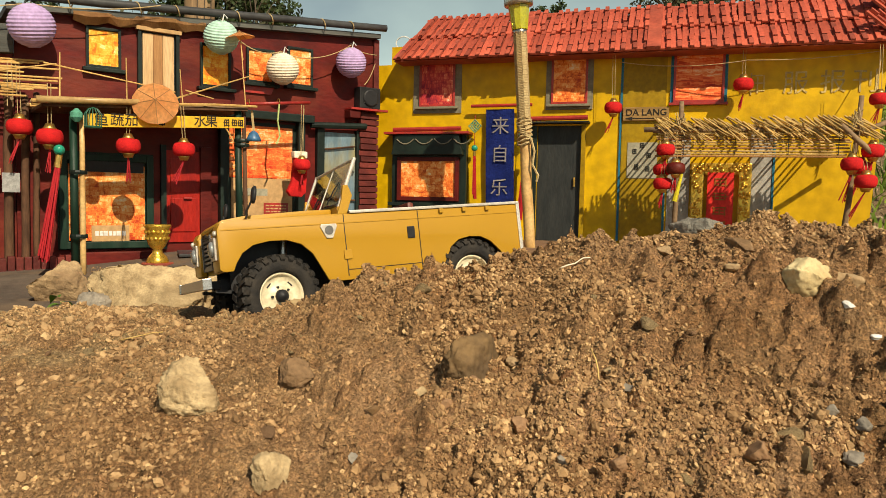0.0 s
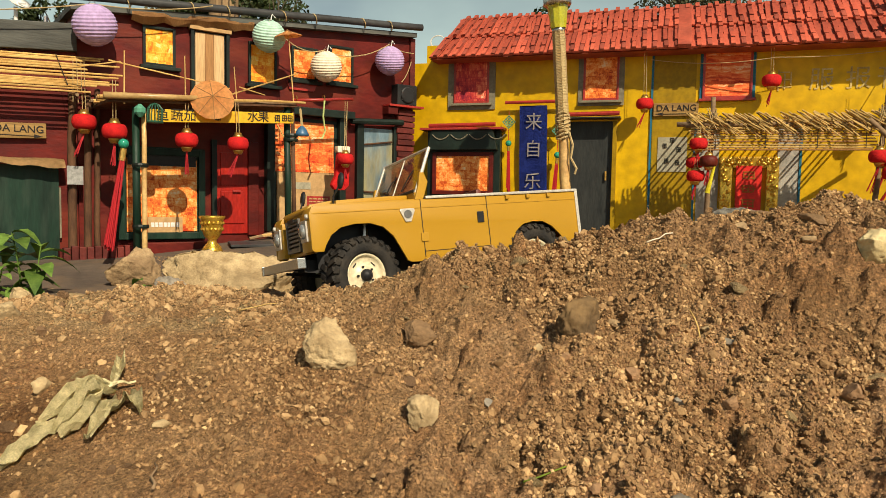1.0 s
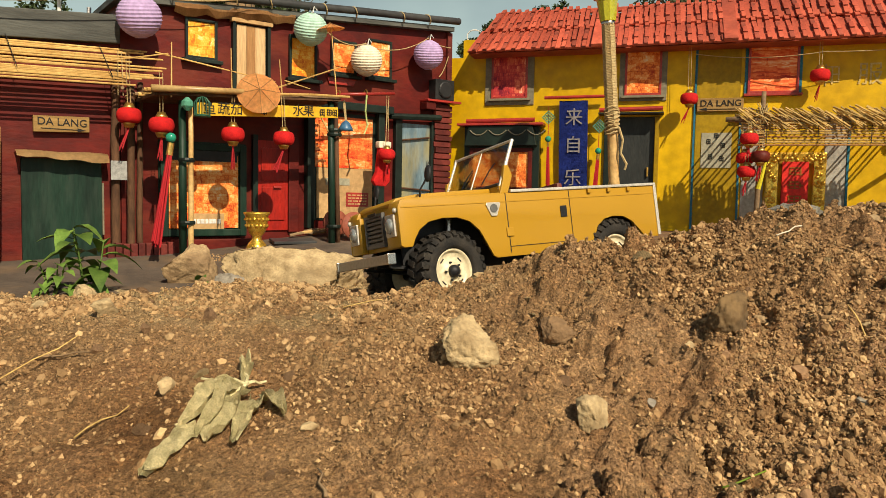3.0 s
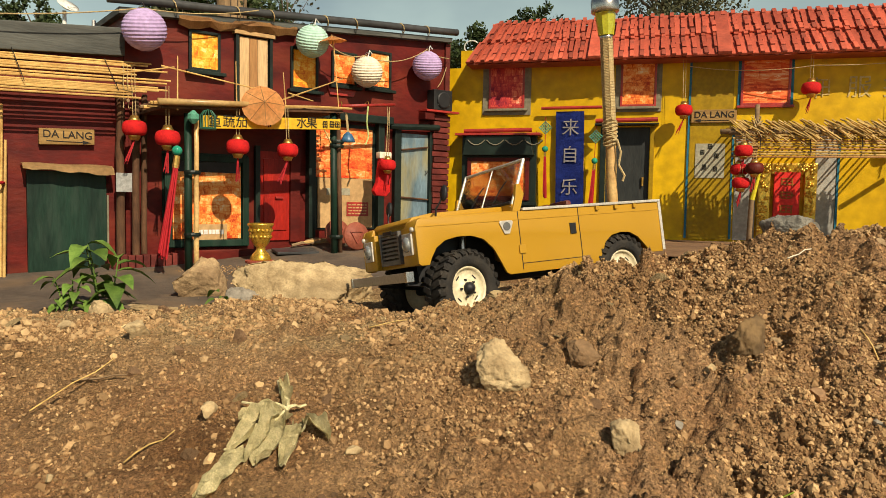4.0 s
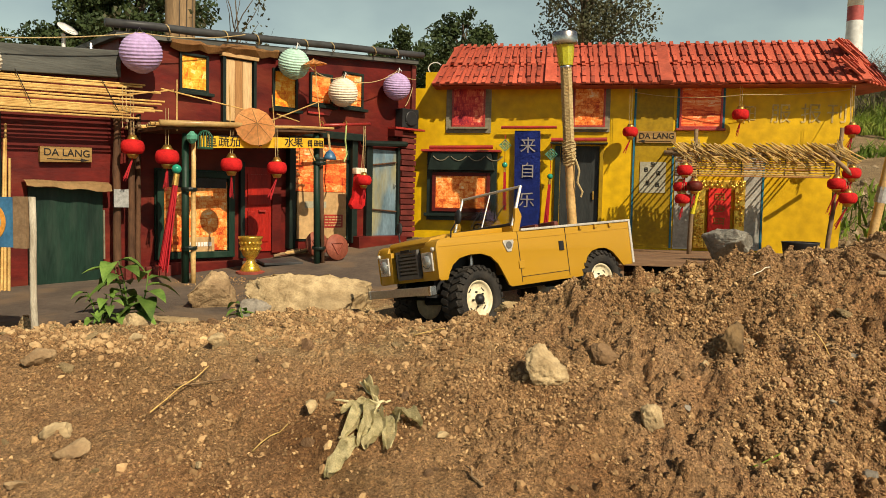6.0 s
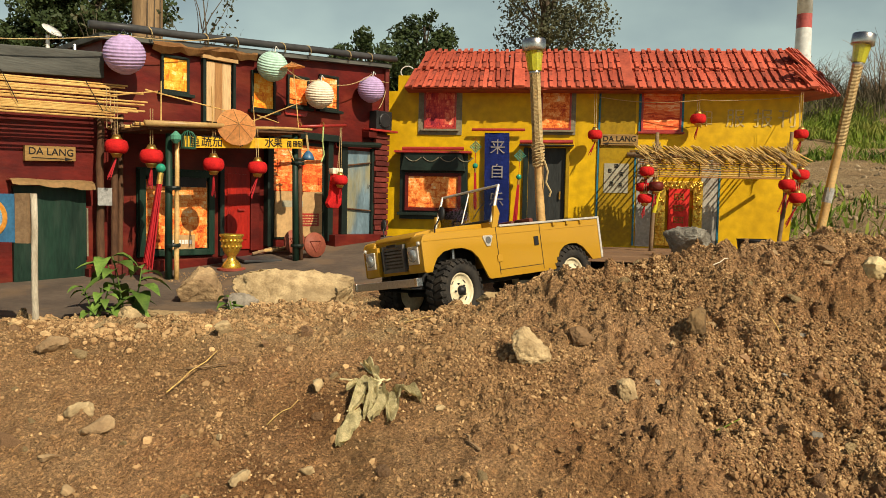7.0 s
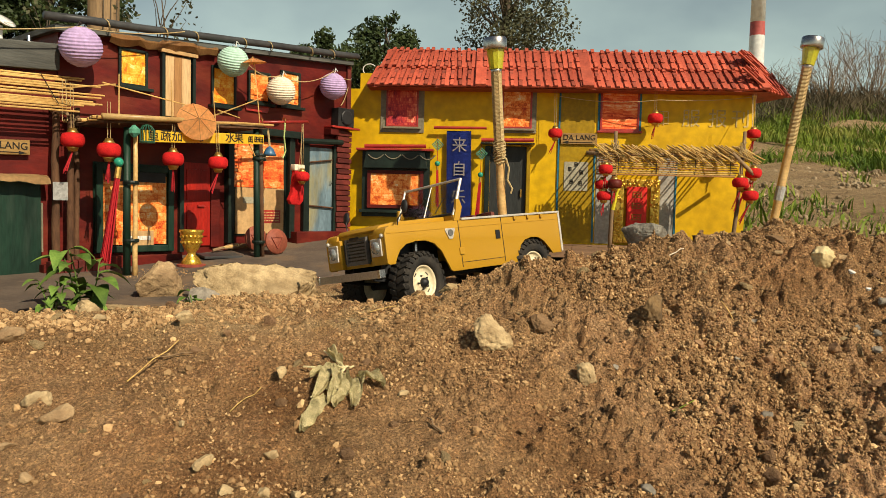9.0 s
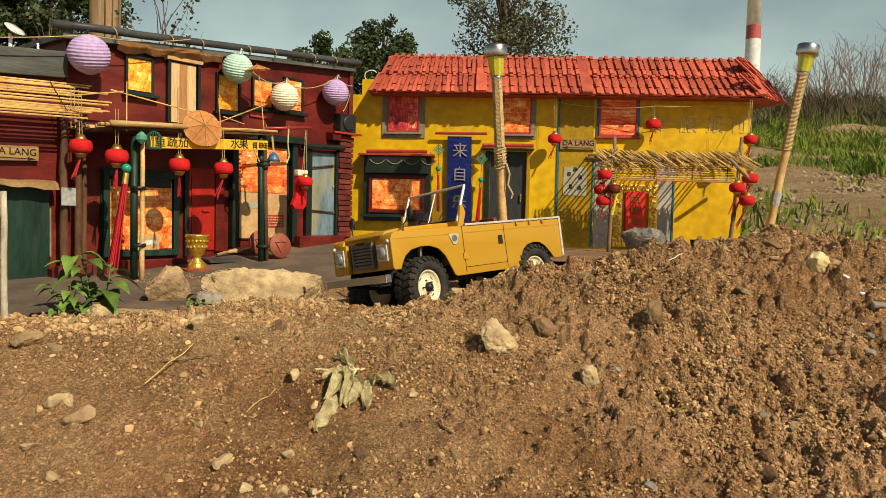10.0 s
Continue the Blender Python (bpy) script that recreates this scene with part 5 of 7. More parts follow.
def wheel(x, y, steer):
    s = 1 if y > 0 else -1
    R = 0.0515
    turn = Matrix.Translation((x, y, 0.0415)) @ Matrix.Rotation(radians(steer), 4, "Z") @ Matrix.Rotation(radians(-90 * s), 4, "X")
    prof = [(0.0300, -0.0165), (0.0335, -0.0195), (0.0430, -0.0200), (0.0480, -0.0170), (0.0497, -0.0100), (0.0500, 0.0), (0.0497, 0.0100), (0.0480, 0.0170), (0.0430, 0.0200), (0.0335, 0.0195), (0.0300, 0.0165)]
    w = part("wheel", lathe([(0.012, -0.012), (0.0295, -0.014), (0.0297, 0.013), (0.0295, 0.0145), (0.0275, 0.0150), (0.0262, 0.0120), (0.0240, 0.0090), (0.0150, 0.0085), (0.0110, 0.0120), (0.0085, 0.0125)], (0, 0, 0), 28, turn=turn), CREAM, truck, "cream steel wheel", smooth=True)
    tyre = part("tyre", lathe(prof + prof[:1], (0, 0, 0), 36, turn=turn, caps=False), RUBBER, w, "black knobbly tyre", smooth=True)
    bm = bmesh.new()
    for k in range(26):
        a = 2 * math.pi * k / 26
        for side in (-1, 1):
            m = turn @ Matrix.Rotation(a + side * 0.06, 4, "Z") @ Matrix.Translation((0.0502, 0, side * 0.0095)) @ Matrix.Rotation(side * 0.4, 4, "X")
            bmesh.ops.create_cube(bm, size=1, matrix=m @ Matrix.Diagonal((0.0042, 0.0068, 0.0150, 1)))
            m = turn @ Matrix.Rotation(a + side * 0.06, 4, "Z") @ Matrix.Translation((0.0470, 0, side * 0.0185)) @ Matrix.Rotation(side * 0.9, 4, "Y")
            bmesh.ops.create_cube(bm, size=1, matrix=m @ Matrix.Diagonal((0.0080, 0.0056, 0.0030, 1)))
    part("tread", bm, RUBBER, tyre)
    hub = part("hub", lathe([(0.0085, 0.0100), (0.0080, 0.0175), (0.0055, 0.0190), (0.0030, 0.0215)], (0, 0, 0), 14, turn=turn), PLASTIC, w, "black hub", smooth=True)
    for k in range(5):
        a = 2 * math.pi * k / 5
        part("nut", lathe([(0.0017, 0.0), (0.0015, 0.003)], turn @ Vector((0.0118 * math.cos(a), 0.0118 * math.sin(a), 0.0112)), 6, turn=turn.to_3x3().to_4x4()), PLASTIC, w)
    for k in range(4):
        a = 2 * math.pi * (k + 0.5) / 4
        m = turn @ Matrix.Rotation(a, 4, "Z") @ Matrix.Translation((0.0200, 0, 0.0088))
        bm = bmesh.new()
        bmesh.ops.create_cube(bm, size=1, matrix=m @ Matrix.Diagonal((0.0016, 0.0075, 0.0012, 1)))
        part("slot", bm, PLASTIC, w)


for x, st in ((0.0, 8), (-0.277, 0)):
    for y in (0.068, -0.068):
        wheel(x, y, st)

# ---- lanterns and hangings ----
def mini_lantern(fac, x, y, z, r=0.0235, cord=0.06, lean=(0.0, 0.0), tassel=0.05, body=None, thread=None, group="little red lanterns", label=""):
    t = thing("red_lantern", fac, (x, y, z), label or "little red velvet lantern with gold rims and a red tassel", "lantern", group)
    prof = [(r * 0.42, -r * 0.62)] + [(r * (0.45 + 0.55 * math.cos(a) ** 0.7), r * 0.62 * math.sin(a)) for a in np.linspace(-1.25, 1.25, 11)] + [(r * 0.42, r * 0.62)]
    part("body", lathe(prof, (x, y, z), 20), body or VELVET, t, smooth=True)
    part("cap", lathe([(r * 0.46, 0), (r * 0.52, r * 0.08), (r * 0.40, r * 0.22), (r * 0.30, r * 0.46)], (x, y, z + r * 0.58), 16), BRASS, t, "gold rim", smooth=True)
    part("cap", lathe([(r * 0.34, -r * 0.42), (r * 0.44, -r * 0.2), (r * 0.52, -r * 0.06), (r * 0.46, 0)], (x, y, z - r * 0.58), 16), BRASS, t, "gold rim", smooth=True)
    if cord:
        bm = rod((x - 0.003, y, z + r), (x - 0.002 + lean[0] * 0.2, y, z + r + cord), 0.0007, seg=5)
        rod((x + 0.003, y, z + r), (x + 0.004 + lean[0] * 0.2, y, z + r + cord), 0.0007, seg=5, bm=bm)
        part("cord", bm, STRING, t)
    if tassel:
        rnd, bm = random.Random(int(x * 977 + z * 331)), bmesh.new()
        p = Vector((x, y, z - r))
        q = p + Vector((lean[0], lean[1], -tassel))
        for k in range(7):
            j = Vector((rnd.uniform(-1, 1), rnd.uniform(-1, 1), 0)) * 0.0035
            rod(p + j * 0.3, q + j * 1.6 + Vector((0, 0, rnd.uniform(-0.006, 0.006))), 0.0010, 0.0008, 5, bm)
        part("tassel", bm, thread or TASSEL, t)
    return t


mini_lantern(RED, -0.886, -0.076, 0.290, 0.025, 0.10, (-0.015, 0), 0.045)
mini_lantern(RED, -0.843, -0.155, 0.268, 0.025, 0.08, (-0.004, 0), 0.045)
mini_lantern(RED, -0.699, -0.168, 0.258, 0.0245, 0.055, (0.0, 0), 0.05)
mini_lantern(RED, -0.589, -0.182, 0.256, 0.0235, 0.07, (-0.022, 0), 0.05)
mini_lantern(RED, -0.285, -0.125, 0.238, 0.0215, 0.125, (0.0, 0), 0.028)
mini_lantern(YEL, -0.152, -0.052, 0.400, 0.0225, 0.12, (-0.016, 0), 0.035, label="little red lantern hanging from the eaves")
mini_lantern(YEL, 0.154, -0.050, 0.451, 0.0235, 0.08, (-0.008, 0), 0.035, label="little red lantern hanging from the eaves")
for x, y, z, b in ((-0.019, -0.217, 0.282, None), (0.004, -0.240, 0.239, MAROON), (-0.025, -0.200, 0.238, None), (-0.023, -0.225, 0.205, None)):
    mini_lantern(YEL, x, y, z, 0.021, 0.02, (-0.004, 0), 0.03, b, group="lantern cluster at the thatched porch")
for x, y, z in ((0.363, -0.220, 0.251), (0.389, -0.230, 0.214), (0.406, -0.20, 0.280), (0.388, -0.18, 0.245)):
    mini_lantern(YEL, x, y, z, 0.0225, 0.02, (-0.016 if x < 0.38 else -0.024, 0), 0.055, group="lantern cluster at the thatched porch")
mini_lantern(YEL, 0.436, -0.100, 0.403, 0.021, 0.10, (-0.01, 0), 0.03, label="little red lantern hanging from the porch post")
t = thing("yellow_tassel", YEL, (0.012, -0.225, 0.185), "bright yellow thread tassel hanging among the lanterns", "tassel")
part("threads", rod((0.018, -0.222, 0.228), (0.004, -0.222, 0.165), 0.003, 0.006), mat("yellow_thread", (0.70, 0.62, 0.03), (0.55, 0.46, 0.02), 60, 0.7), t)


def paper_lantern(x, y, z, r, material, label, tilt=12):
    t = thing("paper_lantern", RED, (x, y, z), label, "lantern", "round paper lanterns")
    prof, n = [], 15
    for i in range(n * 2 + 1):
        a = -1.32 + 2.64 * i / (2 * n)
        rr = r * math.cos(a) + (0.0011 if i % 2 else -0.0004)
        prof.append((rr, r * 0.97 * math.sin(a)))
    turn = Matrix.Rotation(radians(tilt), 4, "X") @ Matrix.Rotation(radians(-8), 4, "Y")
    part("shade", lathe(prof, (x, y, z), 28, turn=turn, caps=False), material, t, smooth=False)
    for s in (-1, 1):
        ring = [Vector((x, y, z)) + turn @ Vector((r * 0.25 * math.cos(a), r * 0.25 * math.sin(a), s * r * 0.945)) for a in np.linspace(0, 2 * math.pi, 15)]
        part("ring", tube(ring, 0.0012, 5), material, t)
    top = Vector((x, y, z)) + turn @ Vector((0, 0, r * 0.96))
    part("hanger", tube([top + Vector((-0.008, 0, -0.002)), top + Vector((0, 0, 0.012)), top + Vector((0.008, 0, -0.002))], 0.0008, 5), STEEL, t)
    return top


L1 = paper_lantern(-0.859, -0.057, 0.500, 0.0450, LAVENDER, "round lavender ribbed paper lantern")
L2 = paper_lantern(-0.461, -0.052, 0.534, 0.0400, MINT, "round mint green ribbed paper lantern", 20)
L3 = paper_lantern(-0.304, -0.052, 0.479, 0.0400, CREAMPAPER, "round cream ribbed paper lantern")
L4 = paper_lantern(-0.108, -0.049, 0.519, 0.0400, LAVENDER, "round lavender ribbed paper lantern")
paper_lantern(-1.19, -0.13, 0.428, 0.040, CREAMPAPER, "round cream ribbed paper lantern beside the cane awning")
cable = thing("light_cable", RED, (-0.5, -0.06, 0.55), "pale cable strung between the paper lanterns", "cable")
bm = tube(sag((-1.30, -0.04, 0.475), L1, 0.012), 0.0013, 5)
for a, b, d in ((L1, (-0.60, -0.05, 0.585), 0.01), (L2, L3 + Vector((0, 0, 0.004)), 0.03), (L3, L4 + Vector((0, 0, 0.006)), 0.022), (L4, (-0.01, -0.02, 0.555), 0.004)):
    tube(sag(a, b, d), 0.0013, 5, bm)
part("wire", bm, STRING, cable, kind="stuff")
for p in (L2, L3, L4):
    part("bulb_clip", tube([p + Vector((0.004, 0, 0)), p + Vector((0.008, 0, 0.016)), p + Vector((0.016, 0, 0.008))], 0.0016, 6), WHITE, cable)


def parasol(x, y, z, r, turn, label):
    t = thing("paper_parasol", RED, (x, y, z), label, "parasol")
    bm, n = bmesh.new(), 16
    m = Matrix.Translation((x, y, z)) @ turn
    tip = bm.verts.new(m @ Vector((0, 0, r * 0.42)))
    rim = [bm.verts.new(m @ Vector((r * math.cos(2 * math.pi * k / n), r * math.sin(2 * math.pi * k / n), 0.0 if k % 2 else r * 0.03))) for k in range(n)]
    for k in range(n):
        bm.faces.new((tip, rim[k], rim[(k + 1) % n]))
    bmesh.ops.solidify(bm, geom=bm.faces[:], thickness=0.0006)
    part("canopy", bm, PARASOL, t)
    for k in range(0, n, 2):
        p = m @ Vector((r * math.cos(2 * math.pi * k / n), r * math.sin(2 * math.pi * k / n), r * 0.02))
        part("rib", rod(m @ Vector((0, 0, r * 0.45)), p, 0.0008, seg=4), OAK, t)
    part("stick", rod(m @ Vector((0, 0, r * 0.52)), m @ Vector((0, 0, -r * 1.5)), 0.0010, seg=6), CANE, t)


parasol(-0.648, -0.183, 0.348, 0.047, Matrix.Rotation(radians(70), 4, "X") @ Matrix.Rotation(radians(-14), 4, "Y"), "open orange paper parasol propped on the shop canopy")
parasol(-0.434, -0.104, 0.528, 0.034, Matrix.Rotation(radians(-8), 4, "Y"), "small orange paper parasol standing upright")


def big_tassel(fac, p, q, bead, label, knot=None, body=TASSEL, width=0.008):
    """A bead with a long tassel from p down to q."""
    p, q = Vector(p), Vector(q)
    t = thing("tassel", fac, q, label, "tassel")
    part("bead", lathe([(bead * math.cos(a) + 0.0002, bead * math.sin(a)) for a in np.linspace(-1.5, 1.5, 9)], p + Vector((0, 0, bead)), 14), JADE, t, "jade green bead", smooth=True)
    part("collar", rod(p, p.lerp(q, 0.12), width * 0.55, width * 0.6, 10), BRASS, t)
    bm, rnd = bmesh.new(), random.Random(5)
    for k in range(28):
        j = Vector((rnd.uniform(-1, 1), rnd.uniform(-1, 1), 0)).normalized() * rnd.random() ** 0.5
        rod(p.lerp(q, 0.1) + j * width * 0.45, q + j * width + Vector((0, 0, rnd.uniform(-0.004, 0.012))), 0.0020, 0.0016, 4, bm)
    part("threads", bm, body, t)
    if knot:
        bm = rod(p + Vector((0, 0, bead * 2)), Vector(knot) + Vector((0, 0, 0.03)), 0.0010, seg=5)
        part("cord", bm, TASSEL, t)
        bm = bmesh.new()
        c = Vector(knot)
        for k in range(5):
            d = -0.012 + 0.006 * k
            tube([c + Vector((d - 0.013, 0, d + 0.013)), c + Vector((d, -0.002, d)), c + Vector((d + 0.013, 0, d - 0.013))], 0.0019, 5, bm)
            tube([c + Vector((d - 0.013, -0.002, -d - 0.013)), c + Vector((d, 0.001, -d)), c + Vector((d + 0.013, -0.002, -d + 0.013))], 0.0019, 5, bm)
        bm.transform(Matrix.Translation(c) @ Matrix.Diagonal((0.72, 1, 0.72, 1)) @ Matrix.Translation(-c))
        part("knot", bm, CORDGREEN, t, "green woven knot")


big_tassel(RED, (-0.829, -0.170, 0.232), (-0.862, -0.175, 0.024), 0.0105, "long dark red tassel under a jade bead", width=0.0115)
big_tassel(YEL, (-0.520, -0.03, 0.292), (-0.518, -0.03, 0.165), 0.0085, "red tassel with a green knot hanging beside the banner", (-0.520, -0.03, 0.360), width=0.0055)
big_tassel(YEL, (-0.382, -0.03, 0.259), (-0.392, -0.03, 0.110), 0.0085, "red tassel with a green knot hanging beside the banner", (-0.380, -0.03, 0.334), width=0.0075)

# banner
ban = thing("banner", YEL, (-0.454, -0.02, 0.10), "blue cloth banner with three pale characters", "banner")
bm = bmesh.new()
rows = []
for i in range(13):
    z = 0.406 - 0.0266 * i
    rows.append([bm.verts.new((-0.493 + 0.013 * k + 0.0012 * i * 0.4, -0.018 + 0.0016 * math.sin(i * 0.9 + k), z)) for k in range(7)])
for a, b in zip(rows, rows[1:]):
    for k in range(6):
        bm.faces.new((a[k], b[k], b[k + 1], a[k + 1]))
bmesh.ops.solidify(bm, geom=bm.faces[:], thickness=0.0015)
part("cloth", bm, BLUE, ban, smooth=True)
part("rod", rod((-0.534, -0.022, 0.415), (-0.366, -0.022, 0.416), 0.0045), REDTRIM, ban, "red hanging rod")
for c, z in (("来", 0.358), ("自", 0.282), ("乐", 0.192)):
    writing(c, 0.050, (-0.451, -0.0215, z), SILVERINK, "character", ban)
# name boards
sg = thing("sign_board", RED, (-1.0, -0.006, 0.256), "brown wooden name board with an arrow below the word", "sign")
part("board", prism([(-1.053, 0.250), (-0.949, 0.255), (-0.949, 0.287), (-1.053, 0.283)], -0.010, 0.0025), SIGNWOOD, sg, bevel=0.0008)
writing("DA LANG", 0.0215, (-1.0, -0.0108, 0.272), INK, "lettering", sg)
bm = box(-1.040, -0.962, -0.0110, -0.0101, 0.2575, 0.2590)
part("arrow", prism([(-0.972, 0.2545), (-0.956, 0.2583), (-0.972, 0.262)], -0.0112, -0.0101, bm), INK, sg)
sg = thing("sign_board", YEL, (-0.072, -0.006, 0.37), "weathered wooden name board with an arrow below the word", "sign")
part("board", box(-0.130, -0.016, -0.010, -0.0028, 0.372, 0.406), SIGNWOOD, sg, bevel=0.0008)
writing("DA LANG", 0.0235, (-0.072, -0.0108, 0.392), INK, "lettering", sg)
bm = box(-0.112, -0.030, -0.0112, -0.0101, 0.3765, 0.3780)
part("arrow", prism([(-0.106, 0.373), (-0.124, 0.3772), (-0.106, 0.3815)], -0.0114, -0.0101, bm), INK, sg)
nt = thing("notice", YEL, (-0.078, -0.005, 0.225), "grey paper notice pasted on the yellow wall", "notice")
part("paper", box(-0.116, -0.041, -0.0045, -0.0028, 0.224, 0.316), PAPERGREY, nt)
for k, (x, z) in enumerate(((-0.104, 0.285), (-0.085, 0.300), (-0.068, 0.275), (-0.098, 0.245), (-0.070, 0.240))):
    part("mark", strokes(x, z, 0.012, 0.016, -0.0046, k, 0.0014), INK, nt)
# characters on the wall
wc = thing("wall_characters", YEL, (0.31, -0.003, 0.415), "pale characters painted on the yellow wall", "lettering")
part("worn_character", strokes(0.170, 0.432, 0.042, 0.056, -0.0005, 3), CARVED, wc)
for c, x in (("服", 0.276), ("报", 0.359), ("刊", 0.429)):
    writing(c, 0.060, (x, -0.0012, 0.456), CARVED, "character", wc)
# gold frame with red tablet
gf = thing("gold_frame", YEL, (0.113, -0.01, 0.075), "ornate gold frame round a red paper tablet", "frame")
part("frame", frame_bars(0.044, 0.186, 0.062, 0.264, 0.030, -0.016, -0.003), GOLD, gf, bevel=0.004)
rnd = random.Random(8)
for k in range(130):
    s = rnd.random()
    if k < 92:
        x, z = (0.055 if k % 2 else 0.171) + rnd.uniform(-0.010, 0.010), 0.07 + 0.185 * s
    else:
        x, z = 0.05 + 0.130 * s, 0.250 + rnd.uniform(-0.008, 0.010)
    part("ornament", lathe([(0.0055, 0), (0.0045, 0.003), (0.002, 0.0048)], (x, -0.0158, z), 7, turn=Matrix.Rotation(radians(90), 4, "X")), GOLD, gf, smooth=True)
part("tablet", box(0.083, 0.145, -0.0175, -0.0035, 0.085, 0.240), REDPAPER, gf, "red paper tablet")
for k in range(4):
    part("character", strokes(0.096, 0.095 + 0.036 * k, 0.036, 0.024, -0.0176, k + 20, 0.003), mat("dark_gold_ink", (0.35, 0.12, 0.02), None, 30, 0.5) if k == 0 else bpy.data.materials["dark_gold_ink"], gf)

# thatched porch
po = thing("thatched_porch", YEL, (0.17, -0.19, 0.06), "little porch of thatch and split cane on sticks", "porch")
for x0, x1, z1, r in ((0.004, 0.012, 0.395, 0.0065), (0.356, 0.382, 0.400, 0.0065)):
    part("post", rod((x0, -0.19, 0.03), (x1, -0.185, z1), r, r * 0.8, 8, wobble=0.002, steps=5, seed=int(x0 * 50)), TWIG, po, smooth=True)
for a, b, r in (((-0.070, -0.175, 0.332), (0.06, -0.18, 0.336), 0.006), ((0.34, -0.21, 0.335), (0.40, -0.215, 0.275), 0.006), ((0.39, -0.15, 0.325), (0.450, -0.11, 0.350), 0.006),
                ((-0.05, -0.188, 0.328), (0.385, -0.188, 0.330), 0.005), ((-0.04, -0.012, 0.352), (0.40, -0.012, 0.355), 0.005)):
    part("beam", rod(a, b, r, seg=8, wobble=0.002, steps=4, seed=3), TWIG, po, smooth=True)
rnd = random.Random(21)
for k in range(26):
    x = -0.035 + 0.0163 * k + rnd.uniform(-0.003, 0.003)
    part("rafter", rod((x, -0.008, 0.352 + rnd.uniform(-0.004, 0.006)), (x + rnd.uniform(-0.006, 0.006), -0.205 + rnd.uniform(-0.01, 0.01), 0.334 + rnd.uniform(-0.003, 0.004)), 0.0024, seg=6), STRAW, po)
for k in range(200):
    x = -0.050 + 0.00217 * k + rnd.uniform(-0.004, 0.004)
    ln = rnd.uniform(0.045, 0.075)
    a = Vector((x, -0.165 + rnd.uniform(-0.02, 0.02), 0.348 + rnd.uniform(-0.008, 0.014)))
    part("straw", rod(a, a + Vector((ln * rnd.uniform(0.55, 0.85), -0.035, -ln * rnd.uniform(0.45, 0.72))), 0.0023, 0.0016, 5), STRAW, po)
for k in range(9):
    z = 0.270 + 0.0064 * k
    part("cane", rod((-0.038 + rnd.uniform(-0.006, 0.004), -0.196 + 0.0006 * k, z + rnd.uniform(-0.0015, 0.0015)), (0.362 + rnd.uniform(-0.008, 0.006), -0.196 + 0.0006 * k, z - 0.002 + rnd.uniform(-0.002, 0.002)), 0.0022, seg=6), STRAW if k % 3 else OAK, po)
for x in (0.02, 0.13, 0.24, 0.34):
    part("binding", tube([(x, -0.199, 0.272 + 0.008 * i) for i in range(8)], 0.0010, 4), INK, po)
for p0 in ((0.010, -0.19, 0.34), (0.374, -0.19, 0.345)):
    bm = bmesh.new()
    for k in range(6):
        j = [Vector((rnd.uniform(-0.014, 0.014), rnd.uniform(-0.014, 0.006), rnd.uniform(-0.03, 0.03))) for _ in range(4)]
        tube([Vector(p0) + q for q in j], 0.0011, 4, bm)
    part("lashing", bm, STRING, po)

# shop canopy of the maroon house
cp = thing("shop_canopy", RED, (-0.65, -0.1, 0.0), "shop canopy of twigs on green and bamboo posts", "canopy")
rnd = random.Random(31)
part("roof", prism([(-0.858, 0.326), (-0.440, 0.352), (-0.440, 0.358), (-0.858, 0.332)], -0.168, -0.001), BARKPOST, cp, "flat roof of dark twigs")
for k in range(16):
    y = -0.012 - 0.0105 * k
    part("twig", rod((-0.868 + rnd.uniform(-0.01, 0.02), y, 0.335 + rnd.uniform(0, 0.004)), (-0.432 + rnd.uniform(-0.02, 0.012), y + rnd.uniform(-0.006, 0.006), 0.3625 + rnd.uniform(0, 0.004)), 0.0038, 0.0026, 6, wobble=0.002, steps=5, seed=k), TWIG if k % 3 else CANE, cp)
part("front_pole", rod((-0.868, -0.176, 0.338), (-0.63, -0.176, 0.352), 0.0072, 0.006, 10), BAMBOO, cp, "thick bamboo pole", smooth=True)
for a, b in (((-0.797, -0.142, -0.02), (-0.800, -0.150, 0.322)), ((-0.452, -0.152, 0.0), (-0.458, -0.152, 0.352))):
    part("post", rod(a, b, 0.0085, 0.0075, 10), GREEN, cp, "green painted post", smooth=True)
part("post", rod((-0.786, -0.158, -0.02), (-0.786, -0.160, 0.315), 0.0062, 0.005, 8, wobble=0.0012, steps=5), BAMBOO, cp, "bamboo post", smooth=True)
part("post", rod((-0.438, -0.156, 0.0), (-0.443, -0.150, 0.350), 0.006, 0.005, 8), BARKPOST, cp, smooth=True)
for u, z in ((-0.792, 0.07), (-0.792, 0.20), (-0.448, 0.275), (-0.448, 0.285), (-0.448, 0.06)):
    part("band", lathe([(0.0165, -0.004), (0.0175, 0), (0.0165, 0.004)], (u, -0.152, z), 12, caps=False), GREENBLK, cp)
st = part("sign_strip", prism([(-0.777, 0.291), (-0.452, 0.312), (-0.452, 0.336), (-0.777, 0.318)], -0.176, -0.170), YELLOWSTRIP, cp, "yellow sign strip with black characters", bevel=0.0006)
for c, u in (("鱼", -0.752), ("蔬", -0.722), ("茄", -0.694), ("水", -0.552), ("果", -0.527)):
    writing(c, 0.028, (u, -0.1768, 0.305 + (u + 0.777) * 0.0615), INK, "character", st)
for k, u in enumerate((-0.500, -0.482, -0.468, -0.64)):
    part("character", strokes(u, 0.300 + (u + 0.777) * 0.0615 - 0.005, 0.014, 0.018, -0.1762, k + 40, 0.0016), INK, st)
rail = part("hanging_rail", rod((-0.425, -0.12, 0.374), (-0.262, -0.12, 0.392), 0.0042, seg=8), REDTRIM, cp, "red hanging rail", smooth=True)
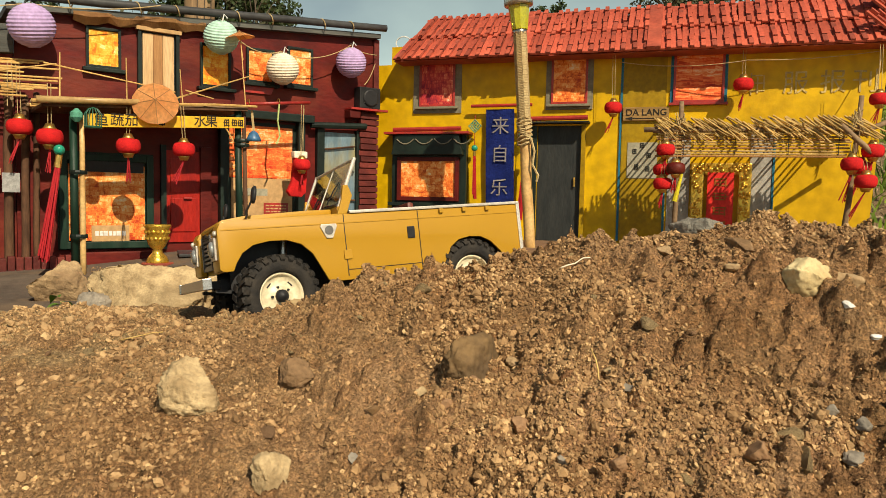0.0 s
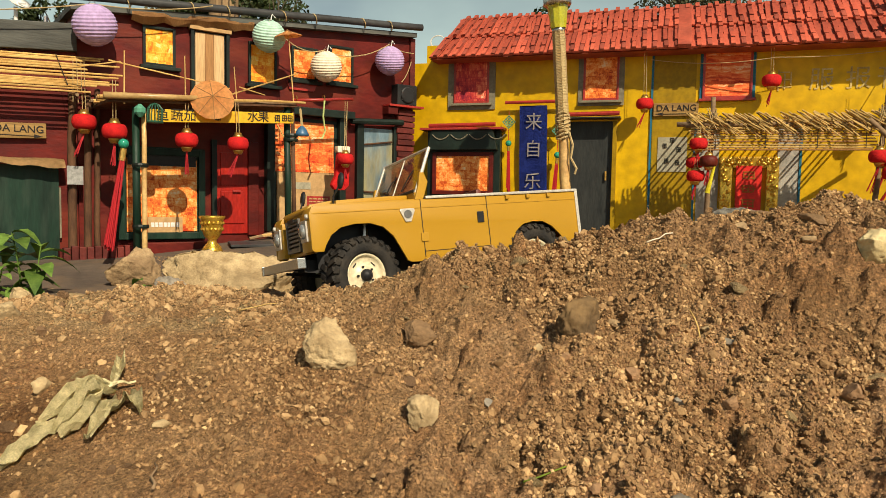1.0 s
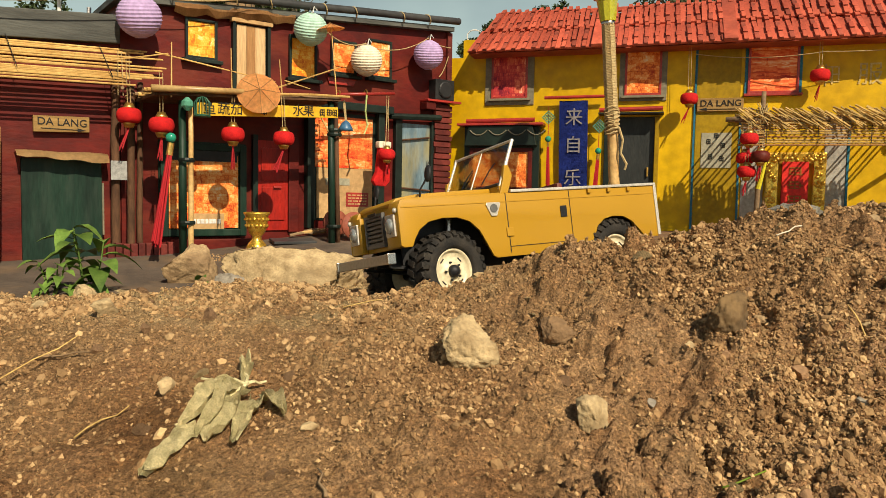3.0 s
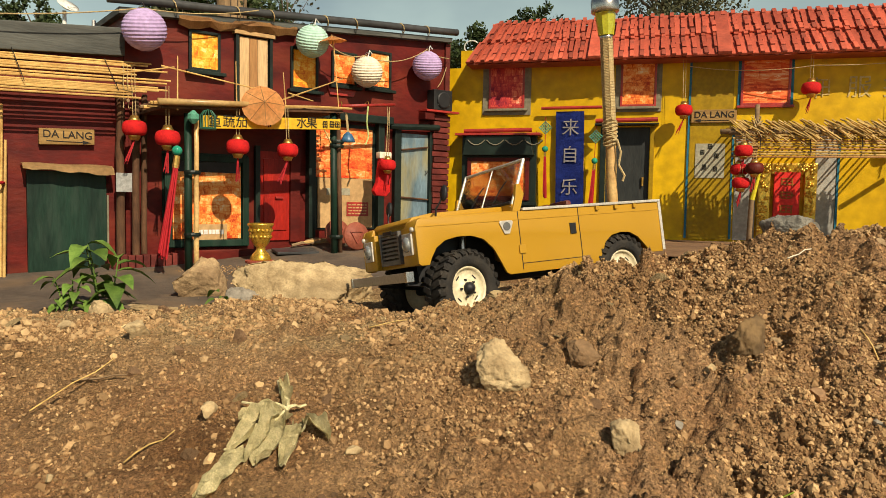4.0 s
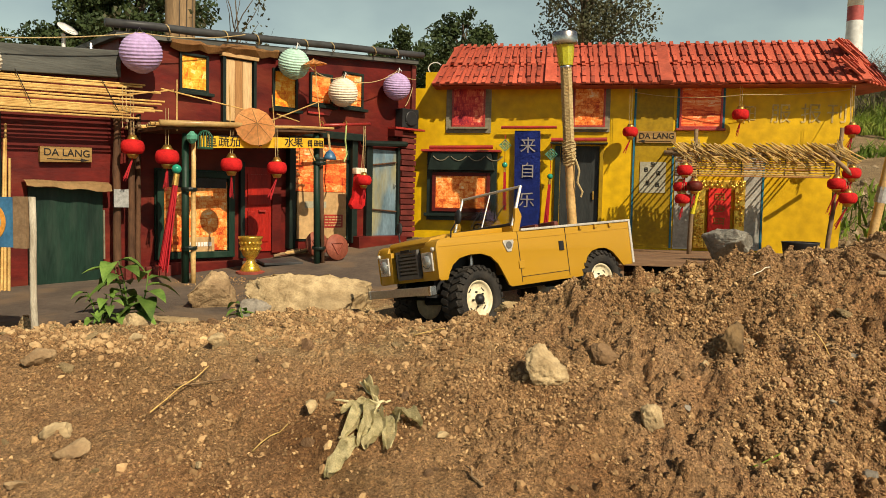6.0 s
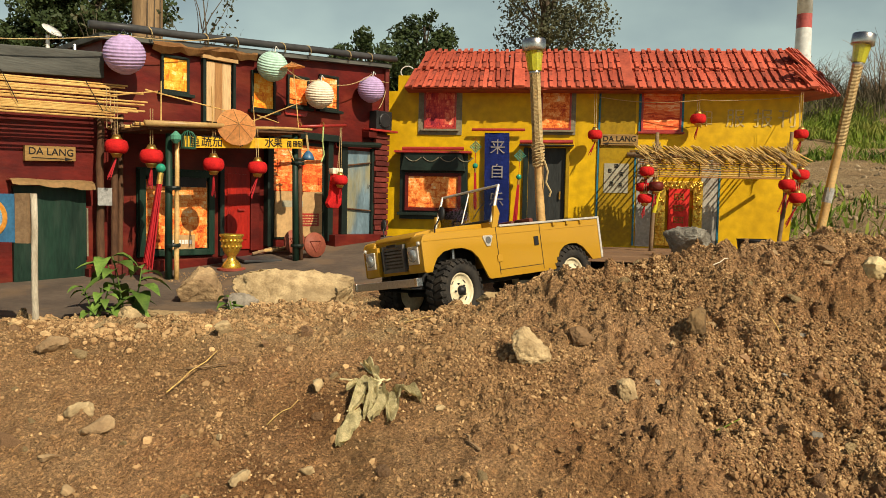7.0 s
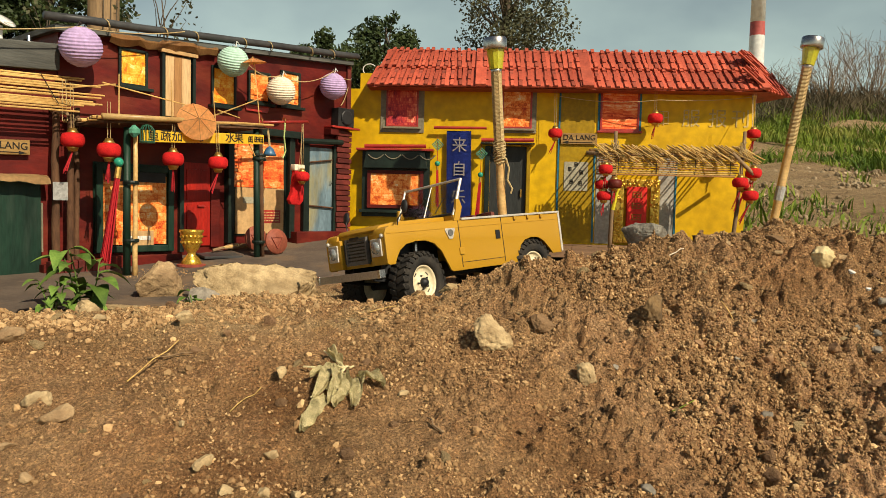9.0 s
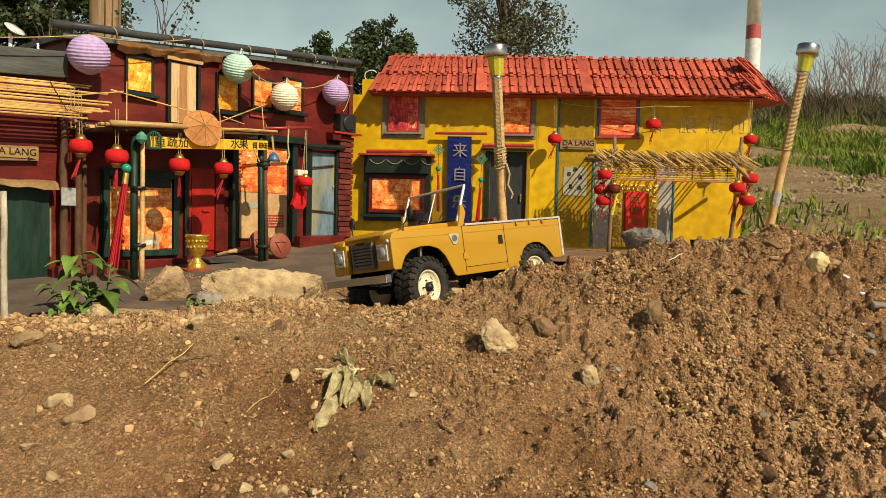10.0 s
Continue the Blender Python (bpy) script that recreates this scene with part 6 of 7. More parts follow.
for u in (-0.42, -0.345):
    part("hook", tube([Vector((u, -0.12 + 0.007 * math.cos(a), 0.378 + (u + 0.425) * 0.11 + 0.007 * math.sin(a))) for a in np.linspace(-1, 4, 9)], 0.0012, 5), BRASS, rail)
part("cord", tube([(-0.345, -0.125, 0.380), (-0.350, -0.128, 0.34), (-0.343, -0.126, 0.305), (-0.352, -0.126, 0.285)], 0.0022, 6), mat("pale_green_cord", (0.50, 0.60, 0.22), None, 60, 0.8), rail)
for a, b, r in (((-0.826, -0.165, 0.325), (-0.824, -0.162, 0.435), 0.0016), ((-0.700, -0.165, 0.340), (-0.700, -0.16, 0.440), 0.0016), ((-0.585, -0.165, 0.345), (-0.590, -0.16, 0.430), 0.0014),
                ((-0.430, -0.13, 0.36), (-0.437, -0.112, 0.535), 0.0014), ((-0.850, -0.14, 0.415), (-0.60, -0.16, 0.380), 0.0017), ((-0.60, -0.165, 0.366), (-0.415, -0.12, 0.440), 0.0019),
                ((-0.580, -0.165, 0.385), (-0.520, -0.17, 0.372), 0.0015), ((-0.925, -0.10, 0.395), (-0.83, -0.16, 0.412), 0.0018), ((-0.50, -0.172, 0.322), (-0.475, -0.172, 0.280), 0.0022)):
    part("stick", rod(a, b, r, r * 0.7, 6), CANE, cp, "thin cane stick")
# bird cage with a green knot
bc = thing("bird_cage", RED, (-0.768, -0.172, 0.292), "tiny green wire bird cage hanging at the canopy", "bird cage")
for k in range(14):
    a = 2 * math.pi * k / 14
    x, y = -0.768 + 0.0155 * math.cos(a), -0.178 + 0.0155 * math.sin(a)
    part("bar", tube([(x, y, 0.292), (x, y, 0.318), (-0.768 + 0.009 * math.cos(a), -0.178 + 0.009 * math.sin(a), 0.327), (-0.768, -0.178, 0.330)], 0.0011, 4), CAGE, bc)
part("base", lathe([(0.017, 0), (0.0175, 0.003), (0.016, 0.004)], (-0.768, -0.178, 0.289), 16), CAGE, bc)
part("knot", lathe([(0.004, -0.013), (0.012, -0.004), (0.012, 0.005), (0.003, 0.014)], (-0.798, -0.178, 0.312), 8), CORDGREEN, bc, "green woven knot")
# blue wind chime
ch = thing("wind_chime", RED, (-0.425, -0.16, 0.28), "small blue hanging ornament on jute strings", "ornament")
part("bell", lathe([(0.017, 0), (0.016, 0.006), (0.010, 0.018), (0.003, 0.024)], (-0.425, -0.165, 0.285), 12), mat("blue_glaze", (0.06, 0.17, 0.30), (0.03, 0.10, 0.20), 80, 0.4), ch, smooth=True)
part("strings", tube([(-0.425, -0.165, 0.308), (-0.428, -0.16, 0.355)], 0.0030, 5), STRING, ch)
# stocking
bm = bmesh.new()
poly = [(a + 0.024, b) for a, b in [(-0.318, 0.262), (-0.292, 0.262), (-0.285, 0.225), (-0.288, 0.170), (-0.300, 0.158), (-0.330, 0.160), (-0.338, 0.172), (-0.326, 0.195)]]
sk = thing("stocking", RED, (-0.31, -0.10, 0.16), "red felt stocking with a white cuff hanging by the lantern", "stocking")
part("sock", prism(poly, -0.108, -0.092), VELVET, sk, bevel=0.004, smooth=True)
part("cuff", box(-0.298, -0.262, -0.110, -0.090, 0.255, 0.272), CREAMPAPER, sk, "white plush cuff", bevel=0.003, smooth=True)
part("cord", tube([(-0.274, -0.100, 0.272), (-0.272, -0.110, 0.385)], 0.0008, 4), STRING, sk)

# cane awning on the annex
aw = thing("cane_awning", RED, (-1.15, -0.06, 0.40), "awning of loosely bound split canes on the annex", "awning")
rnd = random.Random(17)
for k in range(18):
    s = k / 17
    y, z0 = -0.016 - 0.064 * s, 0.434 - 0.086 * s
    part("cane", rod((-1.62, y, z0 - 0.02 - 0.012 * (1 - s) + rnd.uniform(-0.002, 0.002)), (-0.845 + rnd.uniform(-0.06, 0.045) - 0.03 * abs(s - 0.4), y + rnd.uniform(-0.004, 0.004), z0 + 0.004 + rnd.uniform(-0.003, 0.003)), 0.0025, 0.0020, 6), CANE, aw)
for u in (-1.28, -1.10, -0.93):
    part("binding", tube([(u + 0.0006 * i, -0.016 - 0.0032 * i - 0.003, 0.436 - 0.0036 * i) for i in range(21)], 0.0009, 4), INK, aw)
for u in (-1.45, -0.90):
    part("bracket", rod((u, 0.0, 0.356), (u, -0.084, 0.345), 0.0035), TWIG, aw)
part("hanger", tube([(-0.905, -0.07, 0.42), (-0.907, -0.075, 0.33)], 0.0009, 4), STRING, aw)
part("hanger", tube([(-0.898, -0.07, 0.42), (-0.897, -0.075, 0.33)], 0.0009, 4), STRING, aw)
# bundle of canes
bu = thing("cane_bundle", RED, (-1.125, -0.035, -0.05), "bundle of upright canes tied with red cord", "canes")
for k in range(12):
    x = -1.178 + 0.0048 * k
    part("cane", rod((x, -0.03 - 0.008 * (k % 3), -0.06), (x + rnd.uniform(-0.012, 0.016), -0.022 - 0.006 * (k % 2), 0.30 + rnd.uniform(-0.05, 0.03)), 0.0032, 0.0026, 6), CANE, bu)
part("tie", tube([Vector((-1.152 + 0.032 * math.cos(a), -0.038 + 0.022 * math.sin(a), 0.17)) for a in np.linspace(0, 6.3, 12)], 0.003, 5), TASSEL, bu)
# plain card on the post
cd = thing("card", RED, (-0.9, -0.045, 0.16), "small pale grey card tied to the stick post", "card")
part("sheet", box(-0.916, -0.884, -0.0465, -0.0450, 0.157, 0.197), mat("pale_card", (0.40, 0.40, 0.38), (0.26, 0.26, 0.25), 120, 0.7), cd)

# satellite dish
di = thing("satellite_dish", RED, (-1.00, 0.01, 0.485), "small white toy satellite dish on the grey beam", "satellite dish")
part("mast", rod((-1.0, 0.005, 0.488), (-1.0, 0.005, 0.527), 0.004), WHITE, di)
part("dish", lathe([(0.002, 0.0), (0.012, 0.002), (0.021, 0.007), (0.022, 0.008), (0.013, 0.0045), (0.002, 0.002)], (-0.997, -0.002, 0.531), 18, turn=Matrix.Rotation(radians(38), 4, "X") @ Matrix.Rotation(radians(14), 4, "Y")), WHITE, di, smooth=True)
part("arm", rod((-0.995, -0.004, 0.535), (-0.985, -0.02, 0.531), 0.0018), WHITE, di)
po2 = thing("pipe_stub", RED, (-0.945, 0.0, 0.48), "grey metal bracket standing on the grey beam", "bracket")
part("tube", rod((-0.948, -0.012, 0.455), (-0.944, 0.004, 0.515), 0.0045), STEEL, po2)

# ---- things on the street ----
def street_point(x, y):
    return Vector((x, y, street_z(y) + 0.004))


p = street_point(-1.074, 1.378)
ce = thing("incense_pot", WORLD, p, "gold incense pot with a rounded foot on the street", "pot")
part("pot", lathe([(0.023, 0.0), (0.024, 0.006), (0.019, 0.016), (0.0105, 0.025), (0.010, 0.032), (0.017, 0.039), (0.0225, 0.052), (0.024, 0.066), (0.025, 0.077), (0.029, 0.082), (0.0285, 0.086), (0.025, 0.086), (0.022, 0.073)], p, 28), GOLD, ce, smooth=True)
part("base", lathe([(0.034, -0.003), (0.034, 0.002), (0.030, 0.003)], p, 24), TILERIB, ce)
rnd = random.Random(2)
for k in range(30):
    a = 2 * math.pi * k / 15 + (0.2 if k > 14 else 0)
    z, rr = (0.056, 0.0230) if k > 14 else (0.070, 0.0244)
    part("ornament", lathe([(0.0048, 0), (0.003, 0.002), (0.001, 0.003)], p + Vector((rr * math.cos(a), rr * math.sin(a), z)), 6, turn=Matrix.Rotation(a, 4, "Z") @ Matrix.Rotation(radians(90), 4, "Y")), GOLD, ce)
for x, y, tip in ((-0.917, 1.56, 0.0), (-0.985, 1.60, 0.0)):
    q = street_point(x, y)
    dk = thing("red_disc", WORLD, q, "brick red round disc with a raised triangle leaning upright", "disc", "round red discs")
    turn = Matrix.Rotation(radians(50), 4, "Z") @ Matrix.Rotation(radians(82), 4, "X")
    part("plate", lathe([(0.033, -0.003), (0.034, 0.0), (0.033, 0.003)], q + Vector((0, 0, 0.034)), 28, turn=turn), mat("brick_red_paint", (0.30, 0.085, 0.05), (0.22, 0.06, 0.035), 20, 0.6, bump=0.4) if "brick_red_paint" not in bpy.data.materials else bpy.data.materials["brick_red_paint"], dk, smooth=True)
    m = Matrix.Translation(q + Vector((0, 0, 0.034))) @ turn
    tri = [m @ Vector((0.019 * math.cos(a), 0.019 * math.sin(a), 0.0042)) for a in (radians(-90), radians(30), radians(150), radians(-90))]
    part("triangle", tube(tri, 0.0018, 6), TILERIB, dk)
fl = thing("sticks", WORLD, street_point(-1.02, 1.62), "pale split sticks lying beside the doorstep", "sticks")
for k in range(7):
    a = street_point(-1.09 + 0.012 * k, 1.56 + 0.014 * k)
    part("stick", rod(a + Vector((0, 0, 0.005 + 0.003 * (k % 3))), a + Vector((0.085, 0.075, 0.022 + 0.003 * (k % 2))), 0.0042, 0.003, 6, wobble=0.003, steps=4, seed=k), BAMBOO if k % 2 else TWIG, fl)
pl = thing("dark_slab", WORLD, street_point(-1.05, 1.50), "dark flat slab lying on the street", "slab")
q = street_point(-1.05, 1.50)
bm = box(-0.05, 0.05, -0.035, 0.035, 0.0, 0.006)
bm.transform(Matrix.Translation(q) @ Matrix.Rotation(radians(40), 4, "Z") @ Matrix.Rotation(radians(4), 4, "X"))
part("slab", bm, PIPE, pl, bevel=0.001)
q = Vector((0.285, 1.80, ground_z(0.285, 1.80)))
bp = thing("black_bowl", WORLD, q, "black bowl standing before the yellow wall", "bowl")
part("bowl", lathe([(0.030, 0.0), (0.041, 0.030), (0.046, 0.062), (0.048, 0.066), (0.044, 0.066), (0.038, 0.03), (0.02, 0.012)], q, 24), PLASTIC, bp, smooth=True)

# torch posts
def torch(base, top, label, tag=False):
    base, top = Vector(base), Vector(top)
    t = thing("solar_torch", WORLD, base, label, "garden lamp", "bamboo solar torches")
    d = (top - base).normalized()
    up = d.to_track_quat("Z", "Y").to_matrix().to_4x4()
    L = (top - base).length
    part("pole", rod(base - d * 0.06, base + d * (L - 0.09), 0.0125, 0.0125, 12, wobble=0.002, steps=8, seed=4), BAMBOO, t, "bamboo pole", smooth=True)
    bm = bmesh.new()
    for k in range(60):
        h = L * 0.46 + (L * 0.54 - 0.105) * k / 59
        c = base + d * h
        tube([c + up @ Vector((0.0140 * math.cos(a), 0.0140 * math.sin(a), 0.0045 * a / 6.28)) for a in np.linspace(0, 6.28, 9)], 0.0022, 4, bm)
    part("rope_binding", bm, STRING, t, "jute rope binding")
    if not tag:
        bm = bmesh.new()
        for k in range(9):
            c = base + d * (L * 0.40 + 0.007 * k)
            tube([c + up @ Vector((0.0165 * math.cos(a), 0.0165 * math.sin(a), 0.004 * math.sin(a * 2 + k))) for a in np.linspace(0, 6.28, 10)], 0.0024, 4, bm)
        c = base + d * (L * 0.42)
        tube([c + Vector((0.016, -0.012, 0)), c + Vector((0.026, -0.016, -0.03)), c + Vector((0.022, -0.016, -0.06)), c + Vector((0.036, -0.016, -0.085)), c + Vector((0.032, -0.016, -0.098))], 0.0028, 6, bm)
        part("rope_knot", bm, STRING, t)
    else:
        part("tag", rod(base + d * (L * 0.19), base + d * (L * 0.26), 0.0145, seg=10), bpy.data.materials["pale_card"], t)
    part("collar", lathe([(0.014, 0), (0.016, 0.012), (0.013, 0.014)], base + d * (L - 0.112), 16, turn=up), STEEL, t, smooth=True)
    part("lamp_glass", lathe([(0.018, 0.0), (0.0205, 0.02), (0.0245, 0.052)], base + d * (L - 0.099), 10, turn=up), LAMPGLASS, t, "faceted yellow-green lamp glass")
    part("lamp_cap", lathe([(0.0315, 0.0), (0.0325, 0.002), (0.0325, 0.029), (0.0305, 0.0315), (0.004, 0.033)], base + d * (L - 0.046), 28, turn=up), STEEL, t, "brushed steel lamp cap", smooth=True)


torch((-0.310, 1.700, 0.054), (-0.351, 1.687, 0.643), "solar torch on a rope-bound bamboo pole")
torch((0.520, 1.97, 0.085), (0.626, 1.97, 0.718), "leaning solar torch on a rope-bound bamboo pole", True)

# wire along the yellow eaves
wr = thing("wire", YEL, (0.2, -0.08, 0.50), "thin pale wire sagging below the eaves", "wire")
part("strand", tube(sag((-0.14, -0.02, 0.520), (0.16, -0.07, 0.505), 0.012) + sag((0.16, -0.07, 0.505), (0.455, -0.02, 0.525), 0.006)[1:], 0.0010, 5), STRING, wr)
part("strand", tube(sag((0.452, -0.03, 0.53), (0.425, -0.12, 0.42), 0.01), 0.0012, 5), STRING, wr)
part("loop", tube([(-0.75 + 0.022 * math.cos(a), 0.02, 0.603 + 0.018 * math.sin(a)) for a in np.linspace(0.6, 4.4, 10)], 0.0018, 5), WHITE, wr)

# painted sign on a stake
gz = ground_z(-1.088, 0.665)
ss = thing("stake_sign", WORLD, (-1.088, 0.665, gz), "blue painted sign board on a bare wooden stake", "sign")
part("stake", rod((-1.088, 0.665, gz - 0.03), (-1.086, 0.662, 0.178), 0.0050, 0.0045, 8, wobble=0.0015, steps=5), mat("bleached_wood", (0.58, 0.52, 0.40), (0.34, 0.29, 0.21), 40, 0.85, bump=0.6, stretch=(3, 3, 0.6)), ss, smooth=True)
bo = part("board", box(-1.205, -1.093, 0.658, 0.664, 0.105, 0.177), mat("blue_board", (0.05, 0.19, 0.34), (0.04, 0.14, 0.27), 30, 0.5), ss)
part("edge", box(-1.1125, -1.0925, 0.6565, 0.6655, 0.104, 0.178), TWIG, bo, "raw wood edge")
part("emblem", lathe([(0.030, 0), (0.030, 0.001)], (-1.155, 0.6578, 0.141), 28, turn=Matrix.Rotation(radians(90), 4, "X")), mat("orange_emblem", (0.75, 0.32, 0.05), None, 30, 0.5), bo)
part("emblem", lathe([(0.023, 0), (0.023, 0.001)], (-1.155, 0.6565, 0.141), 28, turn=Matrix.Rotation(radians(90), 4, "X")), mat("white_emblem", (0.62, 0.70, 0.76), (0.10, 0.30, 0.50), 60, 0.5), bo)

# ---- background ----
def leaf_cloud(blobs, count, size, seed, flat=0.6):
    """Many small leaf quads scattered in ragged blobs."""
    rnd = np.random.RandomState(seed)
    verts, faces = [], []
    weights = np.array([b[3] ** 2 for b in blobs])
    pick = rnd.choice(len(blobs), count, p=weights / weights.sum())
    for n, i in enumerate(pick):
        cx, cy, cz, r = blobs[i]
        d = rnd.normal(size=3)
        d /= np.linalg.norm(d)
        c = np.array((cx, cy, cz)) + d * r * (rnd.rand() ** 0.45) * np.array((1, 1, 0.85))
        a, b = rnd.normal(size=3), rnd.normal(size=3)
        a /= np.linalg.norm(a)
        b -= a * (a @ b)
        b /= np.linalg.norm(b)
        s = size * rnd.uniform(0.6, 1.4)
        k = len(verts)
        verts += [c - a * s, c - b * s * flat, c + a * s, c + b * s * flat]
        faces.append((k, k + 1, k + 2, k + 3))
    me = bpy.data.meshes.new("crown")
    me.from_pydata([tuple(v) for v in verts], [], faces)
    return me


def tree(name, x, y, base, top, spread, blobs_n, leaves, size, seed, foliage, label, crown_from=0.3, lean=0.0, stout=1.0):
    t = thing(name, WORLD, (x, y, base), label, "tree")
    rnd = random.Random(seed)
    h = top - base
    bm = rod((x, y, base - 0.3), (x + lean, y, base + h * 0.92), 0.045 * h ** 0.9 * stout, 0.008 * h * stout, 8, wobble=0.02 * h, steps=6, seed=seed)
    blobs = []
    for k in range(blobs_n):
        zz = base + h * (crown_from + (1 - crown_from) * (k + 0.5) / blobs_n)
        f = 1 - abs((zz - base) / h - crown_from - 0.35 * (1 - crown_from)) * 1.1
        a = rnd.uniform(0, 6.28)
        d = spread * max(f, 0.25) * rnd.uniform(0.25, 1.0)
        c = (x + d * math.cos(a), y + d * math.sin(a), zz)
        r = spread * rnd.uniform(0.22, 0.42) * max(f, 0.45)
        blobs.append((*c, r))
        rod((x + lean * 0.5, y, base + (zz - base) * 0.75), c, 0.012 * h ** 0.8 * stout, 0.004 * stout, 5, bm, wobble=0.04 * h * 0.2, steps=3, seed=k)
    part("trunk", bm, BARK, t, smooth=True)
    me = leaf_cloud([(b[0] - x, b[1] - y, b[2] - base, b[3]) for b in blobs], leaves, size, seed)
    me.materials.append(foliage)
    ob = new("crown", me)
    ob.parent = t
    return t


tree("oak_tree", -3.35, 21.0, 1.6, 5.6, 2.1, 44, 16000, 0.060, 4, FOLIAGE, "dark dense broadleaf tree behind the houses", 0.15)
tree("oak_tree", -5.3, 21.5, 1.6, 5.2, 1.8, 36, 11000, 0.060, 9, FOLIAGE, "dark dense broadleaf tree behind the houses", 0.2)
tree("birch_tree", -0.05, 17.8, 1.6, 6.6, 1.75, 54, 13000, 0.040, 5, BIRCHLEAF, "tall thin-leaved birch behind the yellow house", 0.2, 0.15)
tree("oak_tree", -8.95, 12.0, 1.4, 4.9, 1.25, 56, 22000, 0.042, 14, FOLIAGE, "large dark tree behind the maroon house", 0.1)
tree("oak_tree", -8.2, 12.6, 1.4, 5.4, 1.2, 46, 16000, 0.040, 31, FOLIAGE, "large dark tree behind the maroon house", 0.25)
tree("oak_tree", -11.0, 11.0, 1.4, 3.6, 1.3, 36, 12000, 0.042, 15, FOLIAGE, "large dark tree behind the maroon house", 0.1)
tree("leafy_shrub", -2.02, 3.30, 0.2, 1.35, 0.24, 16, 210, 0.013, 22, BIRCHLEAF, "spindly shrub with few dull leaves beside the utility pole", 0.45, stout=0.25)
tree("leafy_shrub", -2.42, 3.00, 0.2, 1.10, 0.24, 14, 230, 0.013, 23, BIRCHLEAF, "spindly shrub with few dull leaves beside the utility pole", 0.4, stout=0.25)
for k, (x, y, h) in enumerate(((3.7, 8.7, 0.85), (4.3, 9.0, 1.0), (4.9, 9.2, 0.7), (5.6, 9.4, 0.9), (3.2, 9.3, 0.6))):
    b = ground_z(x, y)
    t = thing("bare_shrub", WORLD, (x, y, b), "grey bare twiggy shrub on the grassy bank", "shrub", "bare shrubs on the bank")
    rnd, bm = random.Random(k), bmesh.new()
    for i in range(34):
        p = Vector((x + rnd.uniform(-0.08, 0.08), y, b - 0.02))
        q = p + Vector((rnd.uniform(-0.4, 0.4), rnd.uniform(-0.2, 0.2), h * rnd.uniform(0.6, 1.0)))
        rod(p, q, 0.005, 0.002, 4, bm, wobble=0.05, steps=4, seed=i)
        for j in range(8):
            s = p.lerp(q, rnd.uniform(0.4, 1))
            rod(s, s + Vector((rnd.uniform(-0.16, 0.16), rnd.uniform(-0.08, 0.08), rnd.uniform(0.02, 0.18))), 0.0025, 0.0012, 3, bm)
    part("branchwork", bm, TWIG, t, kind="stuff")
ut = thing("utility_pole", WORLD, (-2.27, 3.23, 0.2), "thick weathered wooden utility pole", "pole")
part("pole", rod((-2.29, 3.23, 0.0), (-2.22, 3.23, 5.5), 0.074, 0.068, 18, wobble=0.004, steps=8), POLEWOOD, ut, smooth=True)
for k in range(3):
    a = -1.2 + 0.5 * k
    part("crack", rod((-2.275 + 0.0735 * math.cos(a), 3.23 + 0.0735 * math.sin(a), 0.4 + 0.2 * k), (-2.262 + 0.073 * math.cos(a), 3.23 + 0.073 * math.sin(a), 1.5 + 0.3 * k), 0.004, 0.002, 5), BARK, ut)
tw = thing("tower", WORLD, (39.0, 112.0, 1.7), "tall white tower with a red band far away", "tower")
part("shaft", lathe([(1.5, 0), (1.05, 26.6)], (39.0, 112.0, 0.0), 24, caps=False), TOWER, tw, smooth=True)
part("band", lathe([(1.05, 26.6), (1.03, 28.6)], (39.0, 112.0, 0.0), 24, caps=False), TOWERRED, tw, "red painted band", smooth=True)
part("shaft", lathe([(1.03, 28.6), (0.7, 62.0)], (39.0, 112.0, 0.0), 24), TOWER, tw, smooth=True)

# grass on the bank
def grass(name, x0, x1, y0, y1, count, h0, h1, seed, material, label):
    rnd = np.random.RandomState(seed)
    x, y = rnd.uniform(x0, x1, count), rnd.uniform(y0, y1, count)
    keep = fbm(x, y, 1.9, 4, 77) > -0.14 + 0.2 * rnd.rand(count)
    x, y = x[keep], y[keep]
    n = len(x)
    z, h, a = height(x, y), rnd.uniform(h0, h1, n) * (0.45 + 1.5 * np.clip(fbm(x, y, 2.6, 3, 91) + 0.4, 0, 1)), rnd.uniform(0, np.pi, n)
    lx, ly, w = rnd.normal(0, 0.6, n) * h, rnd.normal(0, 0.35, n) * h, 0.003 + 0.004 * rnd.rand(n)
    dx, dy = np.cos(a) * w, np.sin(a) * w
    v = np.empty((n, 5, 3))
    v[:, 0], v[:, 1] = np.stack([x - dx, y - dy, z - 0.02], 1), np.stack([x + dx, y + dy, z - 0.02], 1)
    v[:, 2], v[:, 3] = np.stack([x + dx * 0.8 + lx * 0.35, y + dy * 0.8 + ly * 0.35, z + h * 0.6], 1), np.stack([x - dx * 0.8 + lx * 0.35, y - dy * 0.8 + ly * 0.35, z + h * 0.6], 1)
    v[:, 4] = np.stack([x + lx, y + ly, z + h], 1)
    i = np.arange(n) * 5
    faces = np.stack([i, i + 1, i + 2, i + 3], 1).tolist() + np.stack([i + 3, i + 2, i + 4], 1).tolist()
    me = bpy.data.meshes.new(name)
    me.from_pydata(v.reshape(-1, 3).tolist(), [], faces)
    me.materials.append(material)
    tagged(new(name, me), label, "grass", kind="stuff")


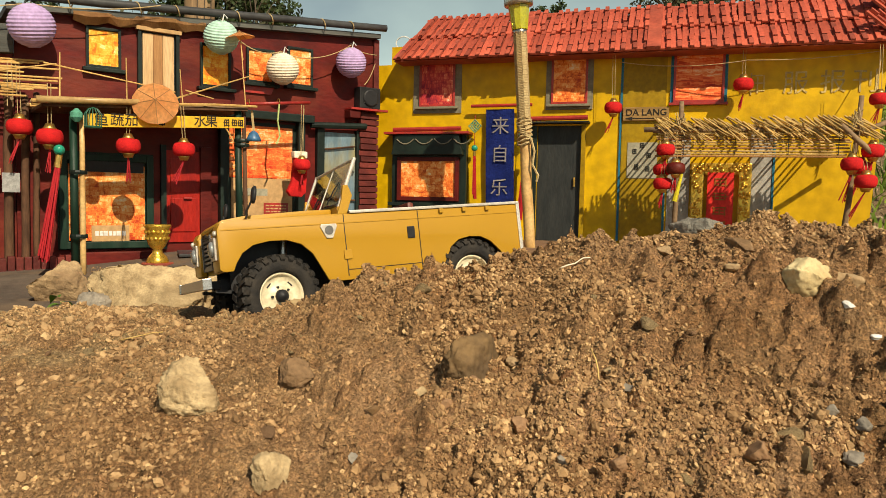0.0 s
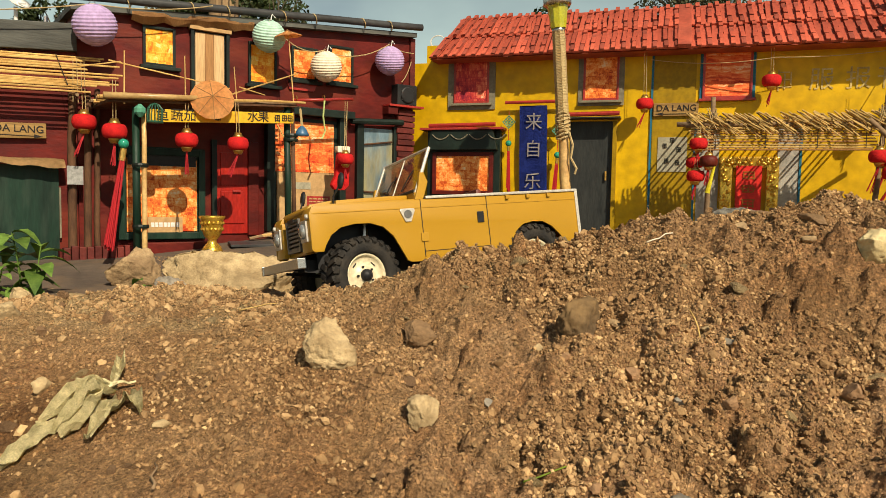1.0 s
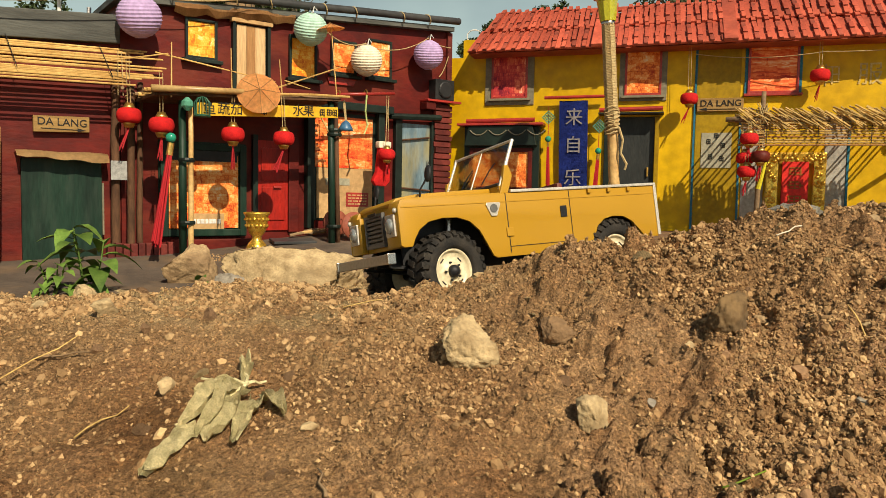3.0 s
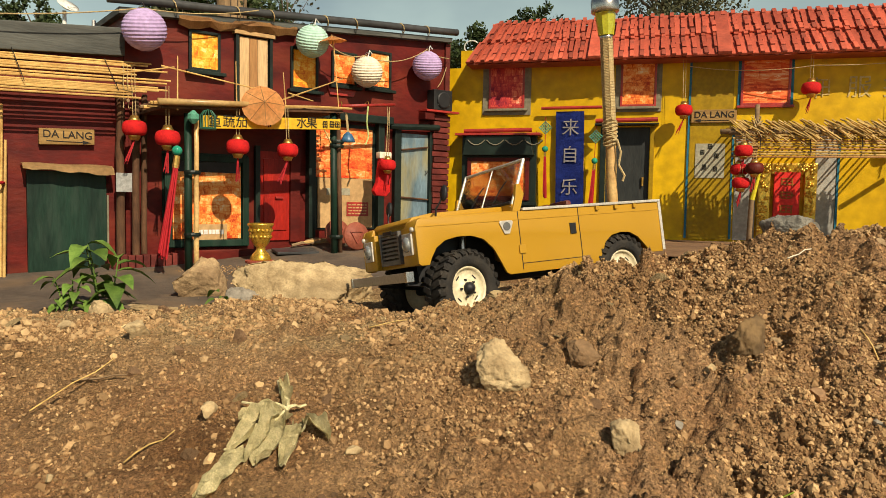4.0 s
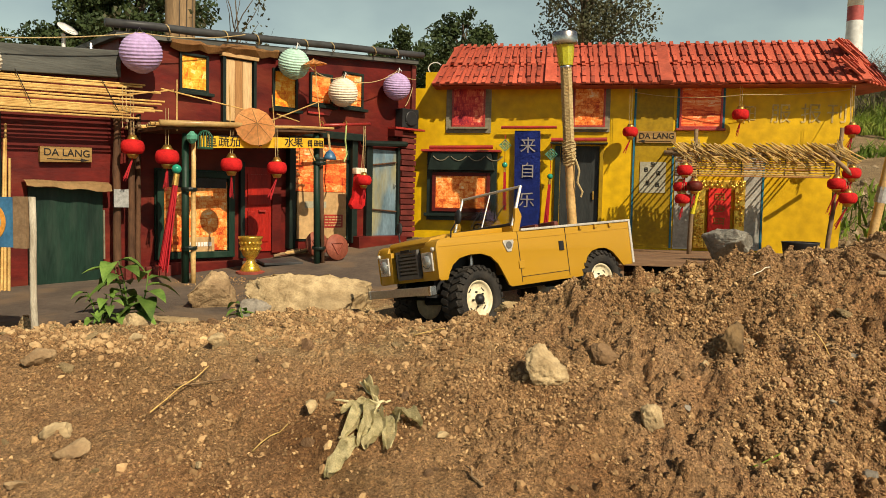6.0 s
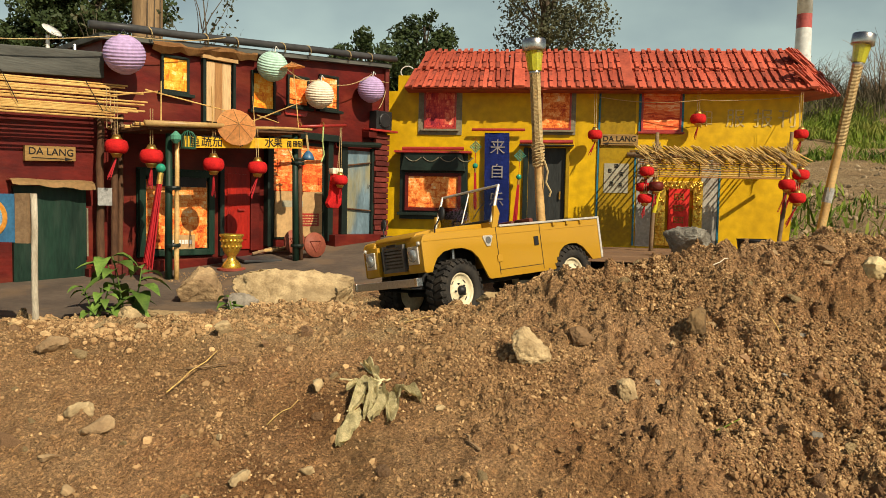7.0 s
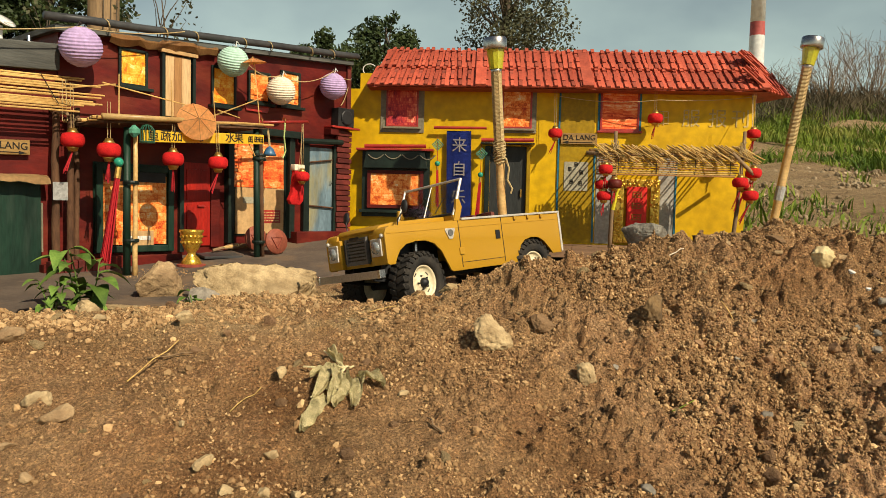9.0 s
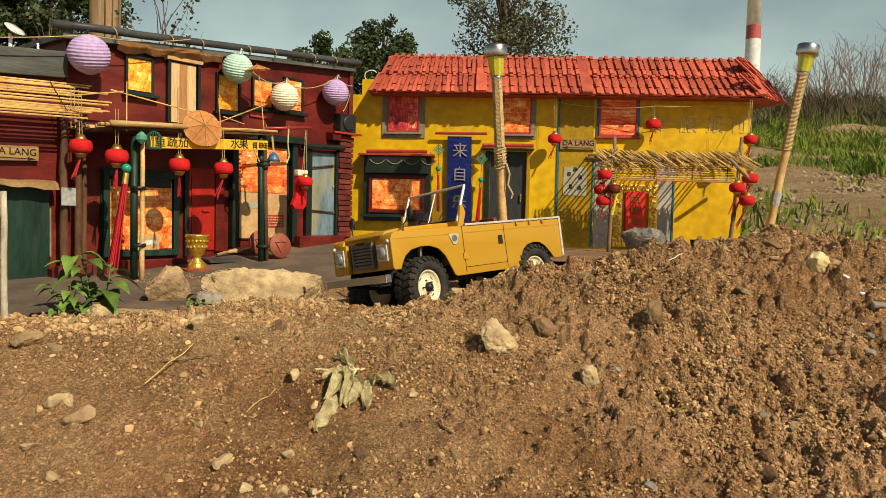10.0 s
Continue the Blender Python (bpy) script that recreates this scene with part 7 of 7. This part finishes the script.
grass("grass", 0.3, 6.5, 4.2, 8.4, 80000, 0.03, 0.13, 3, GRASS, "uneven green grass on the bank")
grass("weed_tuft", 0.5, 4.5, 2.3, 4.6, 6000, 0.015, 0.06, 8, GRASS, "sparse low weeds on the bare ground")
grass("dry_grass", 0.3, 7.5, 6.6, 11.0, 34000, 0.08, 0.30, 4, mat("dry_grass_blade", (0.13, 0.10, 0.055), (0.05, 0.045, 0.025), 3, 0.8), "dry brown weeds along the top of the bank")
grass("grass", -6.5, -0.6, 2.6, 8.0, 9000, 0.06, 0.3, 5, GRASS, "uneven green grass behind the houses")

# ---- weeds and litter on the soil ----
def leaf_blade(bm, base, out, length, width, droop, bend=0.0):
    """A pointed leaf, folded along its rib."""
    base, out = Vector(base), Vector(out).normalized()
    side = out.cross(Vector((0, 0, 1))).normalized()
    rows = []
    for i, (k, w) in enumerate(((0, 0.08), (0.18, 0.62), (0.38, 1.0), (0.6, 0.86), (0.82, 0.45), (1.0, 0.02))):
        c = base + out * length * k + Vector((0, 0, length * (0.35 * k - droop * k * k)))
        rows.append([bm.verts.new(c - side * width * w + Vector((0, 0, width * w * 0.35))), bm.verts.new(c), bm.verts.new(c + side * width * w + Vector((0, 0, width * w * 0.35)))])
    for a, b in zip(rows, rows[1:]):
        bm.faces.new((a[0], b[0], b[1], a[1])), bm.faces.new((a[1], b[1], b[2], a[2]))


def weed(x, y, h, leaves, size, seed, label, z=None):
    z = ground_z(x, y) if z is None else z
    t = thing("weed", WORLD, (x, y, z), label, "plant")
    rnd = random.Random(seed)
    stems = [(Vector((x, y, z - 0.01)), Vector((x + rnd.uniform(-0.4, 0.4) * h, y + rnd.uniform(-0.3, 0.3) * h, z + h * rnd.uniform(0.6, 1.0)))) for _ in range(3)]
    for a, b in stems:
        part("stem", rod(a, b, 0.0016, 0.0010, 5, wobble=0.003, steps=4, seed=seed), LEAF, t)
    for k in range(leaves):
        a, b = stems[k % 3]
        p = a.lerp(b, 0.25 + 0.75 * (k // 3 + 1) / (leaves / 3 + 0.01) if leaves > 3 else 1.0)
        ang = k * 2.4 + rnd.uniform(-0.4, 0.4)
        bm = bmesh.new()
        leaf_blade(bm, p, (math.cos(ang), math.sin(ang), 0), size * rnd.uniform(0.75, 1.25), size * rnd.uniform(0.22, 0.32), rnd.uniform(0.4, 0.95))
        part("leaf", bm, LEAF, t, smooth=True)


weed(-1.030, 0.83, 0.165, 24, 0.050, 3, "leafy green weed growing at the edge of the soil")
weed(-1.075, 0.80, 0.055, 21, 0.030, 5, "low green weed growing at the edge of the soil")
weed(-0.885, 0.93, 0.040, 10, 0.028, 7, "small green weed beside the pointed rock")
weed(-0.33, 1.17, 0.03, 9, 0.020, 9, "small green weed beside the grey boulder")
# withered plant
wx, wy = -0.515, 0.425
wz = ground_z(wx, wy)
wi = thing("withered_plant", WORLD, (wx, wy, wz), "withered grey-green plant lying crumpled on the soil", "dead plant")
rnd = random.Random(6)


def dead_leaf(x, y, angle, length, width, lift, curl, k):
    """A limp, crumpled leaf lying on the soil along angle, its edges rolled up."""
    bm, rows = bmesh.new(), []
    d, side = Vector((math.cos(angle), math.sin(angle), 0)), Vector((-math.sin(angle), math.cos(angle), 0))
    for i in range(11):
        u = i / 10
        w = width * (0.16 + 0.84 * math.sin(math.pi * min(u * 0.86 + 0.10, 1.0)) ** 0.8) * (1 + 0.22 * noise.noise(Vector((u * 5, k * 3.3, 0))))
        c = Vector((x, y, 0)) + d * length * u + side * 0.14 * length * noise.noise(Vector((u * 2.2, k * 1.9, 4)))
        row = []
        for j in range(7):
            v = -1 + j / 3
            p = c + side * w * v * (1 - 0.25 * abs(v))
            crumple = 0.55 * width * noise.noise(Vector((u * 5, v * 2.4, k * 2.1))) + 0.30 * width * noise.noise(Vector((u * 14, v * 5, k)))
            p.z = ground_z(p.x, p.y) + 0.004 + lift * math.sin(math.pi * u) + curl * width * v * v + crumple
            row.append(bm.verts.new(p))
        rows.append(row)
    for p, q in zip(rows, rows[1:]):
        for j in range(6):
            bm.faces.new((p[j], q[j], q[j + 1], p[j + 1]))
    bmesh.ops.solidify(bm, geom=bm.faces[:], thickness=0.0005)
    part("dead_leaf", bm, DRYLEAF, wi, smooth=True)


for k, (dx, dy, a, ln, wd, lift, curl) in enumerate(((0.000, 0.000, 4.75, 0.056, 0.0135, 0.007, 0.4), (-0.008, 0.000, 4.50, 0.056, 0.0090, 0.006, 0.7), (0.010, -0.004, 5.00, 0.050, 0.0120, 0.004, 0.3),
                                                 (0.014, 0.002, 5.55, 0.044, 0.0070, 0.006, 0.6), (-0.007, -0.050, 4.35, 0.046, 0.0110, 0.002, 0.2), (-0.006, 0.004, 3.90, 0.036, 0.0050, 0.004, 0.9),
                                                 (-0.004, 0.004, 2.10, 0.046, 0.0060, 0.005, 1.0), (-0.002, -0.010, 4.65, 0.046, 0.0075, 0.010, 0.6))):
    dead_leaf(wx + dx, wy + dy, a, ln, wd, lift, curl, k)
for k, (a, ln) in enumerate(((2.2, 0.055), (2.9, 0.050), (4.3, 0.060), (4.5, 0.045), (1.2, 0.02))):
    p, q = Vector((wx, wy, wz + 0.012)), Vector((wx + ln * math.cos(a), wy + ln * math.sin(a), 0))
    part("stalk", rod(p, (q.x, q.y, ground_z(q.x, q.y) + 0.008), 0.0017, 0.001, 5, wobble=0.003, steps=4, seed=k), DRYLEAF, wi)
for x, y, a, ln, m in ((-0.750, 0.452, 0.35, 0.050, TWIG), (-0.748, 0.400, 1.25, 0.080, STRAW), (-0.10, 0.70, 0.6, 0.03, CREAMPAPER), (-0.165, 0.40, 0.5, 0.030, GRASS), (-0.40, 0.33, 2.2, 0.03, TWIG),
                       (0.16, 0.66, -0.7, 0.09, TWIG), (0.22, 0.80, -0.9, 0.11, TWIG), (0.02, 0.76, -0.5, 0.07, TWIG), (-0.52, 0.62, 0.4, 0.04, STRAW), (-0.62, 0.36, 1.0, 0.04, STRAW), (-0.05, 0.56, 1.9, 0.03, STRAW)):
    x1, y1 = x + ln * math.cos(a), y + ln * math.sin(a)
    bm = rod((x, y, ground_z(x, y) + 0.004), (x1, y1, ground_z(x1, y1) + 0.006), 0.0015 if m is TWIG else 0.0008, 0.0006, 5, wobble=0.002, steps=4, seed=int(x * 100))
    single("twig", bm, m, WORLD, (x, y, ground_z(x, y)), "dry twig lying on the soil" if m is not GRASS else "green grass blade lying on the soil", "twig", "twigs on the soil", smooth=True)

# ---- loose stones ----
STONE_MESHES = [rock_mesh("stone", 60 + k, (1.15, random.Random(k).uniform(0.65, 0.95), random.Random(k + 50).uniform(0.5, 0.8)), STONES[(0, 1, 3, 1, 0, 1, 3, 0, 1, 3, 1, 3)[k]], 2, 11, near=0.40, far=0.68) for k in range(12)]
rnd = random.Random(99)
placed = 0
while placed < 290:
    x, y = rnd.uniform(-1.05, 0.45), rnd.uniform(0.22, 0.92)
    dens = 0.35 + 0.65 * min(max((x + 0.55) / 0.4, 0), 1)
    if y > 0.60 and x < -0.55:
        dens = 0.8
    if rnd.random() > dens or (abs((x + 0.42) * 0.688 + (y - 0.96) * 0.725) < 0.22 and y > 0.79 and x < -0.25):
        continue
    if any((x - a) ** 2 + (y - b) ** 2 < (r + 0.006) ** 2 for a, b, r in NAMED):
        continue
    s = 0.0042 + 0.0095 * rnd.random() ** 2.6
    ob = new("stone", STONE_MESHES[rnd.randrange(12)])
    ob.matrix_world = Matrix.LocRotScale((x, y, ground_z(x, y) + s * 0.10), Euler((rnd.uniform(-0.5, 0.5), rnd.uniform(-0.5, 0.5), rnd.uniform(0, 6.28))), (s, s, s))
    tagged(ob, "small broken stone lying on the soil", "stone", "loose stones on the soil")
    placed += 1


def crumb_material():
    m = mat("soil_crumbs", (0.46, 0.295, 0.145), (0.28, 0.162, 0.074), 14, 0.95, bump=0.6, bump_scale=400)
    n, l = m.node_tree.nodes, m.node_tree.links
    b = n["Principled BSDF"]
    src = b.inputs["Base Color"].links[0].from_socket
    ge, r, x = n.new("ShaderNodeNewGeometry"), n.new("ShaderNodeValToRGB"), n.new("ShaderNodeMix")
    e = r.color_ramp.elements
    e[0].position, e[0].color = 0.0, (0.62, 0.60, 0.58, 1)
    e[1].position, e[1].color = 1.0, (1.75, 1.85, 1.85, 1)
    k = e.new(0.62)
    k.color = (1.0, 0.97, 0.92, 1)
    k = e.new(0.90)
    k.color = (1.35, 1.38, 1.38, 1)
    l.new(ge.outputs["Random Per Island"], r.inputs["Fac"])
    x.data_type, x.blend_type = "RGBA", "MULTIPLY"
    x.inputs["Factor"].default_value = 1.0
    l.new(src, x.inputs["A"]), l.new(r.outputs["Color"], x.inputs["B"]), l.new(x.outputs["Result"], b.inputs["Base Color"])
    return m


def crumbs(name, count, lo, hi, power, seed, region, label, material, lie=None, sharp=False):
    """Very many small clods, joined: lumps of twelve corners, each turned and squashed its own way."""
    rs = np.random.RandomState(seed)
    bm = bmesh.new()
    if sharp:                                                  # eight-sided grains, the cheapest round lump
        bmesh.ops.create_cone(bm, segments=4, radius1=0.9, radius2=0.0, depth=0.9, cap_ends=False)
        bmesh.ops.create_cone(bm, segments=4, radius1=0.9, radius2=0.0, depth=0.9, cap_ends=False, matrix=Matrix.Translation((0, 0, -0.9)) @ Matrix.Rotation(math.pi, 4, "X"))
        bmesh.ops.remove_doubles(bm, verts=bm.verts[:], dist=0.01)
        bm.transform(Matrix.Translation((0, 0, 0.45)))
    else:
        bmesh.ops.create_icosphere(bm, subdivisions=1, radius=0.85)
    bmesh.ops.triangulate(bm, faces=bm.faces)
    base = np.array([v.co[:] for v in bm.verts])
    tri = np.array([[v.index for v in f.verts] for f in bm.faces])
    bm.free()
    x, y = rs.uniform(region[0], region[1], count * 3), rs.uniform(region[2], region[3], count * 3)
    dens = 0.08 + 0.84 * np.clip((x + 0.55 + 0.3 * (y - 0.5)) / 0.40, 0, 1)
    dens = np.maximum(dens, np.where(y > 0.56 + 0.05 * np.sin(9 * x), 0.60, 0))
    dens = dens * (0.06 + 2.6 * np.clip(fbm(x, y, 9.0, 4, 55) + 0.22, 0, 1))
    ok = rs.rand(count * 3) < dens
    x, y = x[ok][:count], y[ok][:count]
    n = len(x)
    s = lo + (hi - lo) * rs.rand(n) ** power
    z = (height(x, y) if lie is None else lie(x, y)) + s * (0.25 if sharp else 0.05)
    q = rs.normal(size=(n, 4))
    q /= np.linalg.norm(q, axis=1)[:, None]
    w, a, b, c = q.T
    R = np.stack([np.stack([1 - 2 * (b * b + c * c), 2 * (a * b - c * w), 2 * (a * c + b * w)], 1),
                  np.stack([2 * (a * b + c * w), 1 - 2 * (a * a + c * c), 2 * (b * c - a * w)], 1),
                  np.stack([2 * (a * c - b * w), 2 * (b * c + a * w), 1 - 2 * (a * a + b * b)], 1)], 1)
    shape = base[None] * (1 + 0.20 * np.clip(rs.normal(size=(n, len(base), 1)), -1.6, 1.6)) * rs.uniform(0.55, 1.0, (n, 1, 3))
    v = np.einsum("nij,nkj->nki", R, shape) * s[:, None, None] + np.stack([x, y, z], 1)[:, None]
    f = (tri[None] + (np.arange(n) * len(base))[:, None, None]).reshape(-1, 3)
    me = bpy.data.meshes.new(name)
    me.vertices.add(n * len(base))
    me.vertices.foreach_set("co", v.reshape(-1).astype(np.float32))
    me.loops.add(len(f) * 3)
    me.loops.foreach_set("vertex_index", f.reshape(-1).astype(np.int32))
    me.polygons.add(len(f))
    me.polygons.foreach_set("loop_start", (np.arange(len(f)) * 3).astype(np.int32))
    me.update(calc_edges=True)
    me.polygons.foreach_set("use_smooth", [False] * len(f))
    me.validate()
    me.materials.append(material)
    tagged(new(name, me), label, "soil crumbs", kind="stuff")


CRUMB = crumb_material()
crumbs("soil_crumbs", 15000, 0.0022, 0.0066, 3.4, 1, (-1.2, 0.50, 0.18, 0.95), "loose crumbs and clods of brown soil", CRUMB)
crumbs("soil_grit", 125000, 0.0009, 0.0034, 2.0, 2, (-1.1, 0.42, 0.20, 0.86), "fine crumbs and grit of brown soil", CRUMB, sharp=True)
crumbs("crust_flakes", 5200, 0.0010, 0.0095, 9.0, 6, (-1.15, -0.45, 0.50, 0.86), "pale dry crumbs of crusted soil", mat("dry_crust", (0.56, 0.38, 0.19), (0.40, 0.245, 0.115), 12, 0.95, bump=0.7, bump_scale=300))
crumbs("bank_rubble", 14000, 0.003, 0.024, 4.5, 3, (0.4, 4.0, 1.2, 5.0), "rubble and clods on the ground behind the houses", mat("bank_clods", (0.44, 0.34, 0.21), (0.17, 0.12, 0.07), 9, 0.95, bump=0.6))
crumbs("street_dirt", 900, 0.0010, 0.0040, 3.0, 4, (-1.20, -0.92, 1.10, 1.32), "crumbs of dirt scattered on the street board", CRUMB, lambda x, y: np.where(y > 1.97 + (x + 0.807) * 1.34 - 0.05, -0.2, -0.008 + 0.112 * (np.clip(y, 1.05, 1.96) - 1.25)))
